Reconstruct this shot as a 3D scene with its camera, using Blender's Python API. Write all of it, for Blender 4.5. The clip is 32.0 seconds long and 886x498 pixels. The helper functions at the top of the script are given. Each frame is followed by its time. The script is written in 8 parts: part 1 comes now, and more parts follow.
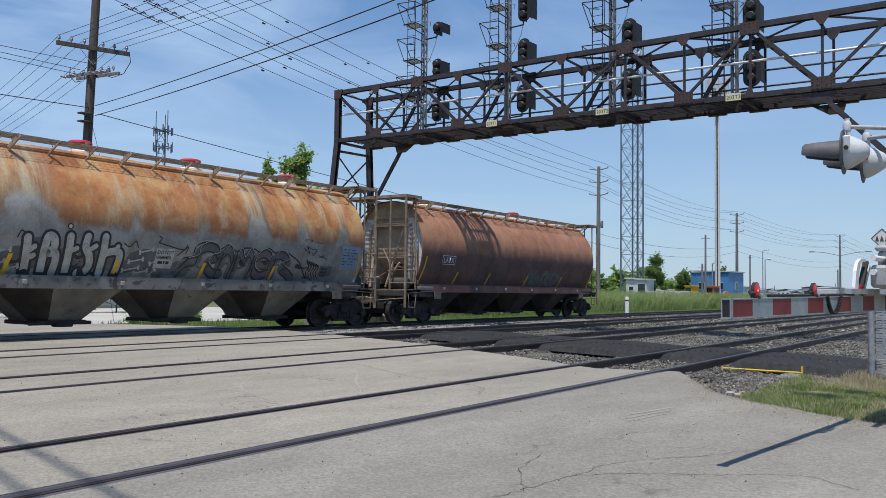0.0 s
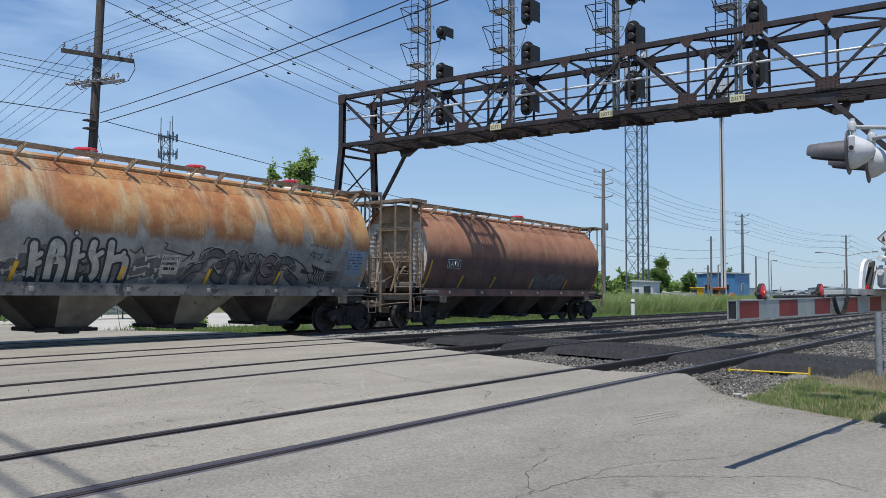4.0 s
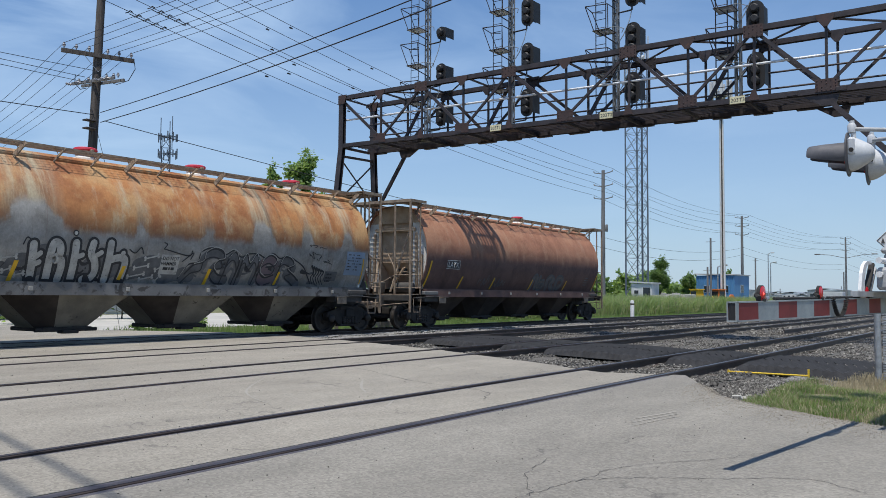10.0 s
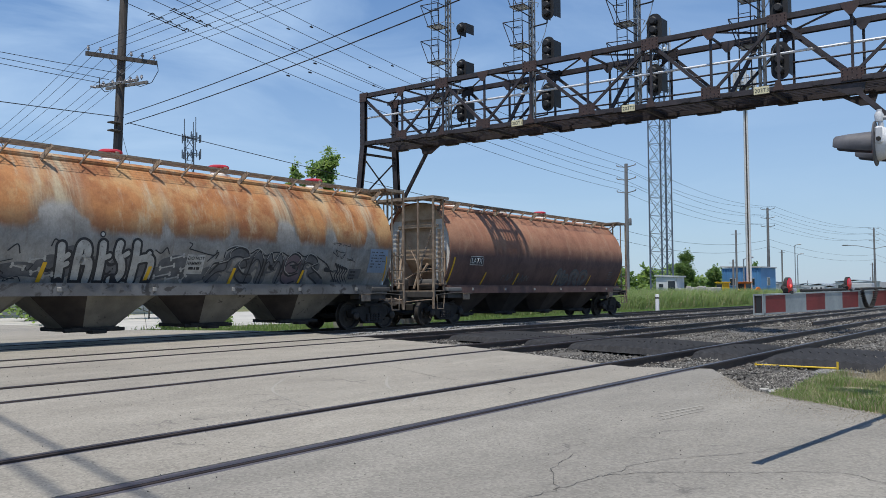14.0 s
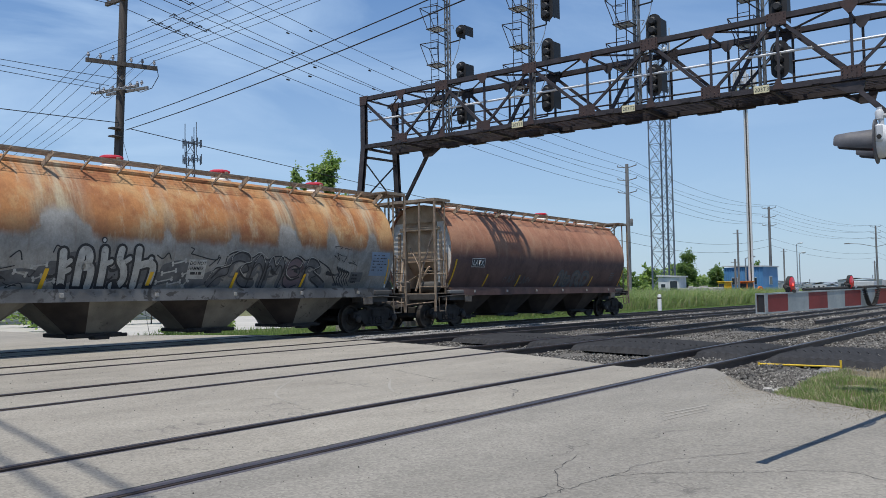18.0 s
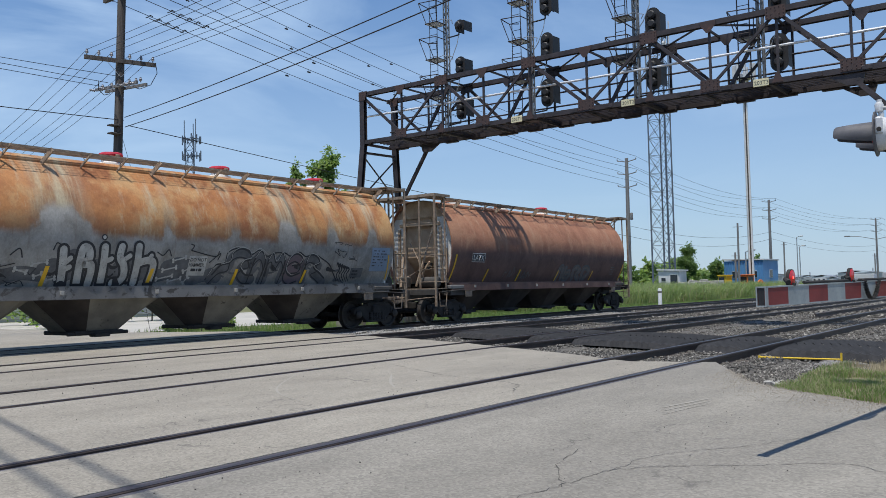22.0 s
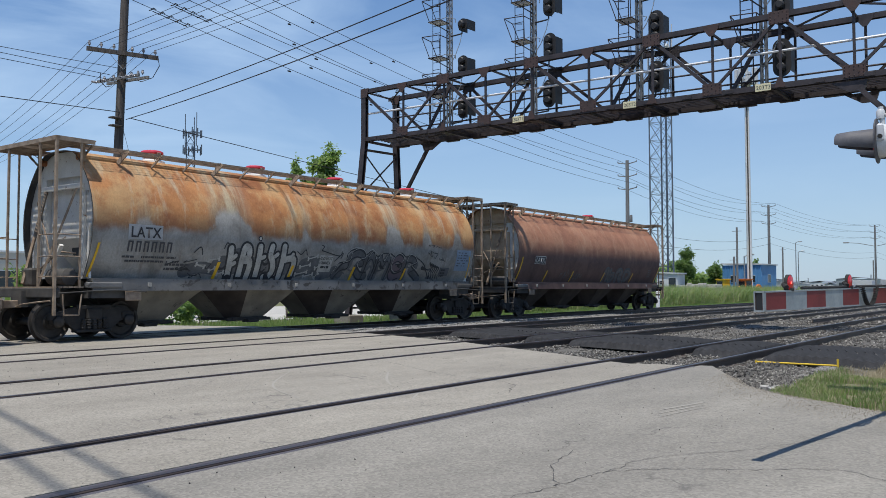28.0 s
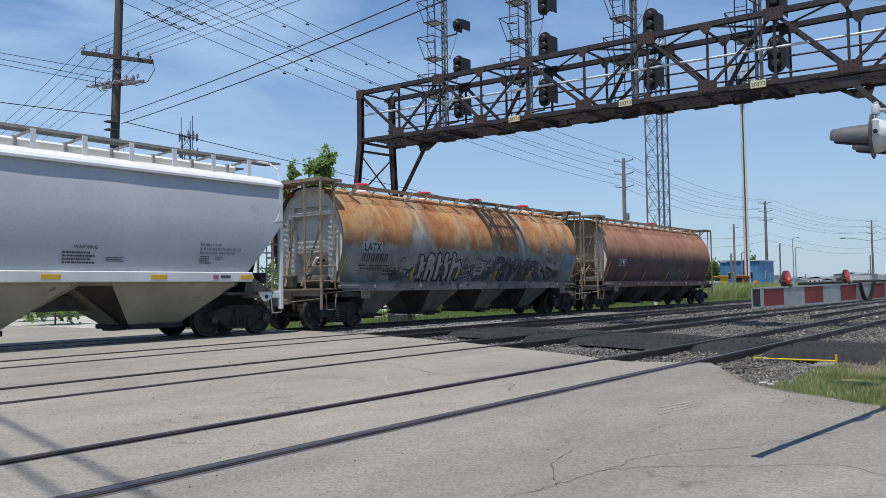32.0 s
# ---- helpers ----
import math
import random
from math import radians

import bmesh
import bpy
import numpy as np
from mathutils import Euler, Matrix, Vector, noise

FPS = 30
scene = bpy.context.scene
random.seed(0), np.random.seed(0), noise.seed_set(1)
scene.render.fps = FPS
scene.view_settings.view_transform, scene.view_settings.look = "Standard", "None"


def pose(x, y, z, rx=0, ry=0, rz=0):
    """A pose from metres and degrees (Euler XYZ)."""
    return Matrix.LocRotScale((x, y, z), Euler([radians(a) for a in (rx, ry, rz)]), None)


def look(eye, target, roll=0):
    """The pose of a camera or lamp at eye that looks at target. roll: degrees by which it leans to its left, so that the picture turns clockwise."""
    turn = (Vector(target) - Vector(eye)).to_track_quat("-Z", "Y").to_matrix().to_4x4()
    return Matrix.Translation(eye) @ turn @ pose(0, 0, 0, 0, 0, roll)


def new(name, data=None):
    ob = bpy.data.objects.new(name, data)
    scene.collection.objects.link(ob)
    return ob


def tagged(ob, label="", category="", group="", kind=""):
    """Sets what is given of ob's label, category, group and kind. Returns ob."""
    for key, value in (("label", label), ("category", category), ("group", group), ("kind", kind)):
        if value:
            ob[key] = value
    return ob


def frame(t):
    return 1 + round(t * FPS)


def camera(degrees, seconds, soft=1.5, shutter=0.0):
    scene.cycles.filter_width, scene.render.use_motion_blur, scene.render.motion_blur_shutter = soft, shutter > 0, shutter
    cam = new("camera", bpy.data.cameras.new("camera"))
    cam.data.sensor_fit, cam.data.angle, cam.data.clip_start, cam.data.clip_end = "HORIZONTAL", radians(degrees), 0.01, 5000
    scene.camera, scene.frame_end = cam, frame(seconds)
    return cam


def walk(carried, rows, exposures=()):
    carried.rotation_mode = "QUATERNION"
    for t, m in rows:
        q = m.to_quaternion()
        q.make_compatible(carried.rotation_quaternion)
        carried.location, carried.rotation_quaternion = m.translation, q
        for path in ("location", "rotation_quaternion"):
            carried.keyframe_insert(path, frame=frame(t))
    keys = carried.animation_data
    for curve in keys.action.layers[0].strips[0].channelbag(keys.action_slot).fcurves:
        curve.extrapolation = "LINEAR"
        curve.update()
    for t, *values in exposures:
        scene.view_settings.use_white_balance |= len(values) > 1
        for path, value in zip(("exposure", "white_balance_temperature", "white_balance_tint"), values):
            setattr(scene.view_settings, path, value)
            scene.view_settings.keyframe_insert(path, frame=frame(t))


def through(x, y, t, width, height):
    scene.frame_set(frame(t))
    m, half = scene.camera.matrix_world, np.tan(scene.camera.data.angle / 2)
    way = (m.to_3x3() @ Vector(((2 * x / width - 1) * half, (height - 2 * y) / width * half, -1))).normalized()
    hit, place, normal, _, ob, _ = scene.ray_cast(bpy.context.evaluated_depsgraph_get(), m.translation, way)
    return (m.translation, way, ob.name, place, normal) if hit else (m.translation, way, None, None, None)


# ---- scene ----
# ================= camera and its walk =================
EYE = (0.0, 0.0, 1.217)


def aim(yaw, pitch, roll):
    a, b = radians(yaw), radians(pitch)
    way = Vector((math.sin(a) * math.cos(b), math.cos(a) * math.cos(b), math.sin(b)))
    return look(EYE, Vector(EYE) + way * 10, roll)


cam = camera(55.10, 32.0, soft=0.55)
walk(cam, [
    (0, aim(55.457, 2.841, 0.687)), (0.5, aim(55.469, 2.808, 0.772)), (1, aim(55.424, 2.971, 0.780)), (1.5, aim(55.410, 2.970, 0.542)),
    (2, aim(55.370, 2.995, 0.377)), (2.5, aim(55.257, 3.019, 0.324)), (3, aim(55.182, 3.134, 0.238)), (3.5, aim(55.116, 3.100, 0.173)),
    (5.5, aim(55.129, 3.133, 0.428)), (6, aim(55.200, 3.158, 0.347)), (6.5, aim(55.150, 3.135, 0.230)), (7, aim(55.116, 3.098, 0.148)),
    (7.5, aim(55.042, 3.136, 0.132)), (8, aim(54.983, 3.063, 0.246)), (8.5, aim(55.043, 2.999, 0.548)), (9, aim(55.110, 3.085, 0.733)),
    (9.5, aim(55.094, 3.184, 0.580)), (10, aim(55.137, 3.150, 0.391)), (10.5, aim(55.150, 3.169, 0.333)), (11, aim(55.126, 3.131, 0.243)),
    (11.5, aim(54.757, 3.155, -0.193)), (12, aim(54.198, 3.170, -0.130)), (12.5, aim(53.662, 3.135, -0.088)), (13, aim(53.595, 3.055, -0.221)),
    (13.5, aim(53.636, 2.990, -0.322)), (14, aim(53.584, 2.895, -0.314)), (14.5, aim(53.654, 2.889, -0.226)), (16.5, aim(53.624, 2.898, -0.745)),
    (17, aim(53.597, 2.928, -0.818)), (17.5, aim(53.546, 2.996, -0.811)), (18, aim(53.480, 3.057, -0.896)), (18.5, aim(53.466, 3.027, -0.845)),
    (19, aim(53.490, 2.971, -0.862)), (19.5, aim(53.489, 2.972, -0.959)), (20, aim(53.451, 2.892, -1.083)), (20.5, aim(53.503, 2.892, -1.101)),
    (21, aim(53.544, 2.750, -1.183)), (21.5, aim(53.506, 2.729, -1.228)), (22, aim(53.465, 2.732, -1.237)), (22.5, aim(53.369, 2.766, -1.256)),
    (23, aim(53.337, 2.743, -1.179)), (23.5, aim(53.272, 2.701, -1.001)), (24, aim(53.262, 2.668, -0.879)), (24.5, aim(53.237, 2.636, -0.767)),
    (25, aim(53.234, 2.683, -0.653)), (25.5, aim(53.242, 2.697, -0.445)), (27.5, aim(53.419, 2.655, -0.254)), (28, aim(53.536, 2.638, -0.134)),
    (28.5, aim(53.523, 2.585, -0.790)), (29, aim(53.597, 2.584, -0.795)), (29.5, aim(53.782, 2.557, -0.623)), (30, aim(53.998, 2.567, -0.578)),
    (30.5, aim(53.967, 2.477, -0.384)), (31, aim(53.786, 2.452, -0.458)), (31.5, aim(53.727, 2.507, -0.656)), (32, aim(53.704, 2.658, -0.844)),
])

# ================= world, sun, exposure =================
SUN_FROM = Vector((-0.27, -0.11, 1.0)).normalized()
world = bpy.data.worlds.new("sky")
scene.world = world
world.use_nodes = True
wn, wl = world.node_tree.nodes, world.node_tree.links
wn.clear()
sky = wn.new("ShaderNodeTexSky")
sky.sky_type, sky.sun_disc = "NISHITA", False
sky.sun_elevation = math.asin(SUN_FROM.z)
sky.sun_rotation = math.atan2(SUN_FROM.x, SUN_FROM.y)
sky.air_density, sky.dust_density, sky.ozone_density = 1.0, 0.15, 3.0
co = wn.new("ShaderNodeTexCoord")
mp = wn.new("ShaderNodeMapping")
mp.inputs["Scale"].default_value = (1.6, 2.2, 7.0)
wl.new(co.outputs["Generated"], mp.inputs["Vector"])
cl = wn.new("ShaderNodeTexNoise")
cl.inputs["Scale"].default_value, cl.inputs["Detail"].default_value = 1.5, 9
cl.inputs["Roughness"].default_value, cl.inputs["Distortion"].default_value = 0.55, 0.8
wl.new(mp.outputs["Vector"], cl.inputs["Vector"])
cr = wn.new("ShaderNodeValToRGB")
cr.color_ramp.elements[0].position, cr.color_ramp.elements[1].position = 0.44, 0.80
cr.color_ramp.elements[0].color, cr.color_ramp.elements[1].color = (0, 0, 0, 1), (0.42, 0.42, 0.42, 1)
wl.new(cl.outputs["Fac"], cr.inputs["Fac"])
mx = wn.new("ShaderNodeMixRGB")
mx.inputs["Color2"].default_value = (8.5, 8.9, 9.4, 1)
side = wn.new("ShaderNodeSeparateXYZ")
wl.new(co.outputs["Generated"], side.inputs["Vector"])
veil = wn.new("ShaderNodeMapRange")
veil.inputs["From Min"].default_value, veil.inputs["From Max"].default_value = 0.15, 0.9
veil.inputs["To Min"].default_value, veil.inputs["To Max"].default_value = 0.25, 1.25
wl.new(side.outputs["Y"], veil.inputs["Value"])
thin = wn.new("ShaderNodeMath")
thin.operation = "MULTIPLY"
wl.new(cr.outputs["Color"], thin.inputs[0])
wl.new(veil.outputs["Result"], thin.inputs[1])
wl.new(thin.outputs["Value"], mx.inputs["Fac"])
wl.new(sky.outputs["Color"], mx.inputs["Color1"])
bg = wn.new("ShaderNodeBackground")
bg.inputs["Strength"].default_value = 0.117
tint = wn.new("ShaderNodeMixRGB")
tint.blend_type, tint.inputs["Fac"].default_value, tint.inputs["Color2"].default_value = "MULTIPLY", 1.0, (0.82, 1.0, 1.16, 1)
wl.new(mx.outputs["Color"], tint.inputs["Color1"])
sep = wn.new("ShaderNodeSeparateXYZ")
wl.new(co.outputs["Generated"], sep.inputs["Vector"])
low = wn.new("ShaderNodeMapRange")
low.inputs["From Min"].default_value, low.inputs["From Max"].default_value = 0.36, 0.0
low.inputs["To Min"].default_value, low.inputs["To Max"].default_value = 0.0, 0.78
wl.new(sep.outputs["Z"], low.inputs["Value"])
haze = wn.new("ShaderNodeMixRGB")
haze.inputs["Color2"].default_value = (3.55, 4.55, 5.95, 1)
lean = wn.new("ShaderNodeMath")
lean.operation, lean.inputs[1].default_value, lean.inputs[2].default_value = "MULTIPLY_ADD", -0.14, 1.04
wl.new(veil.outputs["Result"], lean.inputs[0])
thick = wn.new("ShaderNodeMath")
thick.operation = "MULTIPLY"
wl.new(low.outputs["Result"], thick.inputs[0])
wl.new(lean.outputs["Value"], thick.inputs[1])
wl.new(thick.outputs["Value"], haze.inputs["Fac"])
wl.new(tint.outputs["Color"], haze.inputs["Color1"])
wl.new(haze.outputs["Color"], bg.inputs["Color"])
wo = wn.new("ShaderNodeOutputWorld")
wl.new(bg.outputs["Background"], wo.inputs["Surface"])

sun = new("sun", bpy.data.lights.new("sun", "SUN"))
sun.data.energy, sun.data.angle, sun.data.color = 5.0, radians(0.53), (1.0, 0.95, 0.87)
sun.matrix_world = look(tuple(SUN_FROM * 60), (0, 0, 0))
scene.view_settings.exposure = 0.0


# ================= materials =================
def nodes_of(name):
    m = bpy.data.materials.new(name)
    m.use_nodes = True
    nt = m.node_tree
    return m, nt, nt.nodes["Principled BSDF"]


def noise_node(nt, scale, detail=5.0, stretch=(1, 1, 1), rough=0.55, space="Object", warp=0.0):
    c, p, n = nt.nodes.new("ShaderNodeTexCoord"), nt.nodes.new("ShaderNodeMapping"), nt.nodes.new("ShaderNodeTexNoise")
    p.inputs["Scale"].default_value = stretch
    n.inputs["Scale"].default_value, n.inputs["Detail"].default_value = scale, detail
    n.inputs["Roughness"].default_value, n.inputs["Distortion"].default_value = rough, warp
    nt.links.new(c.outputs[space], p.inputs["Vector"])
    nt.links.new(p.outputs["Vector"], n.inputs["Vector"])
    return n.outputs["Fac"]


def ramp(nt, fac, stops):
    r = nt.nodes.new("ShaderNodeValToRGB")
    e = r.color_ramp.elements
    while len(e) < len(stops):
        e.new(0.5)
    for k, (p, c) in zip(e, stops):
        k.position, k.color = p, (c, c, c, 1) if isinstance(c, (int, float)) else (*c, 1)
    nt.links.new(fac, r.inputs["Fac"])
    return r.outputs["Color"]


def mixed(nt, fac, a, b, mode="MIX"):
    m = nt.nodes.new("ShaderNodeMixRGB")
    m.blend_type = mode
    for key, v in (("Fac", fac), ("Color1", a), ("Color2", b)):
        if isinstance(v, (int, float)):
            m.inputs[key].default_value = v if key == "Fac" else (v, v, v, 1)
        elif isinstance(v, tuple):
            m.inputs[key].default_value = (*v, 1)
        else:
            nt.links.new(v, m.inputs[key])
    return m.outputs["Color"]


def bumped(nt, b, fac, strength, distance=0.01):
    n = nt.nodes.new("ShaderNodeBump")
    n.inputs["Strength"].default_value, n.inputs["Distance"].default_value = strength, distance
    nt.links.new(fac, n.inputs["Height"])
    nt.links.new(n.outputs["Normal"], b.inputs["Normal"])


def paint(name, c1, c2, scale=3.0, rough=0.6, metal=0.0, stain=None, stain_amount=0.45, bump=0.25, fine=60.0, stretch=(1, 1, 1), space="Object"):
    """Two colours mixed at a large scale, grain at a fine one, optional stains."""
    m, nt, b = nodes_of(name)
    big = noise_node(nt, scale, 6, stretch, space=space)
    col = mixed(nt, ramp(nt, big, ((0.35, 0.0), (0.68, 1.0))), c1, c2)
    grain = noise_node(nt, fine, 4, space=space)
    col = mixed(nt, 0.35, col, ramp(nt, grain, ((0.3, 0.55), (0.7, 1.0))), "MULTIPLY")
    if stain:
        s = noise_node(nt, scale * 2.7, 8, stretch, 0.65, space, 0.6)
        col = mixed(nt, ramp(nt, s, ((1 - stain_amount, 0.0), (1.06 - stain_amount, 1.0))), col, stain)
    nt.links.new(col, b.inputs["Base Color"])
    b.inputs["Roughness"].default_value, b.inputs["Metallic"].default_value = rough, metal
    if bump:
        bumped(nt, b, grain, bump, 0.006)
    return m


def foliage(name, c1, c2, scale, rough=0.6, through=0.45):
    """Thin leaves or blades: they let part of the light through."""
    m = paint(name, c1, c2, scale, rough, bump=0)
    nt = m.node_tree
    b = next(n for n in nt.nodes if n.type == "BSDF_PRINCIPLED")
    out = next(n for n in nt.nodes if n.type == "OUTPUT_MATERIAL")
    tr, mx = nt.nodes.new("ShaderNodeBsdfTranslucent"), nt.nodes.new("ShaderNodeMixShader")
    col = mixed(nt, 1.0, b.inputs["Base Color"].links[0].from_socket, (1.25, 1.3, 0.8), "MULTIPLY")
    nt.links.new(col, tr.inputs["Color"])
    mx.inputs["Fac"].default_value = through
    nt.links.new(b.outputs["BSDF"], mx.inputs[1])
    nt.links.new(tr.outputs["BSDF"], mx.inputs[2])
    nt.links.new(mx.outputs["Shader"], out.inputs["Surface"])
    return m


def plain(name, c, rough=0.5, metal=0.0):
    m, nt, b = nodes_of(name)
    g = noise_node(nt, 12.0, 4)
    nt.links.new(mixed(nt, ramp(nt, g, ((0.3, 0.0), (0.75, 1.0))), tuple(v * 0.86 for v in c), c), b.inputs["Base Color"])
    b.inputs["Roughness"].default_value, b.inputs["Metallic"].default_value = rough, metal
    return m


def road_material(name, dark, pale):
    m, nt, b = nodes_of(name)
    big = noise_node(nt, 0.35, 6, (0.6, 1.6, 1))
    col = mixed(nt, ramp(nt, big, ((0.3, 0.0), (0.7, 1.0))), dark, pale)
    mid = noise_node(nt, 1.6, 7, (0.6, 1.2, 1))
    col = mixed(nt, 0.6, col, ramp(nt, mid, ((0.3, 0.76), (0.62, 1.04))), "MULTIPLY")
    v = nt.nodes.new("ShaderNodeTexVoronoi")
    v.inputs["Scale"].default_value = 55.0
    c = nt.nodes.new("ShaderNodeTexCoord")
    nt.links.new(c.outputs["Object"], v.inputs["Vector"])
    col = mixed(nt, 0.55, col, ramp(nt, v.outputs["Color"], ((0.05, 0.45), (0.85, 1.22))), "MULTIPLY")
    speck = noise_node(nt, 42.0, 6, (1, 1, 1), 0.8)
    col = mixed(nt, ramp(nt, speck, ((0.63, 0.0), (0.70, 0.6))), col, (0.11, 0.105, 0.098))
    col = mixed(nt, ramp(nt, speck, ((0.28, 0.5), (0.36, 0.0))), col, (0.46, 0.44, 0.40))
    spots = noise_node(nt, 7.0, 5, (0.5, 1.3, 1), 0.7)
    col = mixed(nt, ramp(nt, spots, ((0.68, 0.0), (0.74, 0.75))), col, (0.10, 0.095, 0.09))
    crack = nt.nodes.new("ShaderNodeTexVoronoi")
    crack.feature = "DISTANCE_TO_EDGE"
    crack.inputs["Scale"].default_value = 0.42
    warp = nt.nodes.new("ShaderNodeVectorMath")
    wob = nt.nodes.new("ShaderNodeTexNoise")
    wob.inputs["Scale"].default_value, wob.inputs["Detail"].default_value = 1.7, 6
    nt.links.new(c.outputs["Object"], wob.inputs["Vector"])
    warp.operation = "ADD"
    nt.links.new(c.outputs["Object"], warp.inputs[0])
    nt.links.new(wob.outputs["Color"], warp.inputs[1])
    nt.links.new(warp.outputs["Vector"], crack.inputs["Vector"])
    gate = noise_node(nt, 0.8, 4)
    line = ramp(nt, crack.outputs["Distance"], ((0.0, 1.0), (0.006, 0.0)))
    line = mixed(nt, 1.0, line, ramp(nt, gate, ((0.5, 0.0), (0.6, 0.7))), "MULTIPLY")
    col = mixed(nt, line, col, (0.07, 0.065, 0.06))
    nt.links.new(col, b.inputs["Base Color"])
    b.inputs["Roughness"].default_value = 0.88
    bumped(nt, b, v.outputs["Distance"], 0.35, 0.006)
    return m


def hopper_material(name, rust, pale, body_a, body_b, edge, soft, wander, column, bare=()):
    """Old paint of a hopper car: rust on the crown that bleeds down the side, bleached columns, dirt on the flank."""
    m, nt, b = nodes_of(name)

    def calc(op, p, q, r=None):
        n = nt.nodes.new("ShaderNodeMath")
        n.operation = op
        for k, v in enumerate((p, q) if r is None else (p, q, r)):
            if isinstance(v, (int, float)):
                n.inputs[k].default_value = v
            else:
                nt.links.new(v, n.inputs[k])
        return n.outputs["Value"]
    c, s = nt.nodes.new("ShaderNodeTexCoord"), nt.nodes.new("ShaderNodeSeparateXYZ")
    nt.links.new(c.outputs["Object"], s.inputs["Vector"])
    z = s.outputs["Z"]
    wob = calc("MULTIPLY_ADD", noise_node(nt, 1.0, 6, (1.6, 0.2, 1.1), 0.65), 0.9, calc("SUBTRACT", s.outputs["X"], 0.45))
    col = 0.0
    for x0, half, amount in bare:
        m_ = nt.nodes.new("ShaderNodeMapRange")
        m_.interpolation_type = "SMOOTHSTEP"
        m_.inputs["From Min"].default_value, m_.inputs["From Max"].default_value = half * 1.5, half * 0.3
        m_.inputs["To Max"].default_value = amount
        nt.links.new(calc("ABSOLUTE", calc("SUBTRACT", wob, x0), 0.0), m_.inputs["Value"])
        col = calc("MAXIMUM", m_.outputs["Result"], col)
    col = calc("MAXIMUM", col, 0.0)
    n1 = noise_node(nt, 1.0, 9, (0.8, 0.2, 1.1), 0.66, warp=0.15)
    n2 = noise_node(nt, 1.0, 7, (5.0, 0.3, 0.7), 0.7)
    h = calc("MULTIPLY_ADD", calc("SUBTRACT", n1, 0.5), wander, z)
    h = calc("MULTIPLY_ADD", calc("SUBTRACT", n2, 0.5), wander * 0.35, h)
    h = calc("MULTIPLY_ADD", col, -column, h)
    mask = nt.nodes.new("ShaderNodeMapRange")
    mask.interpolation_type = "SMOOTHSTEP"
    mask.inputs["From Min"].default_value, mask.inputs["From Max"].default_value = edge - soft, edge + soft
    nt.links.new(h, mask.inputs["Value"])
    rim = nt.nodes.new("ShaderNodeMapRange")
    rim.inputs["From Min"].default_value, rim.inputs["From Max"].default_value = edge - 0.05, edge + 0.55
    rim.inputs["To Min"].default_value, rim.inputs["To Max"].default_value = 1.0, 0.0
    nt.links.new(h, rim.inputs["Value"])
    grain = noise_node(nt, 1.0, 9, (0.9, 0.5, 1.0), 0.62, warp=0.2)
    rusty = mixed(nt, ramp(nt, grain, ((0.40, 0.0), (0.5, 0.45), (0.60, 1.0))), rust[0], rust[1])
    patch = noise_node(nt, 1.0, 8, (1.1, 0.3, 1.2), 0.66, warp=0.25)
    rusty = mixed(nt, ramp(nt, patch, ((0.47, 0.0), (0.58, 0.55), (0.75, 0.85))), rusty, rust[2])
    rusty = mixed(nt, calc("MULTIPLY", rim.outputs["Result"], ramp(nt, n1, ((0.3, 0.4), (0.55, 1.0)))), rusty, rust[3])
    runs = noise_node(nt, 1.0, 8, (2.4, 0.2, 0.7), 0.70, warp=0.15)
    bleach = calc("MAXIMUM", ramp(nt, runs, ((0.54, 0.0), (0.68, 0.62))), calc("MULTIPLY", col, ramp(nt, n2, ((0.40, 0.10), (0.62, 0.75)))))
    rusty = mixed(nt, bleach, rusty, pale)
    dirt = noise_node(nt, 1.0, 9, (1.1, 0.6, 1.0), 0.7, warp=0.4)
    grey = mixed(nt, ramp(nt, dirt, ((0.34, 0.0), (0.6, 1.0))), body_a, body_b)
    drip = noise_node(nt, 1.0, 8, (7.0, 0.3, 0.4), 0.7)
    grey = mixed(nt, ramp(nt, drip, ((0.55, 0.0), (0.74, 0.55))), grey, rust[3])
    out = mixed(nt, mask.outputs["Result"], grey, rusty)
    fine = noise_node(nt, 22.0, 7, (1, 1, 0.6), 0.75)
    out = mixed(nt, 0.45, out, ramp(nt, fine, ((0.32, 0.55), (0.62, 1.12))), "MULTIPLY")
    nt.links.new(out, b.inputs["Base Color"])
    b.inputs["Roughness"].default_value = 0.75
    bumped(nt, b, fine, 0.25, 0.006)
    return m


ROAD = road_material("worn_concrete_road", (0.232, 0.214, 0.180), (0.295, 0.273, 0.230))
ASPHALT = road_material("bleached_asphalt_road", (0.192, 0.180, 0.156), (0.262, 0.246, 0.212))
BALLAST = paint("grey_ballast", (0.070, 0.065, 0.058), (0.130, 0.122, 0.108), 1.2, 0.95, bump=1.0, fine=28)
STONE = paint("ballast_stone", (0.16, 0.155, 0.145), (0.36, 0.35, 0.33), 6.0, 0.9, bump=0.4, fine=40)
SOIL = paint("grassy_soil", (0.075, 0.095, 0.028), (0.16, 0.15, 0.065), 0.25, 0.95, bump=0.6, fine=18)
RAIL = paint("rusty_rail_steel", (0.035, 0.028, 0.026), (0.085, 0.062, 0.052), 4.0, 0.55, 0.35, stretch=(0.3, 1, 1))
RAILTOP = paint("worn_rail_head", (0.06, 0.054, 0.062), (0.105, 0.094, 0.104), 3.0, 0.38, 0.6, bump=0.05, stretch=(0.2, 1, 1))
TIE = paint("creosoted_timber", (0.045, 0.036, 0.03), (0.11, 0.09, 0.075), 5.0, 0.9, bump=0.6, stretch=(4, 0.5, 1))
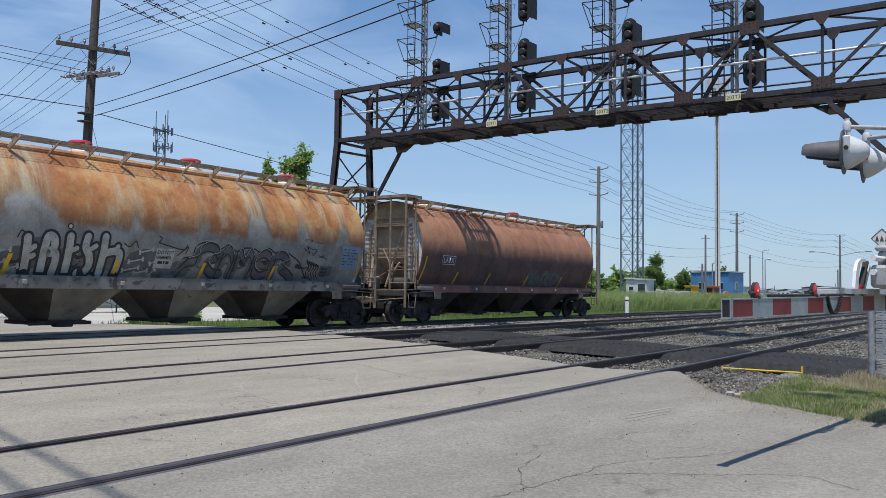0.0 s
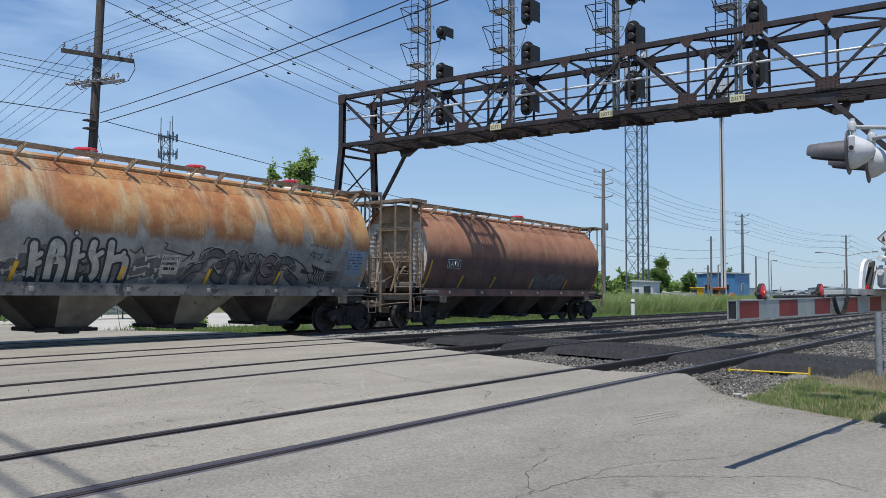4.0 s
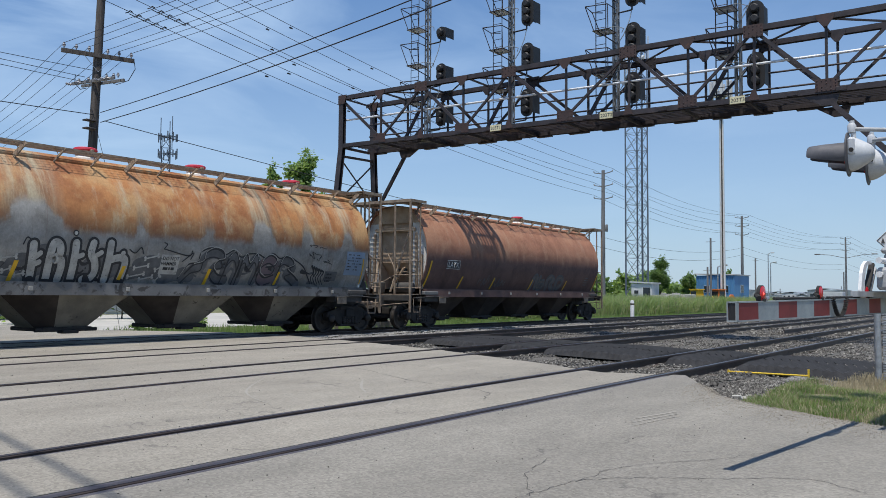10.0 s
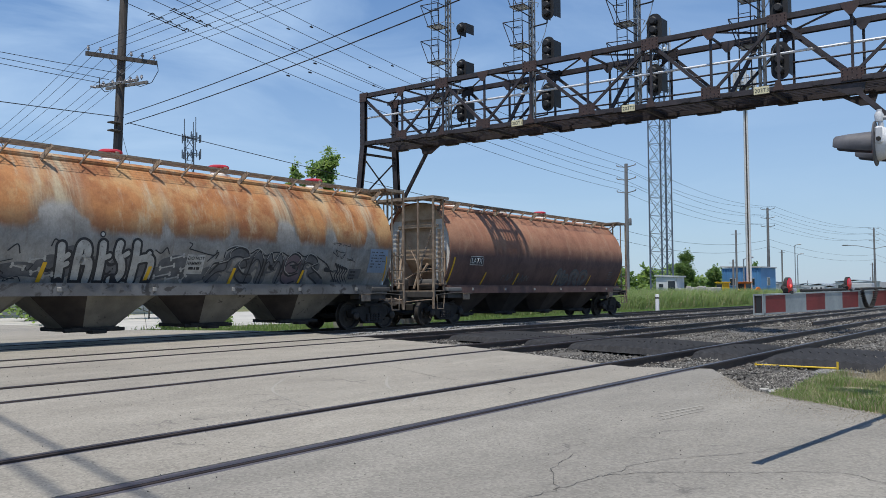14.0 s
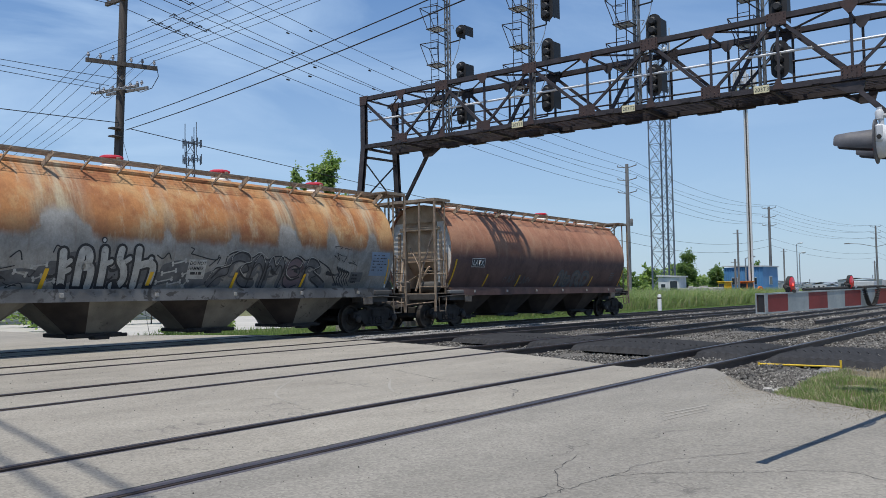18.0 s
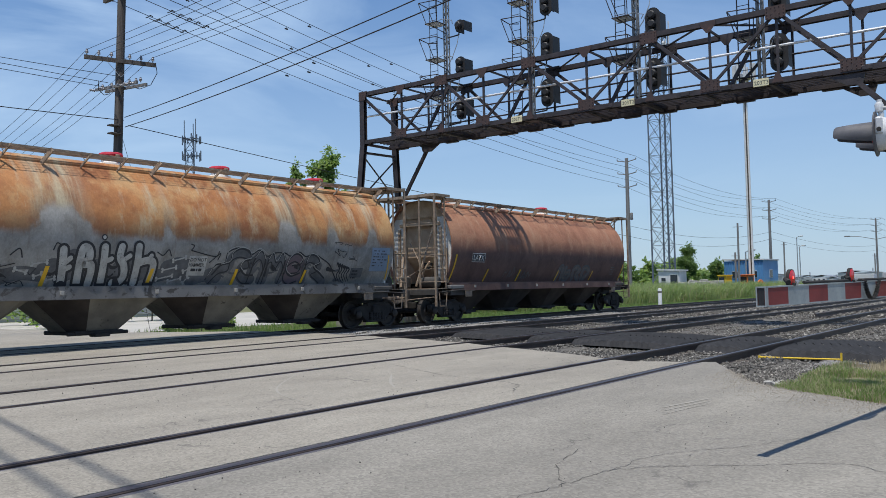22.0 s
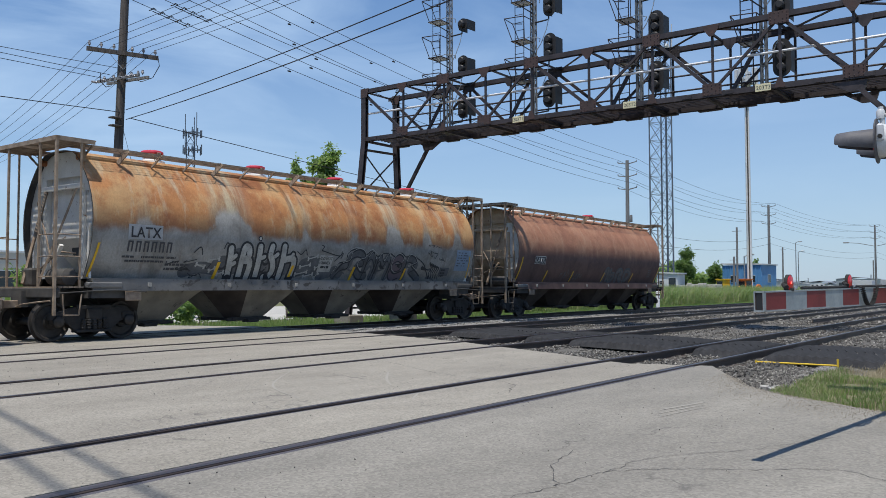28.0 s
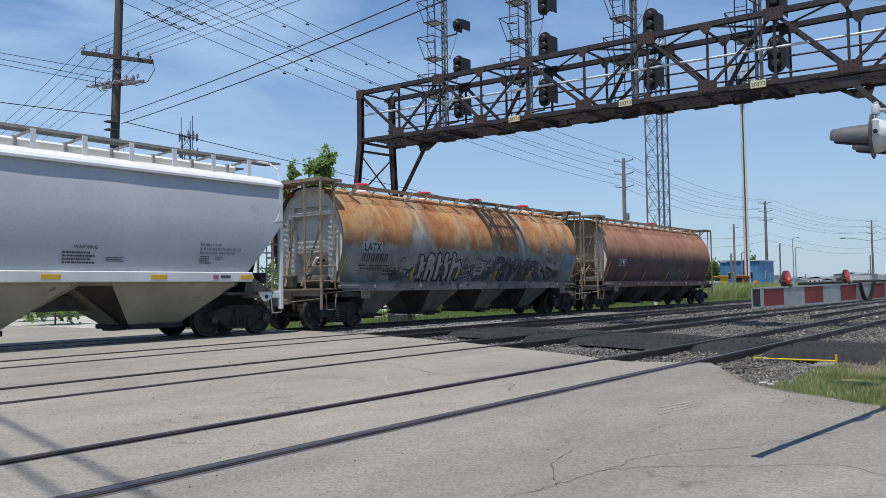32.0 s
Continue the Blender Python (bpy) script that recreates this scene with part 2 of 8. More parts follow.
RUBBER = paint("black_rubber", (0.012, 0.012, 0.013), (0.028, 0.028, 0.030), 5.0, 0.92)
STEEL = paint("rusty_black_steel", (0.036, 0.031, 0.034), (0.068, 0.056, 0.060), 2.5, 0.6, 0.25, stain=(0.095, 0.056, 0.05), stain_amount=0.34)
STEEL_RED = paint("rust_red_steel_plate", (0.075, 0.045, 0.042), (0.055, 0.040, 0.040), 4.0, 0.8, 0.1, stain=(0.11, 0.058, 0.045), stain_amount=0.4)
SIGNAL = plain("matt_black_paint", (0.016, 0.016, 0.018), 0.6)
GALV = paint("galvanised_steel", (0.36, 0.37, 0.38), (0.55, 0.56, 0.57), 9.0, 0.45, 0.7, bump=0.05)
PIPE = paint("galvanised_pipe", (0.70, 0.71, 0.72), (0.82, 0.83, 0.84), 6.0, 0.45, 0.15, bump=0.05)
WOOD = paint("weathered_pole_wood", (0.06, 0.052, 0.046), (0.12, 0.105, 0.095), 3.0, 0.9, bump=0.5, stretch=(6, 6, 0.3))
MAST = paint("dull_mast_steel", (0.13, 0.14, 0.15), (0.24, 0.25, 0.26), 5.0, 0.55, 0.4, bump=0.05)
WIRE = plain("dark_cable", (0.012, 0.012, 0.015), 0.6)
ORANGE_CAR = hopper_material("rusted_orange_over_grey_paint", ((0.275, 0.100, 0.036), (0.44, 0.195, 0.068), (0.50, 0.325, 0.150), (0.145, 0.072, 0.040)), (0.47, 0.43, 0.30), (0.170, 0.160, 0.142), (0.335, 0.325, 0.300), 2.66, 0.13, 0.55, 0.62, ((-3.75, 0.60, 1.0), (-0.9, 0.16, 0.5), (1.1, 0.2, 0.45), (3.1, 0.42, 1.0), (4.9, 0.25, 0.75), (6.75, 0.32, 0.9), (-6.4, 0.2, 0.4)))
BROWN_CAR = hopper_material("oxide_brown_paint", ((0.25, 0.108, 0.062), (0.34, 0.158, 0.092), (0.385, 0.205, 0.122), (0.115, 0.055, 0.044)), (0.40, 0.25, 0.16), (0.080, 0.045, 0.040), (0.150, 0.085, 0.070), 2.66, 0.2, 0.35, 0.1, ((-2.0, 0.2, 0.3), (4.0, 0.2, 0.3)))


# ================= mesh helpers =================
class Geo:
    """Loose mesh data that grows piece by piece."""

    def __init__(self):
        self.v, self.f = [], []

    def add(self, verts, faces):
        n = len(self.v)
        self.v.extend(tuple(p) for p in verts)
        self.f.extend(tuple(i + n for i in q) for q in faces)
        return self

    def box(self, lo, hi, b=0.0):
        (x0, y0, z0), (x1, y1, z1) = lo, hi
        if b <= 0:
            return self.add([(x, y, z) for x in (x0, x1) for y in (y0, y1) for z in (z0, z1)], ((0, 1, 3, 2), (4, 6, 7, 5), (0, 4, 5, 1), (2, 3, 7, 6), (0, 2, 6, 4), (1, 5, 7, 3)))
        ring = lambda z, i: [(x0 + b + i, y0 + i, z), (x1 - b - i, y0 + i, z), (x1 - i, y0 + b + i, z), (x1 - i, y1 - b - i, z), (x1 - b - i, y1 - i, z), (x0 + b + i, y1 - i, z), (x0 + i, y1 - b - i, z), (x0 + i, y0 + b + i, z)]
        v = ring(z0, b * 0.6) + ring(z0 + b, 0) + ring(z1 - b, 0) + ring(z1, b * 0.6)
        f = [(k * 8 + i, k * 8 + (i + 1) % 8, k * 8 + 8 + (i + 1) % 8, k * 8 + 8 + i) for k in range(3) for i in range(8)]
        return self.add(v, f + [tuple(range(7, -1, -1)), tuple(range(24, 32))])

    def bar(self, p, q, w, h=None, up=(0, 0, 1)):
        """A beam from p to q, w across and h along up."""
        p, q = Vector(p), Vector(q)
        d = (q - p).normalized()
        s = d.cross(Vector(up))
        s = s.normalized() if s.length > 1e-4 else d.orthogonal().normalized()
        u = s.cross(d)
        s, u = s * w / 2, u * (h or w) / 2
        return self.add([e + a + c for e in (p, q) for a, c in ((-s, -u), (s, -u), (s, u), (-s, u))], ((3, 2, 1, 0), (4, 5, 6, 7), (0, 1, 5, 4), (1, 2, 6, 5), (2, 3, 7, 6), (3, 0, 4, 7)))

    def angle(self, p, q, w, t=0.012, up=(0, 0, 1)):
        """An angle iron: two thin legs at right angles."""
        p, q = Vector(p), Vector(q)
        d = (q - p).normalized()
        s = d.cross(Vector(up))
        s = s.normalized() if s.length > 1e-4 else d.orthogonal().normalized()
        u = s.cross(d)
        pts = ((0, 0), (w, 0), (w, t), (t, t), (t, w), (0, w))
        v = [e + s * (a - w / 2) + u * (c - w / 2) for e in (p, q) for a, c in pts]
        return self.add(v, [(i, (i + 1) % 6, 6 + (i + 1) % 6, 6 + i) for i in range(6)] + [(3, 2, 1, 0), (5, 4, 3, 0), (6, 7, 8, 9), (6, 9, 10, 11)])

    def tube(self, p, q, r, r2=None, n=8, caps=True):
        p, q = Vector(p), Vector(q)
        d = (q - p).normalized()
        s = d.orthogonal().normalized()
        u = d.cross(s)
        r2 = r if r2 is None else r2
        v = [e + (s * math.cos(2 * math.pi * i / n) + u * math.sin(2 * math.pi * i / n)) * k for e, k in ((p, r), (q, r2)) for i in range(n)]
        f = [(i, (i + 1) % n, n + (i + 1) % n, n + i) for i in range(n)]
        return self.add(v, f + ([tuple(range(n - 1, -1, -1)), tuple(range(n, 2 * n))] if caps else []))

    def pipe(self, pts, r, n=6):
        for a, b in zip(pts, pts[1:]):
            self.tube(a, b, r, n=n)
        return self

    def lathe(self, prof, n=20, at=(0, 0, 0), axis="z"):
        """prof: (radius, height) pairs turned about an axis."""
        v = []
        for r, h in prof:
            for i in range(n):
                a = 2 * math.pi * i / n
                p = (r * math.cos(a), r * math.sin(a), h)
                p = p if axis == "z" else (p[0], p[2], p[1]) if axis == "y" else (p[2], p[0], p[1])
                v.append((p[0] + at[0], p[1] + at[1], p[2] + at[2]))
        f = [(k * n + i, k * n + (i + 1) % n, k * n + n + (i + 1) % n, k * n + n + i) for k in range(len(prof) - 1) for i in range(n)]
        return self.add(v, f + [tuple(range(n - 1, -1, -1)), tuple(range((len(prof) - 1) * n, len(prof) * n))])

    def plate(self, pts, off):
        """A flat plate: a polygon pushed along off."""
        n, o = len(pts), Vector(off)
        v = [Vector(p) for p in pts] + [Vector(p) + o for p in pts]
        return self.add(v, [tuple(range(n - 1, -1, -1)), tuple(range(n, 2 * n))] + [(i, (i + 1) % n, n + (i + 1) % n, n + i) for i in range(n)])

    def mesh(self, name, material, smooth=False, tidy=True):
        me = bpy.data.meshes.new(name)
        me.from_pydata(self.v, [], self.f)
        me.materials.append(material)
        if tidy:
            bm = bmesh.new()
            bm.from_mesh(me)
            bmesh.ops.recalc_face_normals(bm, faces=bm.faces)
            bm.to_mesh(me)
            bm.free()
        if smooth:
            me.polygons.foreach_set("use_smooth", [True] * len(me.polygons))
            me.set_sharp_from_angle(angle=radians(38))
        return me


def part(name, geo, material, parent=None, label="", smooth=False, tidy=True):
    ob = new(name, geo.mesh(name, material, smooth, tidy) if isinstance(geo, Geo) else geo)
    if parent:
        ob.parent = parent
    return tagged(ob, label)


def thing(name, at, label, category, group="", kind=""):
    ob = new(name)
    ob.empty_display_size = 0.3
    ob.matrix_basis = at if isinstance(at, Matrix) else Matrix.Translation(at)
    return tagged(ob, label, category, group, kind)


def lettering(words, size, material, parent, put, name="lettering", label="", spread=1.0, bold=0.0):
    """Built-in font; put(u, v) gives the place of each point of the text."""
    cu = bpy.data.curves.new("text", "FONT")
    cu.body, cu.size, cu.resolution_u, cu.space_character, cu.offset = words, size, 2, spread, size * bold
    ob = bpy.data.objects.new("text", cu)
    scene.collection.objects.link(ob)
    me = bpy.data.meshes.new_from_object(ob.evaluated_get(bpy.context.evaluated_depsgraph_get()))
    bpy.data.objects.remove(ob)
    for v in me.vertices:
        v.co = put(v.co.x, v.co.y)
    me.materials.clear()
    me.materials.append(material)
    o = new(name, me)
    o.parent = parent
    return tagged(o, label)


def lerp(a, b, t):
    return a + (b - a) * t


def through_points(pts, x):
    """Piecewise linear value at x."""
    return float(np.interp(x, [p[0] for p in pts], [p[1] for p in pts]))


SEAL = paint("worn_rubber_seal", (0.05, 0.046, 0.054), (0.095, 0.088, 0.10), 3.0, 0.6, stretch=(0.3, 2, 1), bump=0.2)

# ================= ground, road, tracks =================
RAILS = (4.86, 9.78, 14.42, 18.99)
GAUGE = 1.505
TRAIN_Y = 18.99 + GAUGE / 2
EDGE = ((-40, 2.0), (-6, 7.6), (0.2, 9.0), (1.16, 9.3), (1.63, 9.5), (2.16, 9.9), (2.7, 10.3), (3.35, 10.95), (3.9, 12.1), (4.57, 13.4), (5.3, 13.2), (5.9, 13.0), (7.37, 14.0), (9.15, 14.9), (11.5, 16.2), (12.4, 16.5), (15.6, 17.7), (18.7, 18.6), (21.5, 18.8), (26, 17.0), (40, 17.5), (120, 22))

g = Geo().add([(-2500, -2500, -0.42), (2500, -2500, -0.42), (2500, 2500, -0.42), (-2500, 2500, -0.42)], [(0, 1, 2, 3)])
ground = tagged(part("ground", g, SOIL), "flat grassy railway land reaching the horizon", "ground", kind="structure")

road = thing("road", (0, 0, 0), "pale worn concrete road over the level crossing", "road", kind="structure")
cuts = []
for r in RAILS:
    cuts += [r, r + GAUGE]
edges = [-40.0]
for i, r in enumerate(cuts):
    field, inner = 0.105, 0.145
    edges += [r - (field if i % 2 == 0 else inner), r + (inner if i % 2 == 0 else field)]
edges.append(120.0)
for k in range(0, len(edges), 2):
    lo, hi = edges[k], edges[k + 1]
    steps = max(2, int(min(hi - lo, 30) / 0.35))
    ys = [lerp(lo, hi, i / steps) for i in range(steps + 1)]
    if hi - lo > 35:
        ys = sorted(set(ys + [p[0] for p in EDGE if lo < p[0] < hi]))
    v, f = [], []
    for y in ys:
        jag = 0.10 * noise.noise(Vector((y * 1.7, k, 0))) + 0.05 * noise.noise(Vector((y * 6.1, k, 3)))
        x1 = through_points(EDGE, y) + jag
        v += [(-30.0, y, -0.012), (x1 - 0.10, y, -0.012), (x1, y, -0.05), (x1 + 0.12, y, -0.40), (-30.0, y, -0.40)]
    n = 5
    for i in range(len(ys) - 1):
        a, b = i * n, i * n + n
        f += [(a + j, a + j + 1, b + j + 1, b + j) for j in range(4)]
    f += [(0, 1, 2, 3, 4), tuple(len(v) - n + j for j in (4, 3, 2, 1, 0))]
    part("road_slab", Geo().add(v, f), ASPHALT if k == 0 else ROAD, road, "bleached grey asphalt" if k == 0 else "")

# ballast bed either side of the road
def ballast_height(x, y):
    off = min(abs(y - (r + GAUGE / 2)) for r in RAILS)
    h = -0.15 if off < 1.5 else -0.19
    if y < 3.6:
        h -= 0.10 * (3.6 - y)
    if y > 22.2:
        h -= 0.12 * (y - 22.2)
    return max(h, -0.36) + 0.035 * noise.noise(Vector((x * 1.3, y * 1.3, 0))) + 0.02 * noise.noise(Vector((x * 5, y * 5, 2)))


def bed(x_of, x_end, count, name):
    v, f = [], []
    ys = [1.6 + i * 0.3 for i in range(76)]
    for j, y in enumerate(ys):
        x0 = x_of(y)
        for i in range(count + 1):
            x = x0 + (x_end - x0) * (i / count) ** 2.2
            v.append((x, y, ballast_height(x, y)))
    w = count + 1
    f = [(j * w + i, j * w + i + 1, (j + 1) * w + i + 1, (j + 1) * w + i) for j in range(len(ys) - 1) for i in range(count)]
    return tagged(part(name, Geo().add(v, f), BALLAST, smooth=True), "grey crushed-stone ballast bed under the tracks", "ballast", kind="structure")


bed(lambda y: through_points(EDGE, y) - 0.3, 420.0, 90, "ballast_bed")
bed(lambda y: -29.5, -200.0, 12, "ballast_bed_beyond")

# rails: a proper head, web and foot
RAIL_SHAPE = ((-0.075, -0.17), (0.075, -0.17), (0.075, -0.158), (0.012, -0.14), (0.012, -0.045), (0.036, -0.035), (0.036, -0.010), (0.030, -0.003), (-0.030, -0.003), (-0.036, -0.010), (-0.036, -0.035), (-0.012, -0.045), (-0.012, -0.14), (-0.075, -0.158))


def rail_mesh(x0, x1):
    n = len(RAIL_SHAPE)
    return Geo().add([(x, y, z) for x in (x0, x1) for y, z in RAIL_SHAPE], [(i, (i + 1) % n, n + (i + 1) % n, n + i) for i in range(n)] + [tuple(range(n - 1, -1, -1)), tuple(range(n, 2 * n))]).mesh("rail", RAIL)


rail_me = rail_mesh(-180, 420)
head_me = Geo().box((-180, -0.030, -0.0035), (420, 0.030, 0.002)).mesh("rail_head", RAILTOP)
tie_me = Geo().box((-0.115, -1.3, -0.34), (0.115, 1.3, -0.150), 0.012).mesh("tie", TIE)
plate_me = Geo().box((-0.09, -0.17, -0.150), (0.09, 0.17, -0.138)).mesh("tie_plate", RAIL)
for k, r in enumerate(RAILS):
    track = tagged(thing("railway_track", (0, r + GAUGE / 2, 0), "rusty steel rails set flush in the crossing, then on ballast", "railway track", "tracks of the crossing", "structure"))
    for s in (-1, 1):
        rail = part("rail", rail_me, RAIL, track)
        rail.location.y = s * GAUGE / 2
        part("rail_head", head_me, RAILTOP, rail, "worn grey rail head")
        end = through_points(EDGE, r + GAUGE / 2 + s * GAUGE / 2) - 0.25
        for lo, hi, z in ((0.040, 0.098, -0.014), (-0.140, -0.088, -0.016)):
            lo, hi = (lo, hi) if s > 0 else (-hi, -lo)
            part("rubber_seal", Geo().box((-29.8, lo, -0.16), (end, hi, z), 0.006), SEAL, rail, "grey rubber flangeway seal")
    x = through_points(EDGE, r + GAUGE / 2) + 0.5
    for i in range(60):
        t = part("tie", tie_me, TIE, track)
        t.location = (x + i * 0.56, random.uniform(-0.04, 0.04), random.uniform(-0.012, 0.006))
        t.rotation_euler.z = random.uniform(-0.01, 0.01)

# ================= signal gantry =================
FRONT, BACK = 26.9, 28.72
TOPZ = 9.63
Y0 = 24.05


def low_at(y):
    """Height of the bottom chord, which falls a little towards the far end of the span."""
    return 7.40 + 0.0085 * (y - 4)


def signal_gantry():
    gan = thing("signal_gantry", (0, 0, 0), "rusty black steel truss signal gantry spanning the tracks", "signal gantry")
    ys = [21.89, 17.83, 13.46, 9.07, 4.90]                # lower panel points
    yt = [24.05, 19.80, 15.76, 11.10, 6.98, 2.75]         # upper panel points
    y_end = 0.9
    for x in (FRONT, BACK):
        # channels: a web with two flanges, built as three closed plates a side
        for nm, z0, up in (("top_chord", None, 0.045), ("bottom_chord", 1, 0.01)):
            p, q = ((x, y_end, TOPZ - 0.05), (x, Y0 + 0.1, TOPZ - 0.05)) if z0 is None else ((x, y_end, low_at(y_end) - 0.04), (x, Y0, low_at(Y0) - 0.04))
            (ax, ay, az), (bx, by, bz) = p, q
            h, w, t = 0.085, 0.10, 0.022
            shape = [(-w, h), (w, h), (w, -h), (w - t, -h), (w - t, h - t), (-w + t, h - t), (-w + t, -h), (-w, -h)]
            n = len(shape)
            part(nm, Geo().add([(cx + u, cy, cz + v) for cx, cy, cz in (p, q) for u, v in shape], [(k, (k + 1) % n, n + (k + 1) % n, n + k) for k in range(n)] + [(0, 5, 6, 7), (0, 1, 4, 5), (1, 2, 3, 4), (8, 15, 14, 13), (8, 13, 12, 9), (9, 12, 11, 10)]), STEEL, gan)
        for a, b in zip(yt, ys):
            part("diagonal", Geo().bar((x, a, TOPZ - 0.1), (x, b, low_at(b) + 0.1), 0.11, 0.08, (1, 0, 0)), STEEL, gan)
        for a, b in zip(ys, yt[1:]):
            part("diagonal", Geo().bar((x, a, low_at(a) + 0.1), (x, b, TOPZ - 0.1), 0.085, 0.07, (1, 0, 0)), STEEL, gan)
        for y in ys:
            part("upright", Geo().bar((x, y, low_at(y)), (x, y, TOPZ), 0.075, 0.06, (1, 0, 0)), STEEL, gan)
        for y in yt[1:]:
            part("upright", Geo().bar((x, y, low_at(y)), (x, y, TOPZ), 0.075, 0.06, (1, 0, 0)), STEEL, gan)
        # gusset plates with rivets
        for y, z, w, h in [(y, low_at(y) + 0.11, 0.31, 0.34) for y in ys] + [(y, TOPZ - 0.13, 0.30, 0.36) for y in yt[1:]]:
            gp = Geo()
            sx = x - 0.105
            gp.plate([(sx, y - w, z - h * 0.55), (sx, y + w, z - h * 0.55), (sx, y + w, z + h * 0.55), (sx, y - w, z + h * 0.55)], (-0.015, 0, 0))
            for k in range(5):
                for m in range(4):
                    if 0 < k < 4 and m in (1, 2) and (k + m) % 2:
                        continue
                    c = (sx - 0.015, y - w * 0.82 + k * w * 0.41, z - h * 0.42 + m * h * 0.28)
                    gp.tube(c, (c[0] - 0.014, c[1], c[2]), 0.021, 0.012, 6)
            part("gusset_plate", gp, STEEL_RED if x == FRONT else STEEL, gan, "rust-red riveted gusset plate" if x == FRONT else "")
        for y in ys:
            tp = Geo().plate([(x - 0.115, y - 0.26, TOPZ + 0.02), (x - 0.115, y + 0.26, TOPZ + 0.02), (x - 0.115, y + 0.24, TOPZ - 0.12), (x - 0.115, y + 0.06, TOPZ - 0.36), (x - 0.115, y - 0.06, TOPZ - 0.36), (x - 0.115, y - 0.24, TOPZ - 0.12)], (-0.012, 0, 0))
            part("gusset_plate", tp, STEEL_RED if x == FRONT else STEEL, gan)
        for y in yt[1:]:
            z = low_at(y)
            part("gusset_plate", Geo().plate([(x - 0.115, y - 0.17, z - 0.10), (x - 0.115, y + 0.17, z - 0.10), (x - 0.115, y + 0.05, z + 0.22), (x - 0.115, y - 0.05, z + 0.22)], (-0.012, 0, 0)), STEEL_RED if x == FRONT else STEEL, gan)
    # lacing between the two trusses
    stops = [24.0 - k * 2.1 for k in range(12)]
    for y in stops:
        part("cross_beam", Geo().bar((FRONT, y, low_at(y) - 0.09), (BACK, y, low_at(y) - 0.09), 0.09, 0.10), STEEL, gan)
        part("cross_beam", Geo().bar((FRONT, y, TOPZ - 0.05), (BACK, y, TOPZ - 0.05), 0.07, 0.06), STEEL, gan)
    for k, (a, b) in enumerate(zip(stops, stops[1:])):
        p, q = (FRONT, BACK) if k % 2 else (BACK, FRONT)
        part("top_brace", Geo().angle((p, a, TOPZ - 0.03), (q, b, TOPZ - 0.03), 0.07), STEEL, gan)
    # inspection walkway of dark planks between the bottom chords
    for k in range(7):
        x = FRONT + 0.18 + k * 0.225
        part("walkway_plank", Geo().add([(xx, y, low_at(y) + dz) for y in (1.0, Y0 - 0.2) for xx, dz in ((x, 0.0), (x + 0.075, 0.0), (x + 0.075, 0.05), (x, 0.05))], ((3, 2, 1, 0), (4, 5, 6, 7), (0, 1, 5, 4), (1, 2, 6, 5), (2, 3, 7, 6), (3, 0, 4, 7))), STEEL, gan, "dark inspection walkway plank")
    for k in range(16):
        y = 23.4 - k * 1.35
        part("walkway_bracket", Geo().box((BACK - 0.05, y - 0.30 - 0.2 * (k % 3 == 1), low_at(y) - 0.175), (BACK + 0.12, y + 0.30, low_at(y) - 0.13)), STEEL, gan)
        part("splice_plate", Geo().box((FRONT - 0.125, y - 0.15, low_at(y) - 0.105), (FRONT - 0.10, y + 0.15, low_at(y) + 0.02), 0.006), STEEL, gan)
    # handrails
    for x, up, r, m in ((FRONT + 0.12, 1.08, 0.042, PIPE), (BACK - 0.1, 0.62, 0.032, STEEL), (BACK - 0.1, 1.15, 0.032, STEEL)):
        part("handrail", Geo().tube((x, 1.2, low_at(1.2) + up), (x, Y0 - 0.1, low_at(Y0) + up), r, n=8), m, gan, "galvanised pipe handrail" if m is PIPE else "")
    # legs: a front and a rear column at each end, splayed below the truss and cross-braced
    for base, side in ((24.0, 1), (0.3, -1)):
        foot, under = {}, low_at(base)
        for x, e in ((FRONT, -1), (BACK, 1)):
            y = base if x == FRONT else base - side * 0.22
            low, knee = Vector((x + e * 0.75, y + side * 0.22, 0.1)), Vector((x, y, under - 0.1))
            foot[e] = (low, knee)
            for nm, p, q in (("column_base", low, knee), ("column", knee, Vector((x, y, TOPZ)))):
                col = Geo()
                for dx in (-0.10, 0.08):
                    col.bar(p + Vector((dx, 0, 0)), q + Vector((dx, 0, 0)), 0.24, 0.025, (1, 0, 0))
                col.bar(p + Vector((0, 0.11 * side, 0)), q + Vector((0, 0.11 * side, 0)), 0.02, 0.18, (1, 0, 0))
                part(nm, col, STEEL, gan)
            part("footing", Geo().box((low.x - 0.45, low.y - 0.45, -0.45), (low.x + 0.45, low.y + 0.45, 0.12), 0.04), ROAD, gan, "concrete footing")
            part("gusset_plate", Geo().plate([(x - 0.115, y - 0.2, TOPZ - 0.32), (x - 0.115, y + 0.14, TOPZ - 0.32), (x - 0.115, y + 0.14, TOPZ + 0.06), (x - 0.115, y - 0.32, TOPZ + 0.06)], (-0.012, 0, 0)), STEEL_RED, gan)
            if e > 0 or side < 0:
                k0, k1, kz = (2.1, 0.35, 5.1) if side > 0 else (4.65, 0.4, 2.6)
                part("knee_brace", Geo().bar((x, base - side * k0, under - 0.2), (x + e * 0.25, base - side * k1, kz), 0.14, 0.10, (1, 0, 0)), STEEL, gan)
                part("gusset_plate", Geo().plate([(x - 0.06, base - side * (k0 - 0.4), under - 0.14), (x - 0.06, base - side * (k0 + 0.6), under - 0.14), (x - 0.06, base - side * (k0 + 0.1), under - 0.45), (x - 0.06, base - side * (k0 - 0.3), under - 0.45)], (0.1, 0, 0)), STEEL, gan)
        at = lambda e, z: foot[e][0].lerp(foot[e][1], (z - 0.1) / (under - 0.2))
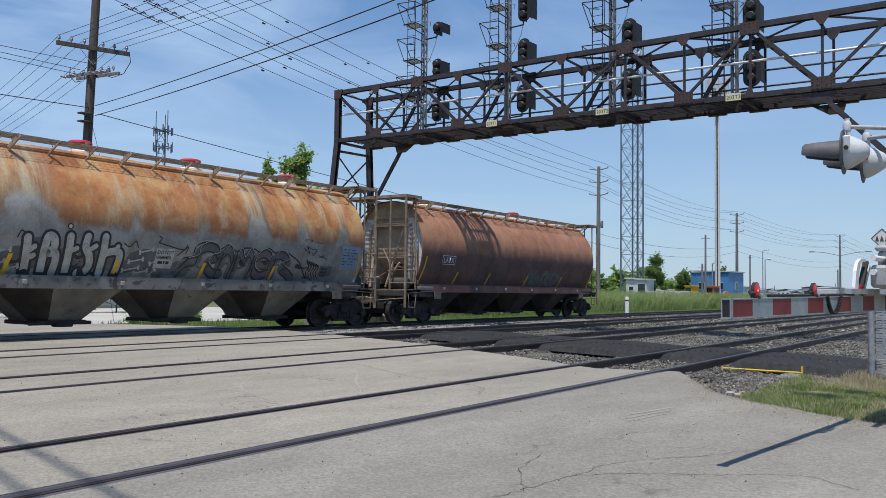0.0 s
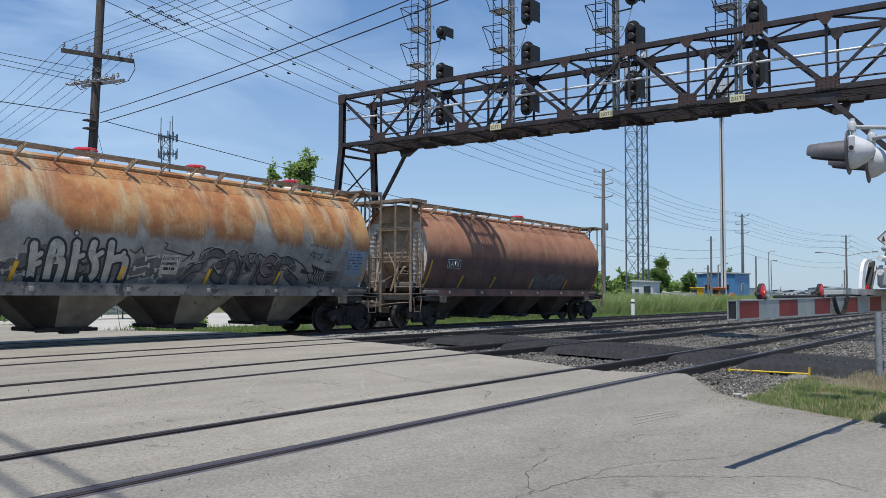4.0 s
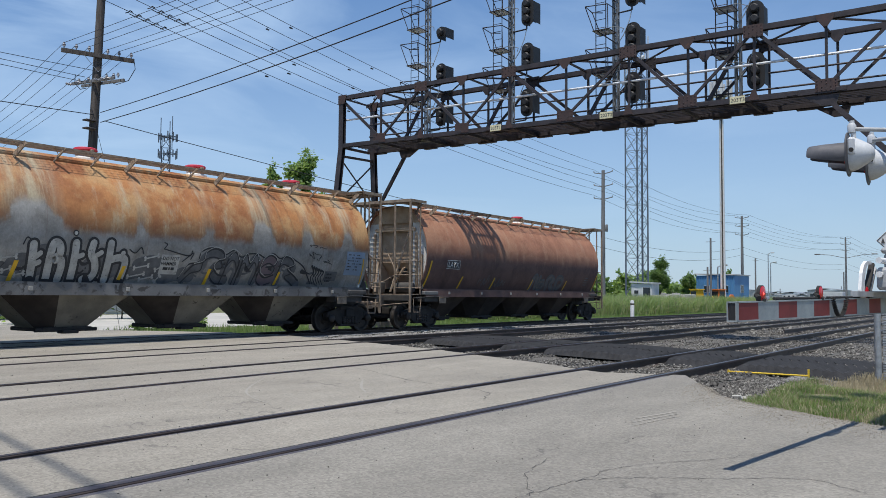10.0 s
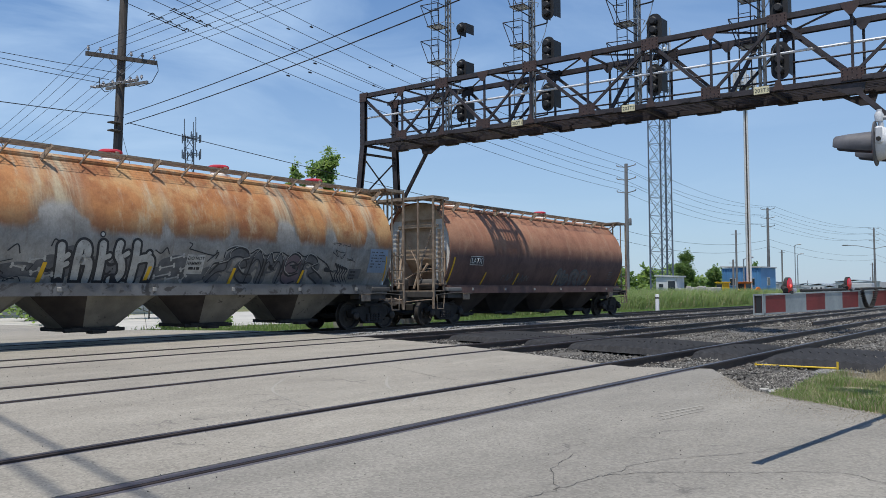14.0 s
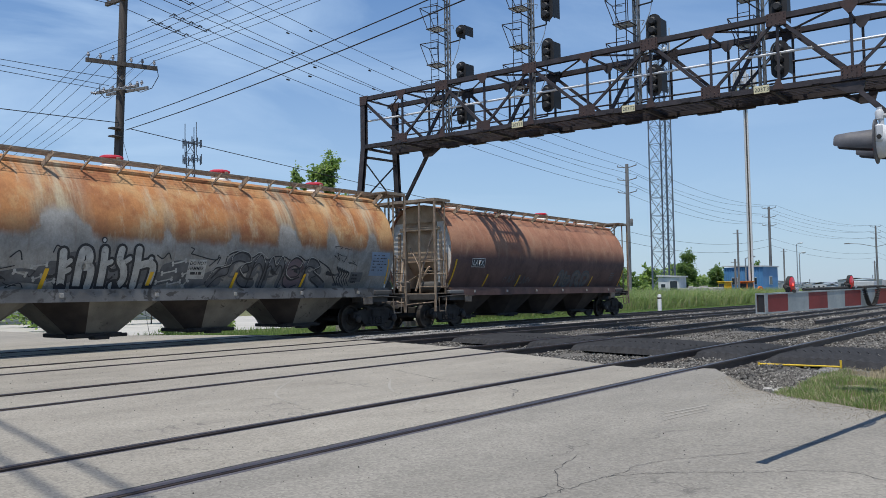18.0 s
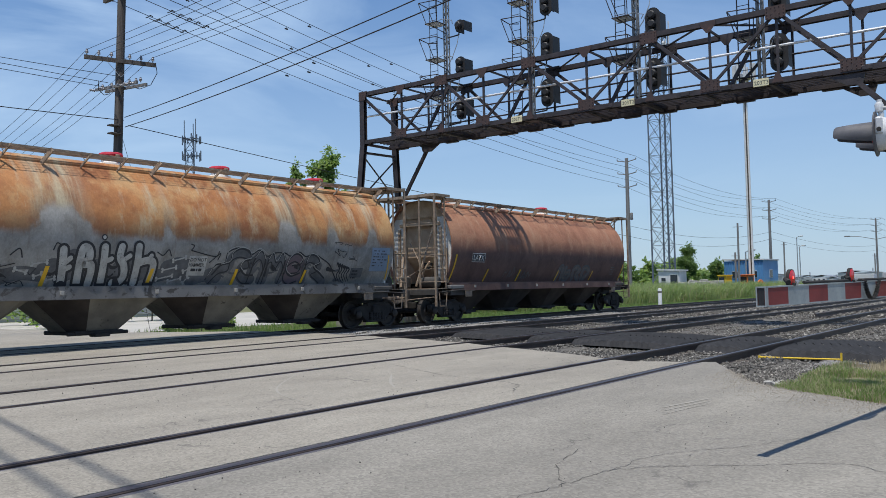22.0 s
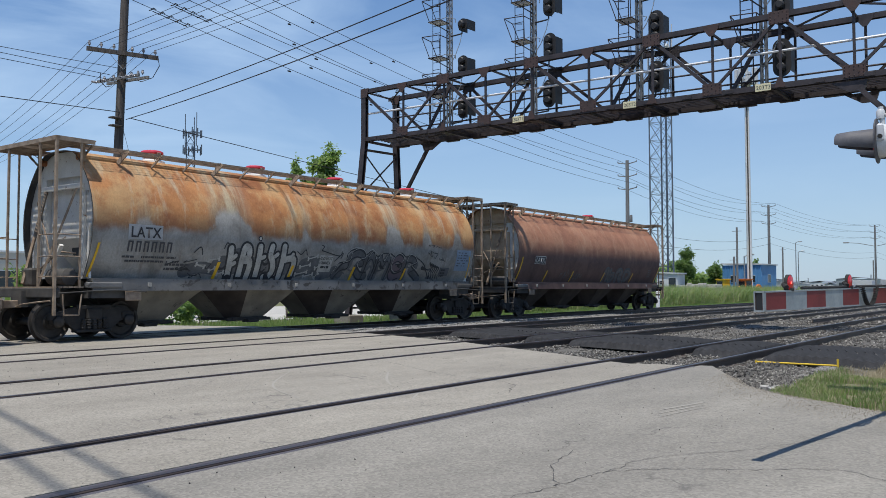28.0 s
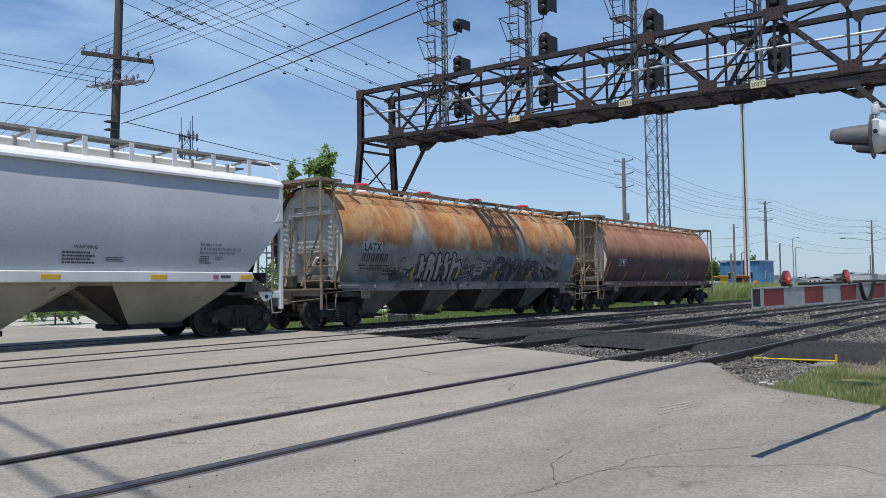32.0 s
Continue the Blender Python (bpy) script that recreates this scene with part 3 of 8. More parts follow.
        part("leg_strut", Geo().bar(at(-1, 7.1), at(1, 7.1), 0.09, 0.09), STEEL, gan)
        for z0, z1 in ((7.0, 5.1), (4.9, 2.6), (2.5, 0.4)):
            part("leg_brace", Geo().angle(at(-1, z0), at(1, z1), 0.07), STEEL, gan)
            part("leg_brace", Geo().angle(at(1, z0), at(-1, z1), 0.07), STEEL, gan)
            part("leg_strut", Geo().bar(at(-1, z1), at(1, z1), 0.08, 0.08), STEEL, gan)
    return gan


gantry = signal_gantry()


# ================= hopper cars =================
YELLOW = plain("yellow_reflector", (0.72, 0.42, 0.02), 0.5)
GREY_END = paint("pale_grey_dirty_paint", (0.66, 0.64, 0.59), (0.80, 0.78, 0.73), 2.0, 0.75, stain=(0.22, 0.12, 0.06), stain_amount=0.38)
TAN_END = paint("tan_rusty_paint", (0.40, 0.275, 0.18), (0.56, 0.43, 0.30), 2.5, 0.8, stain=(0.20, 0.105, 0.065), stain_amount=0.36)
HOPPER_SHEET = paint("grimy_grey_hopper_sheet", (0.12, 0.114, 0.098), (0.21, 0.20, 0.17), 1.6, 0.85, stain=(0.05, 0.045, 0.04), stain_amount=0.4)
# own colour of the brown car's hoppers; painted-in shade on the slope plates
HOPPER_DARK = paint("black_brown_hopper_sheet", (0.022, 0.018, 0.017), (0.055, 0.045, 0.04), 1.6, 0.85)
SILL = paint("grimy_grey_sill", (0.115, 0.113, 0.110), (0.20, 0.197, 0.19), 1.2, 0.75, stain=(0.06, 0.055, 0.05), stain_amount=0.46)
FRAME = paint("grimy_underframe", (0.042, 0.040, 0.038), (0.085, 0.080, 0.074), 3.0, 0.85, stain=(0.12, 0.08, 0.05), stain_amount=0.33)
BLACK = paint("black_truck_iron", (0.016, 0.015, 0.0145), (0.036, 0.034, 0.032), 4.0, 0.88)
WHEEL = paint("dull_wheel_steel", (0.026, 0.023, 0.021), (0.058, 0.050, 0.043), 6.0, 0.6, 0.3)
HATCH = paint("faded_red_hatch_cover", (0.46, 0.018, 0.045), (0.55, 0.04, 0.075), 6.0, 0.75)
RUSTBAR = paint("rusty_grab_iron", (0.19, 0.135, 0.095), (0.36, 0.285, 0.21), 6.0, 0.8)
GREYBAR = paint("dull_grey_grab_iron", (0.26, 0.25, 0.23), (0.38, 0.37, 0.34), 6.0, 0.7)

def prism(shape, x0, x1):
    """A closed (y, z) shape drawn out along x."""
    n = len(shape)
    return Geo().add([(x, y, z) for x in (x0, x1) for y, z in shape], [(i, (i + 1) % n, n + (i + 1) % n, n + i) for i in range(n)] + [tuple(range(n - 1, -1, -1)), tuple(range(n, 2 * n))])


PROFILE = ((1.46, 1.20), (1.62, 1.28), (1.85, 1.39), (2.15, 1.50), (2.45, 1.575), (2.8, 1.60), (3.1, 1.58), (3.4, 1.51), (3.7, 1.385), (3.95, 1.225), (4.15, 1.065), (4.3, 0.93), (4.42, 0.80), (4.52, 0.60), (4.57, 0.3), (4.58, 0.0))


def half_width(z):
    return through_points(PROFILE, z)


def flank(x, z, out=0.006):
    """A point on the near flank of a hopper car, a little proud of it."""
    return Vector((x, -(half_width(z) + out + 0.006), z))


def wheelset(car, x, rows):
    """An axle with its two wheels, which roll."""
    ax = part("axle", Geo().tube((0, -1.02, 0), (0, 1.02, 0), 0.085, n=12), BLACK, car, smooth=True)
    ax.location = (x, 0, 0.462)
    for s in (-1, 1):
        prof = [(0.05, -0.07), (0.16, -0.075), (0.19, -0.02), (0.36, -0.015), (0.40, -0.07), (0.455, -0.07), (0.462, 0.045), (0.49, 0.055), (0.485, 0.07), (0.40, 0.07), (0.36, 0.03), (0.2, 0.04), (0.16, 0.08), (0.05, 0.08)]
        w = part("wheel", Geo().lathe([(r, h * (1 if s < 0 else -1)) for r, h in prof], 28, axis="y"), WHEEL, ax, smooth=True)
        w.location.y = s * 0.752
    rows.append(ax)


def truck(car, x, axles, wb=0.9):
    for s in (-1, 1):
        y = s * 1.0
        sf = Geo()
        out = [(-wb - 0.16, 0.56), (-wb - 0.12, 0.66), (-0.42, 0.80), (0.42, 0.80), (wb + 0.12, 0.66), (wb + 0.16, 0.56), (wb + 0.1, 0.44), (wb - 0.18, 0.46), (0.42, 0.22), (-0.42, 0.22), (-wb + 0.18, 0.46), (-wb - 0.1, 0.44)]
        hole1 = [(-0.72, 0.52), (-0.36, 0.66), (-0.36, 0.40)]
        sf.plate([(x + a, y - 0.07, z) for a, z in out], (0, 0.14, 0))
        sf.box((x - wb - 0.17, y - 0.1, 0.50), (x - wb + 0.17, y + 0.1, 0.66), 0.02).box((x + wb - 0.17, y - 0.1, 0.50), (x + wb + 0.17, y + 0.1, 0.66), 0.02)
        sf.box((x - 0.46, y - 0.12, 0.2), (x + 0.46, y + 0.12, 0.27), 0.02).box((x - 0.44, y - 0.11, 0.74), (x + 0.44, y + 0.11, 0.84), 0.02)
        part("side_frame", sf, BLACK, car, "black cast side frame")
        for i in range(5):
            part("spring", Geo().lathe([(0.05, 0), (0.065, 0.03), (0.05, 0.06), (0.065, 0.09), (0.05, 0.12), (0.065, 0.15), (0.05, 0.18), (0.065, 0.21), (0.05, 0.24)], 8, (x - 0.27 + i * 0.135, y - s * -0.1, 0.28)), BLACK, car)
        for e in (-wb, wb):
            part("bearing_cap", Geo().lathe([(0.13, 0), (0.13, 0.10), (0.10, 0.13), (0.04, 0.14)], 14, (x + e, y + (-0.1 if s < 0 else -0.04), 0.462), "y") if s > 0 else Geo().lathe([(0.04, -0.14), (0.10, -0.13), (0.13, -0.10), (0.13, 0)], 14, (x + e, y - 0.06, 0.462), "y"), WHEEL, car, smooth=True)
            part("brake_shoe", Geo().box((x + e * 0.45 - 0.05, s * 0.70 - 0.06, 0.30), (x + e * 0.45 + 0.05, s * 0.70 + 0.06, 0.62), 0.02), BLACK, car)
    part("bolster", Geo().box((x - 0.2, -1.15, 0.50), (x + 0.2, 1.15, 0.76), 0.03), BLACK, car)
    for e in (-wb, wb):
        wheelset(car, x + e, axles)


def coupler(car, x, d):
    g = Geo().box((min(x, x + d * 0.55), -0.09, 0.78), (max(x, x + d * 0.55), 0.09, 0.96), 0.02)
    g.box((min(x + d * 0.45, x + d * 0.72), -0.17, 0.72), (max(x + d * 0.45, x + d * 0.72), 0.17, 1.02), 0.05)
    part("coupler", g, RUSTBAR, car, "rusty knuckle coupler")
    part("air_hose", Geo().pipe([(x + d * 0.2, 0.3, 0.85), (x + d * 0.35, 0.28, 0.6), (x + d * 0.5, 0.22, 0.42), (x + d * 0.65, 0.16, 0.40)], 0.022), BLACK, car)


def ladder(car, x, y, z0, z1, w, along, material, n=None, name="ladder"):
    """Two stiles and rungs; along: the direction of the rungs."""
    a = Vector(along) * w / 2
    g = Geo()
    for s in (-1, 1):
        g.bar(Vector((x, y, z0)) + a * s, Vector((x, y, z1)) + a * s, 0.05, 0.035)
    part(name, g, material, car)
    n = n or int((z1 - z0) / 0.36)
    for i in range(n):
        z = z0 + (i + 0.5) * (z1 - z0) / n
        part("rung", Geo().tube(Vector((x, y, z)) - a, Vector((x, y, z)) + a, 0.014, n=6), material, car)


def round_hopper(x_mid, length, body, bars, endmat, label, hatch_label, outline=None):
    """A covered hopper with bulged sides on its two trucks; x runs along the car from its middle."""
    car = thing("hopper_car", (x_mid, TRAIN_Y, 0), label, "hopper car", "cars of the freight train")
    h, axles = length / 2, []
    # shell in rings
    zs = [p[0] for p in PROFILE]
    fine = sorted(set(zs + [lerp(a, b, 0.5) for a, b in zip(zs, zs[1:])]))
    ring = [(-half_width(z), z) for z in fine] + [(half_width(z), z) for z in reversed(fine[:-1])]
    n, xs = len(ring), [-h + i * length / 30 for i in range(31)]
    v = []
    for x in xs:
        for y, z in ring:
            d = 0.004 * noise.noise(Vector((x * 0.9, z * 1.4, h))) if -h < x < h else 0
            v.append((x, y * (1 + d), z))
    shell = Geo().add(v, [(k * n + i, k * n + (i + 1) % n, k * n + n + (i + 1) % n, k * n + n + i) for k in range(len(xs) - 1) for i in range(n)])
    part("body", shell, body, car, smooth=True)
    for e in (-1, 1):
        x = e * (h - 0.16)
        # flat side sheets beside a recessed slope sheet
        cut = 0.80
        for sg in (-1, 1):
            side = [(sg * max(half_width(z) * 0.975, cut + 0.01), z) for z in fine if z < 4.3]
            part("end_sheet", Geo().plate([(x, sg * cut, fine[0])] + [(x, y, z) for y, z in side] + [(x, sg * cut, 4.25)], (-e * 0.02, 0, 0)), GREY_END, car, "pale painted end sheet")
            part("slope_cheek", Geo().plate([(x, sg * cut, 1.46), (x, sg * cut, 4.25), (x - e * 0.12, sg * cut * 0.98, 4.1), (x - e * 0.12, sg * cut * 0.98, 2.45), (x - e * 0.95, sg * cut * 0.9, 1.46)], (0, -sg * 0.02, 0)), endmat, car)
            part("end_stiffener", Geo().bar((x + e * 0.05, sg * 1.02, 1.46), (x + e * 0.05, sg * 0.98, 3.55), 0.07, 0.09), endmat, car)
            part("end_stiffener", Geo().bar((x + e * 0.04, sg * 1.25, 1.46), (x + e * 0.04, sg * 1.22, 2.75), 0.06, 0.07), endmat, car)
            part("slope_brace", Geo().bar((e * (h + 0.62), sg * 0.36, 1.35), (x + e * 0.02, sg * 0.70, 3.75), 0.07, 0.05), bars, car)
        part("end_panel", Geo().plate([(x - e * 0.12, -cut, 4.1), (x - e * 0.12, cut, 4.1), (x - e * 0.12, cut, 2.45), (x - e * 0.12, -cut, 2.45)], (-e * 0.02, 0, 0)), endmat, car)
        part("slope_sheet", Geo().plate([(x - e * 0.12, -cut, 2.45), (x - e * 0.12, cut, 2.45), (x - e * 0.95, cut * 0.9, 1.46), (x - e * 0.95, -cut * 0.9, 1.46)], (-e * 0.02, 0, 0)), endmat, car, "pale sloping end sheet")
        crown = [(y, z) for y, z in ring if z >= 3.9]
        part("end_crown", Geo().plate([(x + e * 0.006, y * 0.975, z - 0.02) for y, z in crown], (-e * 0.02, 0, 0)), endmat, car)
        rim = Geo().add([(xx, y * k, z) for xx, k in ((e * h, 1.0), (e * h, 0.97), (e * (h - 0.16), 0.97)) for y, z in ring], [(j * n + i, j * n + (i + 1) % n, j * n + n + (i + 1) % n, j * n + n + i) for j in range(2) for i in range(n)])
        part("rim", rim, FRAME if body is ORANGE_CAR else body, car)
        part("end_header", Geo().box((min(x, x + e * 0.10), -0.95, 3.62), (max(x, x + e * 0.10), 0.95, 3.74), 0.02), endmat, car)
        part("brake_rod", Geo().pipe([(x + e * 0.55, -0.62, 1.45), (x + e * 0.55, -0.30, 2.35), (x + e * 0.5, 0.10, 2.95)], 0.02, 6), bars, car)
        part("brake_pipe", Geo().pipe([(x + e * 0.30, -1.10, 2.05), (x + e * 0.36, -0.5, 2.10), (x + e * 0.36, 0.3, 1.72), (x + e * 0.36, 1.0, 1.70)], 0.022, 6), bars, car)
        part("slack_adjuster", Geo().bar((x + e * 0.45, -0.75, 2.25), (x + e * 0.45, -0.35, 1.75), 0.09, 0.05), endmat, car)
        part("vent_hole", Geo().lathe([(0.20, 0.0), (0.20, 0.03)], 16, (x - e * 0.30, -0.1, 2.2), "x"), SIGNAL, car, "dark round opening")
        part("platform_edge", Geo().bar((e * (h + 0.84), -1.44, 4.64), (e * (h + 0.84), 1.44, 4.64), 0.03, 0.10), bars, car)
        # brake gear on the end platform
        part("air_reservoir", Geo().lathe([(0.1, -0.42), (0.2, -0.36), (0.2, 0.36), (0.1, 0.42)], 14, (e * (h + 0.28), -0.75, 1.50), "y"), FRAME, car, smooth=True)
        part("brake_valve", Geo().box((e * (h + 0.4) - 0.16, 0.15, 1.28), (e * (h + 0.4) + 0.16, 0.55, 1.72), 0.05), FRAME, car)
        part("tool_box", Geo().box((min(e * (h - 0.85), e * (h + 0.05)), -1.50, 1.24), (max(e * (h - 0.85), e * (h + 0.05)), -1.30, 1.38), 0.03), SILL if e < 0 else FRAME, car)
        part("valve_plate", Geo().box((e * (h - 1.15) - 0.22, -1.49, 0.93), (e * (h - 1.15) + 0.22, -1.45, 1.16), 0.02), RUSTBAR, car)
        part("brake_pipe", Geo().pipe([(e * (h + 0.75), -1.46, 1.12), (e * (h + 0.1), -1.50, 1.16), (e * (h - 0.6), -1.50, 1.19), (e * (h - 1.5), -1.50, 1.15)], 0.014), FRAME, car)
        part("uncoupling_lever", Geo().pipe([(e * (h + 0.9), -1.40, 0.95), (e * (h + 0.98), -1.0, 0.92), (e * (h + 1.0), -0.3, 0.86), (e * (h + 1.0), -0.1, 0.80)], 0.018), bars, car)
    for i in range(1, 6):
        xs_ = -h + i * length / 6
        seam = [(x, y * 1.003, z + (0.002 if z > 4.3 else 0)) for x in (xs_ - 0.012, xs_ + 0.012) for y, z in ring]
        part("weld_seam", Geo().add(seam, [(j, (j + 1) % n, n + (j + 1) % n, n + j) for j in range(n)]), body, car)
    # sills and underframe
    hs = h + 0.95
    for s in (-1, 1):
        sill = prism([(s * 1.18, 1.47), (s * 1.46, 1.47), (s * 1.46, 1.17), (s * 1.30, 1.17), (s * 1.30, 1.20), (s * 1.41, 1.20), (s * 1.41, 1.40), (s * 1.18, 1.40)], -h + 0.1, h - 0.1)
        part("side_sill", sill, SILL if body is ORANGE_CAR else body, car)
        for i in range(6):
            x = -h + 1.6 + i * (length - 3.2) / 5
            part("sill_bracket", Geo().box((x - 0.05, s * 1.46 - 0.03, 1.27), (x + 0.05, s * 1.46 + 0.035, 1.37), 0.01), GREYBAR, car)
    for e in (-1, 1):
        part("centre_sill", Geo().box((min(e * hs, e * (h - 2.2)), -0.24, 0.80), (max(e * hs, e * (h - 2.2)), 0.24, 1.18)), FRAME, car)
    for e in (-1, 1):
        xa = e * (h + 0.85)
        part("end_sill", Geo().box((min(xa, xa - e * 0.18), -1.42, 1.02), (max(xa, xa - e * 0.18), 1.42, 1.24), 0.02), FRAME, car)
        for i in range(6):
            q = e * (h + 0.10 + i * 0.13)
            part("platform_slat", Geo().box((min(q, q + e * 0.09), -1.4, 1.24), (max(q, q + e * 0.09), 1.4, 1.275)), bars, car)
        coupler(car, e * (h + 0.85), e)
        for s in (-1, 1):
            part("bolster_arm", Geo().box((min(e * (h - 1.4), e * (h - 0.1)), s * 1.2 - 0.2, 1.0), (max(e * (h - 1.4), e * (h - 0.1)), s * 1.2 + 0.2, 1.2)), FRAME, car)
    # hoppers, four in a row, each with its outlet gate
    pitch = (length - 2.03) / 4
    for i in range(4):
        x0 = -h + 0.36 + i * pitch
        x1, xm = x0 + pitch, x0 + pitch / 2
        b, c = 0.62, 1.1
        top = [(x0, -0.60), (x0 + c, -1.34), (x1 - c * 0.35, -1.34), (x1, -0.95), (x1, 0.95), (x1 - c * 0.35, 1.34), (x0 + c, 1.34), (x0, 0.60)]
        low = [(xm - b, -0.34), (xm - b + 0.34, -0.62), (xm + b - 0.06, -0.62), (xm + b, -0.40), (xm + b, 0.40), (xm + b - 0.06, 0.62), (xm - b + 0.06, 0.62), (xm - b, 0.40)]
        pts = [(x, y, 1.42) for x, y in top] + [(x, y, 1.27) for x, y in top] + [(x, y, 0.40) for x, y in low]
        part("hopper", Geo().add(pts, [(k * 8 + j, k * 8 + (j + 1) % 8, k * 8 + 8 + (j + 1) % 8, k * 8 + 8 + j) for k in range(2) for j in range(8) if (k, j) != (1, 0)] + [tuple(range(16, 24))]), HOPPER_SHEET if body is ORANGE_CAR else HOPPER_DARK, car, "grimy sloping discharge hopper")
        # near-black colour puts the shade between the hoppers onto this face
        part("slope_plate", Geo().plate([pts[8], pts[9], pts[17], pts[16]], (0.02, 0.02, 0)), HOPPER_DARK, car, "near-black slope plate of the hopper with painted-in shade")
        gt = Geo().box((xm - 0.62, -0.72, 0.31), (xm + 0.66, 0.72, 0.41), 0.02).tube((xm - 0.78, -0.66, 0.345), (xm + 0.80, -0.66, 0.345), 0.045, n=10).box((xm - 0.2, -0.9, 0.26), (xm + 0.2, -0.6, 0.34), 0.02)
        part("outlet_gate", gt, BLACK, car)
    for s in (-1, 1):
        truck(car, s * (h - 0.36), axles)
    # open grating walkways on slanting braces, and hatches on the crown
    for s in (-1, 1):
        for i in range(9):
            y = s * (0.60 + i * 0.068)
            part("running_board", Geo().box((-h - 0.8, y - 0.003, 4.595), (h + 0.8, y + 0.003, 4.618)), bars, car, "narrow grating bar of the roof walkway")
        part("walkway_edge", Geo().box((-h - 0.8, s * 1.20 - 0.005, 4.585), (h + 0.8, s * 1.20 + 0.005, 4.622)), bars, car)
        k = int(length / 0.95)
        for i in range(k * 6 + 1):
            x = -h + 0.1 + i * (length - 0.2) / (k * 6)
            part("grating_bar", Geo().box((x - 0.004, min(s * 0.58, s * 1.19), 4.595), (x + 0.004, max(s * 0.58, s * 1.19), 4.61)), bars, car)
        for i in range(k + 1):
            x = -h + 0.15 + i * (length - 0.3) / k
            w = 0.13 if i % 3 == 1 else 0.05
            part("walkway_brace", Geo().bar((x + 0.02, s * 1.22, 4.60), (x - 0.10, s * 0.955, 4.30), w, 0.03, (1, 0, 0)), bars, car)
            part("walkway_stay", Geo().pipe([(x - 0.30, s * 1.19, 4.60), (x - 0.14, s * 1.10, 4.565), (x - 0.03, s * 1.03, 4.45)], 0.010, 5), bars, car)
        part("roof_rail", Geo().tube((-h + 0.02, s * 0.84, 4.36), (h - 0.02, s * 0.84, 4.36), 0.085, n=10), body, car, smooth=True)
    for e in (-1, 1):
        for i in range(15):
            q = e * (h + 0.14 + i * 0.047)
            part("end_walkway_slat", Geo().box((min(q, q + e * 0.024), -1.42, 4.655), (max(q, q + e * 0.024), 1.42, 4.685)), bars, car)
        part("end_walkway_plate", Geo().box((min(e * (h - 0.14), e * (h + 0.13)), -1.42, 4.662), (max(e * (h - 0.14), e * (h + 0.13)), 1.42, 4.692)), bars, car)
        for i in range(5):
            y = -1.3 + i * 0.65
            part("end_walkway_bearer", Geo().box((min(e * h, e * (h + 0.84)), y - 0.02, 4.61), (max(e * h, e * (h + 0.84)), y + 0.02, 4.655)), bars, car)
        for s in (-1, 1):
            for px, py, z0, w in ((0.82, 1.42, 0.62, 0.075), (0.82, 0.72, 1.24, 0.06), (0.22, 1.42, 1.24, 0.05)):
                part("corner_post", Geo().bar((e * (h + px), s * py, z0), (e * (h + px), s * py, 4.63), w, w * 0.7, (1, 0, 0)), bars, car)
            for z in (1.50, 1.96, 2.46):
                part("rung", Geo().tube((e * (h + 0.82), s * 1.42, z), (e * (h + 0.82), s * 0.72, z), 0.014, n=6), bars, car)
                part("rung", Geo().tube((e * (h + 0.82), s * 1.44, z), (e * (h + 0.22), s * 1.44, z), 0.014, n=6), bars, car)
            part("platform_edge", Geo().bar((e * (h + 0.84), s * 1.44, 4.64), (e * (h - 0.1), s * 1.44, 4.64), 0.03, 0.10), bars, car)
            part("platform_hanger", Geo().bar((e * (h + 0.1), s * 1.3, 4.63), (e * (h - 0.1), s * 1.0, 4.25), 0.06, 0.04), bars, car)
            part("step_stirrup", Geo().pipe([(e * (h + 0.62), s * 1.42, 1.1), (e * (h + 0.58), s * 1.42, 0.62), (e * (h + 0.22), s * 1.42, 0.62), (e * (h + 0.16), s * 1.42, 1.1)], 0.018), bars, car)
    for hx in (-5.15, -1.57, 1.88, 5.70):
        plain_lid = body is BROWN_CAR and hx != 1.88
        dz = -0.20 if plain_lid else -0.045
        cov = Geo().lathe([(0.24, 4.86), (0.285, 4.865), (0.30, 4.885), (0.29, 4.925), (0.24, 4.95), (0.14, 4.962), (0.02, 4.965)], 24)
        cov.v = [(a + hx, b, c + dz) for a, b, c in cov.v]
        part("hatch_cover", cov, body if plain_lid else HATCH, car, "rust-brown round roof hatch" if plain_lid else hatch_label, smooth=True)
        part("hatch_coaming", Geo().lathe([(0.34, 4.53), (0.33, 4.62), (0.24, 4.66), (0.22, 4.87 + dz)], 20, (hx, 0, 0)), GREY_END, car, smooth=True)
        part("hatch_latch", Geo().box((hx - 0.05, -0.34, 4.66), (hx + 0.05, -0.27, 4.88 + dz), 0.01), bars, car)
    # brake wheel at the leading end
    bw = Geo()
    for i in range(20):
        a, b = 2 * math.pi * i / 20, 2 * math.pi * (i + 1) / 20
        bw.tube((h + 0.86, -0.35 + 0.27 * math.cos(a), 2.35 + 0.27 * math.sin(a)), (h + 0.86, -0.35 + 0.27 * math.cos(b), 2.35 + 0.27 * math.sin(b)), 0.016, n=6)
    for i in range(5):
        a = 2 * math.pi * i / 5
        bw.tube((h + 0.86, -0.35, 2.35), (h + 0.86, -0.35 + 0.27 * math.cos(a), 2.35 + 0.27 * math.sin(a)), 0.013, n=5)
    part("brake_wheel", bw, bars, car)
    return car, axles


orange_car, orange_axles = round_hopper(13.95, 15.55, ORANGE_CAR, RUSTBAR, GREY_END, "rust-streaked orange and grey covered hopper car with graffiti", "faded red round roof hatch")
brown_car, brown_axles = round_hopper(32.45, 14.75, BROWN_CAR, RUSTBAR, TAN_END, "oxide-brown covered hopper car with yellow reflector strips", "faded red round roof hatch")


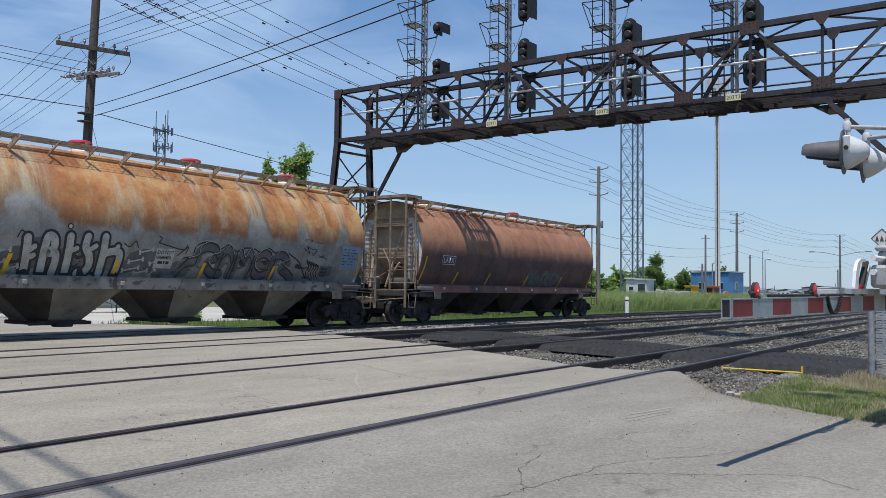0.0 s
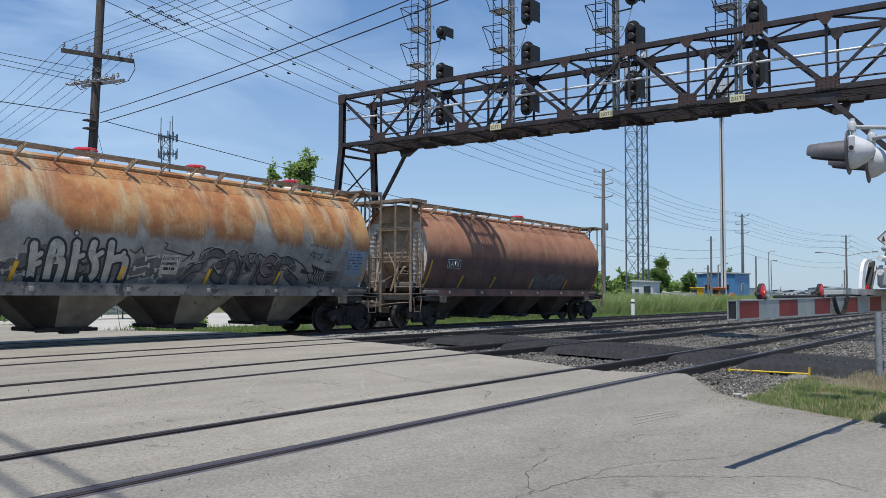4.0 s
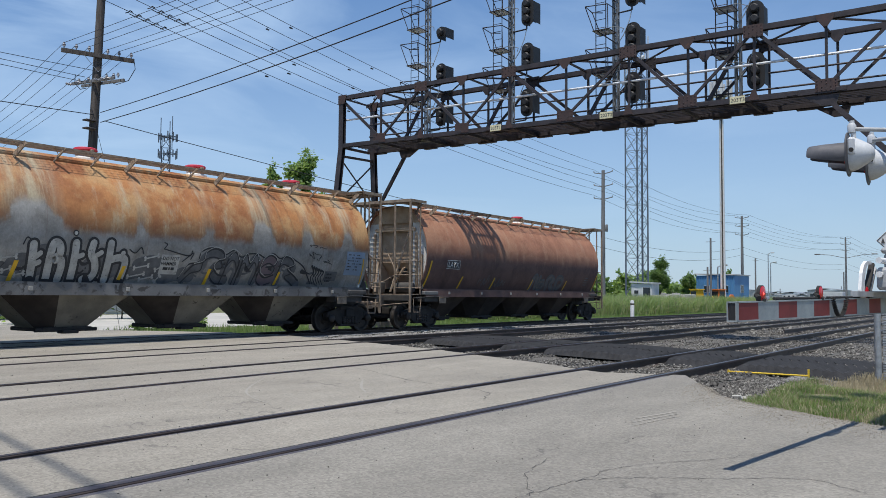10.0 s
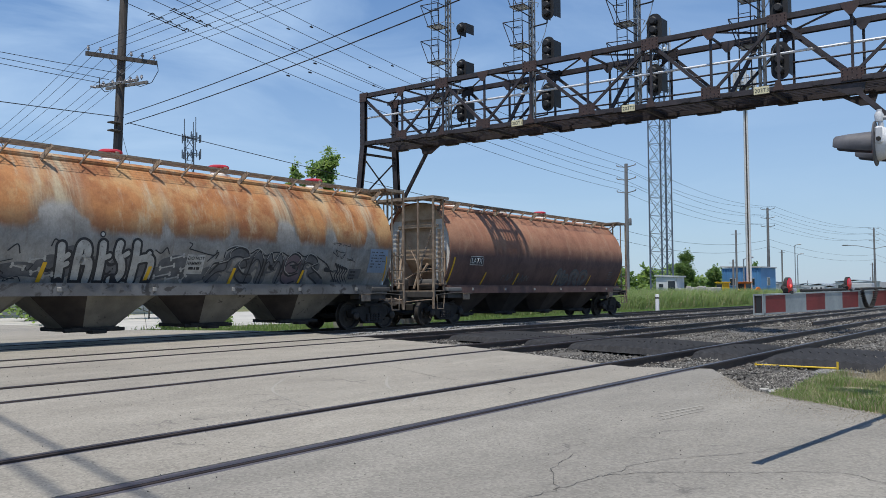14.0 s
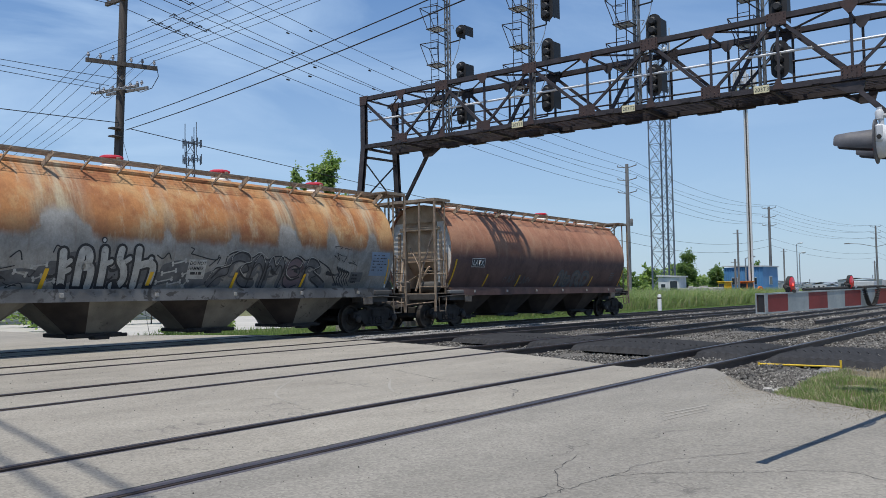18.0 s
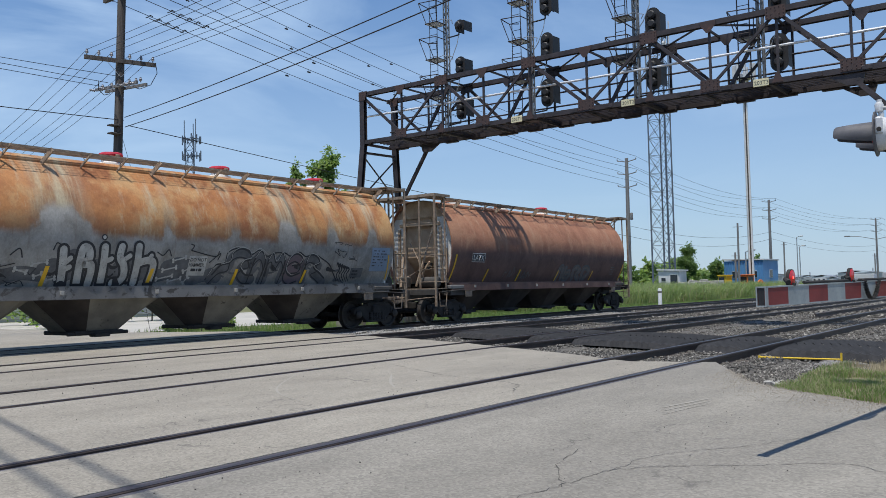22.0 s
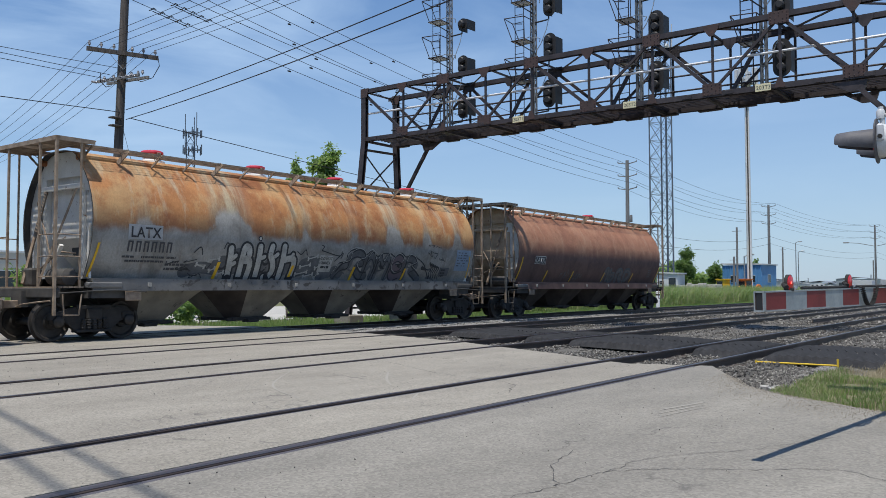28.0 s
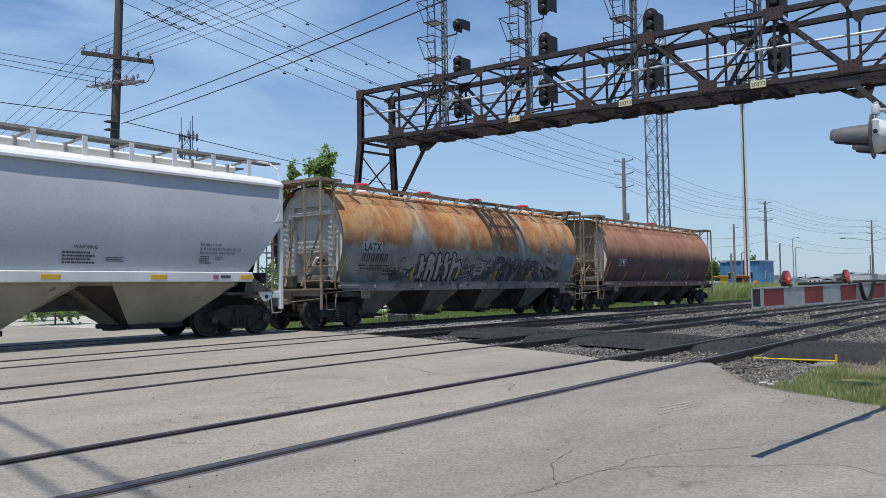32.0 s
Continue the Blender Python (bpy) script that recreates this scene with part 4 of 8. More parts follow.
# ---- markings on the two round-sided cars ----
WHITE_INK = paint("chalky_white_spray_paint", (0.34, 0.335, 0.31), (0.50, 0.495, 0.46), 5.0, 0.8, bump=0, stain=(0.22, 0.215, 0.20), stain_amount=0.42)
BLACK_INK = plain("black_spray_paint", (0.03, 0.03, 0.033), 0.7)
GREY_INK = paint("dark_grey_spray_paint", (0.085, 0.087, 0.09), (0.15, 0.152, 0.156), 4.0, 0.8, bump=0)
PINK_INK = plain("faded_pink_spray_paint", (0.15, 0.115, 0.125), 0.8)
PLATE = plain("white_stencil_panel", (0.62, 0.62, 0.60), 0.7)
FADED = plain("faded_black_stencil", (0.06, 0.06, 0.065), 0.7)


def smooth_path(pts, n=7):
    """A rounded path through the points."""
    p = [Vector((*q, 0)) for q in pts]
    p = [2 * p[0] - p[1]] + p + [2 * p[-1] - p[-2]]
    out = []
    for a, b, c, d in zip(p, p[1:], p[2:], p[3:]):
        for i in range(n):
            t = i / n
            out.append(0.5 * ((2 * b) + (c - a) * t + (2 * a - 5 * b + 4 * c - d) * t * t + (3 * b - a - 3 * c + d) * t ** 3))
    return out + [p[-2]]


def stroke(geo, pts, w, out, round_end=True, w2=None):
    """A painted stroke on the flank: a ribbon of width w along a rounded path of (x, z)."""
    path = smooth_path(pts) if len(pts) > 2 else [Vector((*lerp(Vector(pts[0]), Vector(pts[1]), i / 6), 0)) for i in range(7)]
    v = []
    for i, p in enumerate(path):
        a, b = path[max(i - 1, 0)], path[min(i + 1, len(path) - 1)]
        d = (b - a).normalized()
        s = Vector((-d.y, d.x, 0)) * lerp(w, w2 or w, i / (len(path) - 1)) / 2
        v += [flank(p.x + s.x, p.y + s.y, out), flank(p.x - s.x, p.y - s.y, out)]
    geo.add(v, [(2 * i, 2 * i + 1, 2 * i + 3, 2 * i + 2) for i in range(len(path) - 1)])
    if round_end:
        for p, ww in ((path[0], w), (path[-1], w2 or w)):
            disc(geo, p.x, p.y, ww / 2, out + 0.0005)


def disc(geo, x, z, r, out, n=12):
    geo.add([flank(x + r * math.cos(2 * math.pi * i / n), z + r * math.sin(2 * math.pi * i / n), out) for i in range(n)], [tuple(range(n))])


def panel(geo, x0, x1, z0, z1, out, skew=0.0, n=4):
    v = []
    for i in range(n + 1):
        z = lerp(z0, z1, i / n)
        v += [flank(x0 + skew * i / n, z, out), flank(x1 + skew * i / n, z, out)]
    geo.add(v, [(2 * i, 2 * i + 1, 2 * i + 3, 2 * i + 2) for i in range(n)])


def bars_of_text(geo, x0, z0, width, rows, h, gap, out, seed, fill=0.85):
    """Lines of small writing too fine to read, as short bars."""
    rnd = random.Random(seed)
    for r in range(rows):
        x, z = x0, z0 - r * (h + gap)
        end = x0 + width * rnd.uniform(0.6, 1.0)
        while x < end:
            w = rnd.uniform(0.5, 2.2) * h
            if rnd.random() < fill:
                panel(geo, x, min(x + w, end), z, z + h, out, n=1)
            x += w + h * 0.35


def decorate_orange(car):
    big = ([(-3.71, 2.30), (-3.68, 1.95), (-3.63, 1.50)], [(-3.64, 2.00), (-3.52, 2.11)], [(-3.63, 1.85), (-3.51, 1.91)],
           [(-3.25, 1.52), (-3.28, 1.97), (-3.24, 2.34), (-3.10, 2.32), (-3.06, 2.11), (-3.20, 1.99)], [(-3.14, 1.98), (-3.00, 1.97), (-2.96, 1.77), (-2.97, 1.53)],
           [(-2.70, 2.38), (-2.68, 1.99), (-2.65, 1.52)], [(-2.66, 2.04), (-2.50, 2.11)],
           [(-2.26, 2.40), (-2.28, 2.16), (-2.15, 1.97), (-2.09, 1.72), (-2.18, 1.57), (-2.35, 1.55)], [(-2.18, 2.08), (-2.02, 2.19)],
           [(-1.80, 2.42), (-1.79, 2.03), (-1.78, 1.54)], [(-1.74, 2.03), (-1.50, 2.09), (-1.35, 2.03), (-1.33, 1.82), (-1.36, 1.50)], [(-1.46, 2.12), (-1.43, 2.20)])
    for pts in big:
        w = 0.18 if len(pts) > 2 else 0.12
        g = Geo()
        stroke(g, pts, w + 0.12, 0.004)
        part("graffiti_outline", g, BLACK_INK, car, "black spray-paint outline", tidy=False)
        g = Geo()
        stroke(g, pts, w, 0.008)
        part("graffiti_fill", g, WHITE_INK, car, "chalky white graffiti stroke", tidy=False)
    g = Geo()
    disc(g, -2.73, 2.61, 0.075, 0.005)
    part("graffiti_dot", g, BLACK_INK, car, tidy=False)
    g = Geo()
    disc(g, -2.73, 2.61, 0.045, 0.008)
    part("graffiti_dot", g, WHITE_INK, car, tidy=False)
    for (a, b), (c, d) in (((-4.39, 1.97), (-4.05, 2.02)), ((-4.29, 1.69), (-4.12, 1.76)), ((-4.0, 1.61), (-3.80, 1.66)), ((-4.75, 1.85), (-4.48, 1.79)), ((-0.78, 2.09), (-0.41, 2.18)), ((-1.04, 1.85), (-0.65, 1.93)), ((-1.15, 1.63), (-0.71, 1.72)), ((-0.80, 1.57), (-0.44, 1.65)), ((-0.42, 1.82), (-0.25, 1.90)), ((-0.34, 1.53), (-0.22, 1.68))):
        g = Geo()
        stroke(g, [(a, b), (c, d)], 0.035, 0.008)
        n = Vector((-(d - b), c - a)).normalized() * 0.032
        for x, z in ((a, b), (c, d)):
            disc(g, x + n.x, z + n.y, 0.034, 0.009)
            disc(g, x - n.x, z - n.y, 0.034, 0.0095)
        part("graffiti_bone", g, WHITE_INK, car, "small white bone drawn in spray paint", tidy=False)
    # dark clouded ground behind the letters
    for x, z, w in ((-4.6, 1.72, 0.7), (-3.9, 1.9, 0.3), (-3.35, 1.75, 0.5), (-3.4, 2.12, 0.4), (-2.85, 1.9, 0.3), (-2.45, 1.7, 0.5), (-2.0, 1.95, 0.4), (-1.5, 1.75, 0.4), (-0.8, 1.72, 0.8), (-0.6, 1.98, 0.5), (0.3, 1.66, 0.6)):
        g = Geo()
        stroke(g, [(x - w * 0.7, z - 0.05), (x, z + 0.05), (x + w * 0.7, z)], 0.34, 0.002, w2=0.28)
        part("graffiti_shade", g, GREY_INK, car, tidy=False)
    # second piece: outlined rounded letters
    loops = ([(0.50, 1.62), (0.72, 1.86), (1.01, 1.95), (1.06, 2.18), (1.30, 2.31), (1.60, 2.26), (1.72, 2.05), (1.50, 1.98), (1.40, 1.80), (1.62, 1.62), (1.90, 1.60)],
             [(1.78, 1.58), (1.86, 2.05), (2.06, 2.26), (2.24, 2.02), (2.22, 1.60)],
             [(2.34, 1.58), (2.36, 2.02), (2.50, 2.20), (2.66, 1.96), (2.84, 2.22), (2.98, 2.02), (2.94, 1.60)],
             [(3.66, 1.66), (3.34, 1.58), (3.10, 1.74), (3.14, 2.06), (3.40, 2.22), (3.66, 2.10), (3.60, 1.92), (3.30, 1.88)],
             [(3.86, 1.58), (3.84, 1.98), (3.98, 2.20), (4.26, 2.14), (4.40, 1.96), (4.18, 1.84), (4.50, 1.66), (4.74, 1.52)])
    for k, pts in enumerate(loops):
        g = Geo()
        stroke(g, pts, 0.27, 0.003)
        part("graffiti_shade", g, PINK_INK if k == 3 else GREY_INK, car, tidy=False)
        g = Geo()
        stroke(g, [(x + 0.02, z + 0.13) for x, z in pts], 0.05, 0.006)
        part("graffiti_line", g, BLACK_INK, car, tidy=False)
        g = Geo()
        stroke(g, [(x - 0.02, z - 0.10) for x, z in pts], 0.035, 0.007)
        part("graffiti_line", g, BLACK_INK, car, tidy=False)
        g = Geo()
        stroke(g, [(x + 0.03, z + 0.165) for x, z in pts[1:-1]], 0.018, 0.008)
        part("graffiti_line", g, WHITE_INK, car, "thin white highlight line", tidy=False)
    for k in range(16):
        g, r = Geo(), random.Random(k + 40)
        x, z = r.uniform(-5.6, -4.4) if k < 9 else r.uniform(5.0, 5.7), r.uniform(1.56, 2.0) if k < 9 else r.uniform(2.2, 2.7)
        stroke(g, [(x, z), (x + r.uniform(-0.1, 0.2), z + r.uniform(-0.12, 0.12)), (x + r.uniform(0.1, 0.3), z + r.uniform(-0.1, 0.1)), (x + r.uniform(0.05, 0.4), z + r.uniform(-0.1, 0.15))], 0.02, 0.007, False)
        part("graffiti_scrawl", g, BLACK_INK, car, tidy=False)
    # jagged outline round the second piece, drips and arrows
    crown = [(0.35, 1.62), (0.55, 1.98), (0.85, 2.06), (0.92, 2.34), (1.25, 2.46), (1.55, 2.40), (1.75, 2.30), (2.0, 2.42), (2.3, 2.26), (2.6, 2.36), (2.95, 2.36), (3.2, 2.28), (3.5, 2.40), (3.8, 2.28), (4.1, 2.36), (4.5, 2.22), (4.85, 2.05), (5.1, 1.80), (5.35, 1.56)]
    for w, out, m in ((0.04, 0.0045, BLACK_INK), (0.014, 0.0085, WHITE_INK)):
        g = Geo()
        stroke(g, crown if m is BLACK_INK else [(x + 0.02, z + 0.05) for x, z in crown[:9]], w, out)
        part("graffiti_line", g, m, car, tidy=False)
    for k in range(5):
        g = Geo()
        x = 5.2 + k * 0.11
        stroke(g, [(x, 2.10 - k * 0.03), (x + 0.14, 1.92), (x + 0.08, 1.74), (x + 0.26, 1.54)], 0.07, 0.006, w2=0.02)
        part("graffiti_line", g, BLACK_INK, car, tidy=False)
    for pts in ([(-0.28, 2.36), (0.5, 2.22), (0.62, 2.36)], [(0.34, 2.05), (0.66, 2.30), (0.60, 2.12)], [(-0.28, 2.36), (-0.2, 2.48), (-0.3, 2.52)], [(-4.9, 2.15), (-4.7, 2.3), (-4.62, 2.1)], [(-3.95, 2.28), (-3.88, 2.44), (-3.78, 2.40)], [(-1.28, 2.30), (-1.1, 2.22), (-0.95, 2.36), (-0.85, 2.2)]):
        g = Geo()
        stroke(g, pts, 0.03, 0.006, False)
        part("graffiti_scrawl", g, BLACK_INK, car, tidy=False)
    for k in range(26):
        r = random.Random(500 + k)
        x, z, ln = r.uniform(-4.2, 5.4), r.uniform(1.56, 2.0), r.uniform(0.15, 0.5)
        g = Geo()
        stroke(g, [(x, z), (x + ln * 0.5, z + r.uniform(-0.1, 0.14)), (x + ln, z + r.uniform(-0.12, 0.12))], r.uniform(0.06, 0.16), 0.0025, w2=0.04)
        part("graffiti_shade", g, BLACK_INK if k % 3 == 0 else GREY_INK, car, tidy=False)
    # yellow reflector strips
    for x, z0, z1, w in ((-7.68, 1.5, 2.3, 0.06), (-4.06, 1.48, 1.93, 0.10), (-1.36, 1.46, 1.89, 0.10), (1.28, 1.47, 1.90, 0.10), (3.86, 1.50, 1.89, 0.09), (7.70, 1.5, 2.4, 0.05)):
        g = Geo()
        panel(g, x - w / 2 - 0.035, x + w / 2 - 0.035, z0, z1, 0.012, 0.07 if abs(x) < 6 else 0.12 if x < 0 else -0.12)
        part("reflector_strip", g, YELLOW, car, "yellow reflector strip", tidy=False)
    # stencil panels and reporting mark
    for x, z, w, h, rows in ((-0.30, 1.72, 0.56, 0.50, 3), (5.86, 1.66, 0.56, 0.30, 3)):
        g = Geo()
        panel(g, x, x + w, z, z + h, 0.0035)
        part("stencil_panel", g, PLATE if rows == 4 else GREY_INK if x > 1 else WHITE_INK, car, "pale stencilled panel", tidy=False)
        g = Geo()
        if x < 1:
            lettering("DO NOT", 0.125, BLACK_INK, car, lambda u, v: flank(-0.27 + u, 2.08 + v, 0.012), "stencil_word", "black stencilled words", bold=0.01)
            lettering("HAMMER", 0.125, BLACK_INK, car, lambda u, v: flank(-0.29 + u * 0.94, 1.95 + v, 0.012), "stencil_word", "black stencilled words", bold=0.01)
            bars_of_text(g, -0.2, 1.83, 0.35, 1, 0.07, 0.05, 0.010, 2)
        else:
            bars_of_text(g, x + 0.08, z + h - 0.12, w - 0.16, rows, 0.055, 0.05, 0.010, rows + int(x))
        tagged(part("stencil_line", g, BLACK_INK, car, tidy=False), kind="stuff")
    g = Geo()
    panel(g, 6.72, 7.60, 1.86, 2.62, 0.003)
    part("stencil_panel", g, paint("blue_grey_patch", (0.20, 0.27, 0.36), (0.25, 0.32, 0.41), 3, 0.7), car, "faded blue data panel", tidy=False)
    g = Geo()
    bars_of_text(g, 6.80, 2.5, 0.7, 6, 0.035, 0.06, 0.006, 9, 0.6)
    tagged(part("stencil_line", g, FADED, car, tidy=False), kind="stuff")
    g = Geo()
    panel(g, -6.86, -5.90, 2.42, 2.78, 0.003)
    part("mark_panel", g, paint("repainted_grey_patch", (0.30, 0.31, 0.315), (0.40, 0.41, 0.415), 4.0, 0.7), car, "repainted pale grey patch behind the reporting mark", tidy=False)
    lettering("LATX", 0.36, BLACK_INK, car, lambda u, v: flank(-6.80 + u * 0.90, 2.47 + v, 0.014), "reporting_mark", "bold black painted reporting mark", spread=1.08, bold=0.018)
    g = Geo()
    for i in range(7):
        x = -6.84 + i * 0.22
        if i < 6:
            panel(g, x, x + 0.045, 2.12, 2.38, 0.006)
            panel(g, x + 0.10, x + 0.145, 2.12, 2.38, 0.006)
            panel(g, x, x + 0.145, 2.34, 2.38, 0.007)
    tagged(part("number_bar", g, FADED, car, tidy=False), kind="stuff")
    g = Geo()
    bars_of_text(g, -6.95, 1.97, 1.8, 2, 0.05, 0.05, 0.006, 5)
    bars_of_text(g, -5.7, 1.80, 0.8, 2, 0.06, 0.05, 0.006, 6)
    tagged(part("stencil_line", g, FADED, car, tidy=False), kind="stuff")


def decorate_brown(car):
    for x, z0, z1, w in ((-7.16, 1.5, 2.5, 0.09), (-4.90, 1.5, 1.97, 0.085), (-2.50, 1.5, 1.97, 0.085), (0.74, 1.5, 1.95, 0.08), (4.06, 1.5, 1.95, 0.08), (7.25, 1.5, 2.3, 0.08)):
        g = Geo()
        panel(g, x - w / 2 - 0.05, x + w / 2 - 0.05, z0, z1, 0.012, 0.12)
        part("reflector_strip", g, YELLOW, car, "yellow reflector strip", tidy=False)
    g = Geo()
    panel(g, -6.05, -5.20, 2.26, 2.54, 0.003)
    part("mark_panel", g, FADED, car, "dark panel behind the reporting mark", tidy=False)
    lettering("LATX", 0.29, PLATE, car, lambda u, v: flank(-6.00 + u * 1.0, 2.30 + v, 0.014), "reporting_mark", "white painted reporting mark", bold=0.01)
    for a, b, c, d in ((-6.07, -5.18, 2.55, 2.568), (-6.07, -5.18, 2.232, 2.25), (-6.07, -6.052, 2.25, 2.55), (-5.198, -5.18, 2.25, 2.55)):
        g = Geo()
        panel(g, a, b, c, d, 0.006)
        part("mark_frame", g, PLATE, car, "thin white frame line", tidy=False)
    faint = paint("faded_grey_spray_paint", (0.12, 0.105, 0.095), (0.19, 0.165, 0.15), 5.0, 0.85, bump=0)
    for k, pts in enumerate(([(0.65, 1.58), (0.72, 2.02), (0.86, 2.08), (0.92, 1.62)], [(1.05, 2.05), (1.02, 1.66), (1.2, 1.58), (1.34, 1.72)], [(1.06, 1.86), (1.28, 1.88)], [(1.55, 1.6), (1.5, 1.98), (1.68, 2.1), (1.86, 1.95), (1.7, 1.8), (1.9, 1.58)], [(2.1, 1.6), (2.06, 2.02), (2.3, 2.08), (2.42, 1.84), (2.25, 1.62)])):
        pts = [(0.80 + (x - 0.65) * 1.65, z) for x, z in pts]
        g = Geo()
        stroke(g, pts, 0.26, 0.003)
        part("graffiti_shade", g, GREY_INK, car, tidy=False)
        g = Geo()
        stroke(g, pts, 0.09, 0.006)
        part("graffiti_line", g, faint, car, "faded grey graffiti stroke", tidy=False)
    for k in range(7):
        r = random.Random(300 + k)
        x, z = -3.6 + k * 0.3, r.uniform(1.55, 1.75)
        g = Geo()
        stroke(g, [(x, z), (x + r.uniform(0.0, 0.15), z + r.uniform(0.2, 0.4)), (x + r.uniform(0.1, 0.25), z + r.uniform(0, 0.2)), (x + r.uniform(0.15, 0.35), z + r.uniform(0.1, 0.4))], 0.045, 0.004, False)
        part("graffiti_scrawl", g, GREY_INK if k % 2 else faint, car, "faint grey graffiti", tidy=False)
    g = Geo()
    bars_of_text(g, 6.0, 2.1, 0.6, 4, 0.05, 0.06, 0.005, 21)
    tagged(part("stencil_line", g, GREY_INK, car, tidy=False), kind="stuff")


decorate_orange(orange_car)
decorate_brown(brown_car)

# ---- the newer grey hopper car behind them ----
GREY_CAR = paint("clean_pale_grey_paint", (0.43, 0.455, 0.485), (0.50, 0.525, 0.555), 0.5, 0.36, bump=0.08, stain=(0.35, 0.39, 0.44), stain_amount=0.36, fine=30)
GREY_ROOF = paint("white_grey_roof_paint", (0.66, 0.67, 0.66), (0.76, 0.77, 0.76), 1.0, 0.5, bump=0.05)
GRID = paint("dull_steel_grating", (0.11, 0.11, 0.11), (0.19, 0.19, 0.185), 5.0, 0.7)
CREAM = paint("road_dirtied_cream_sheet", (0.235, 0.22, 0.17), (0.36, 0.335, 0.27), 0.8, 0.7, stain=(0.12, 0.105, 0.08), stain_amount=0.36)
GREY_PROFILE = ((1.72, 1.50), (1.95, 1.545), (2.3, 1.59), (2.7, 1.615), (3.1, 1.61), (3.5, 1.57), (3.9, 1.505), (4.12, 1.455), (4.24, 1.42))


def grey_flank(x, z, out=0.005):
    return Vector((x, -(through_points(GREY_PROFILE, z) + out + 0.016), z))


def grey_hopper(x_mid):
    car = thing("hopper_car", (x_mid, TRAIN_Y, 0), "clean pale-grey covered hopper car with yellow reflectors", "hopper car", "cars of the freight train")
    h, axles = 8.37, []

    def x_end(z):
        return h if z >= 3.18 else lerp(7.1, h, (z - 1.72) / 1.46)
    zs = sorted(set([p[0] for p in GREY_PROFILE] + [2.1, 2.5, 2.9, 3.18, 3.3, 3.7, 4.0]))
    ring = [(-through_points(GREY_PROFILE, z), z) for z in zs] + [(through_points(GREY_PROFILE, z), z) for z in reversed(zs)]
    n, m = len(ring), 34
    v = []
    for i in range(m + 1):
        k = -1 + 2 * i / m
        for y, z in ring:
            x = k * x_end(z)
            dent = 0.006 * noise.noise(Vector((x * 0.55, z * 0.8, 7))) + 0.002 * math.cos(x * math.pi / 1.4)
            v.append((x, y * (1 + (dent if 0 < i < m else 0)), z))
    f = [(k * n + i, k * n + (i + 1) % n, k * n + n + (i + 1) % n, k * n + n + i) for k in range(m) for i in range(n)] + [tuple(range(n)), tuple(range(m * n, m * n + n))]
    part("body", Geo().add(v, f), GREY_CAR, car, smooth=True)
    part("roof", prism([(-1.55, 4.20), (-1.55, 4.26), (-1.49, 4.34), (-1.1, 4.50), (-0.5, 4.62), (0.5, 4.62), (1.1, 4.50), (1.49, 4.34), (1.55, 4.26), (1.55, 4.20)], -h - 0.06, h + 0.06), GREY_ROOF, car, "white-grey roof with a rolled eave")
    part("hatch_trough", prism([(-0.36, 4.6), (-0.36, 4.80), (-0.28, 4.86), (0.28, 4.86), (0.36, 4.80), (0.36, 4.6)], -h + 0.7, h - 0.7), GREY_ROOF, car)
    for i in range(13):
        x = -h + 1.0 + i * (2 * h - 2) / 12
        part("hatch_strap", Geo().box((x - 0.04, -0.4, 4.62), (x + 0.04, 0.4, 4.885), 0.01), GALV, car)
    for s in (-1, 1):
        part("side_sill", prism([(s * 1.30, 1.74), (s * 1.60, 1.74), (s * 1.62, 1.72), (s * 1.62, 1.50), (s * 1.60, 1.48), (s * 1.30, 1.48)], -7.2, 7.2), GREY_ROOF, car, "pale sill beam")
        for j in range(12):
            y = s * (0.50 + j * 0.05)
            part("running_board", Geo().box((-h - 0.35, y - 0.008, 4.95), (h + 0.35, y + 0.008, 4.985)), GRID, car, "open steel roof walkway")
        part("walkway_edge", Geo().box((-h - 0.35, s * 1.1 - 0.02, 4.93), (h + 0.35, s * 1.1 + 0.02, 4.99)), GREYBAR, car)
        for i in range(60):
            x = -h + i * 2 * h / 59
            part("grating_bar", Geo().box((x - 0.012, min(s * 0.48, s * 1.08), 4.955), (x + 0.012, max(s * 0.48, s * 1.08), 4.975)), GRID, car)
        for i in range(13):
            x = -h + 0.85 + i * (2 * h - 1.7) / 12
            part("walkway_post", Geo().box((x - 0.065, s * 1.13 - 0.012, 4.48), (x + 0.065, s * 1.13 + 0.012, 4.95)), GREY_ROOF, car)
            part("walkway_bracket", Geo().bar((x, s * 0.4, 4.86), (x, s * 1.1, 4.92), 0.07, 0.04), GREYBAR, car)
        for x in (7.0, 4.2, 1.42, -1.4, -4.2, -7.0):
            part("reflector_strip", Geo().box((x - 0.23, s * 1.63 - 0.012, 1.555), (x + 0.23, s * 1.63 + 0.012, 1.655)), YELLOW, car, "yellow reflector strip")
    part("placard", Geo().box((5.86, -1.64, 1.55), (6.02, -1.60, 1.66)), plain("magenta_sticker", (0.40, 0.10, 0.24)), car)
    part("placard", Geo().box((6.10, -1.64, 1.58), (6.42, -1.60, 1.65)), FADED, car)
    part("centre_sill", Geo().box((-h - 0.1, -0.24, 0.80), (h + 0.1, 0.24, 1.16)), FRAME, car)
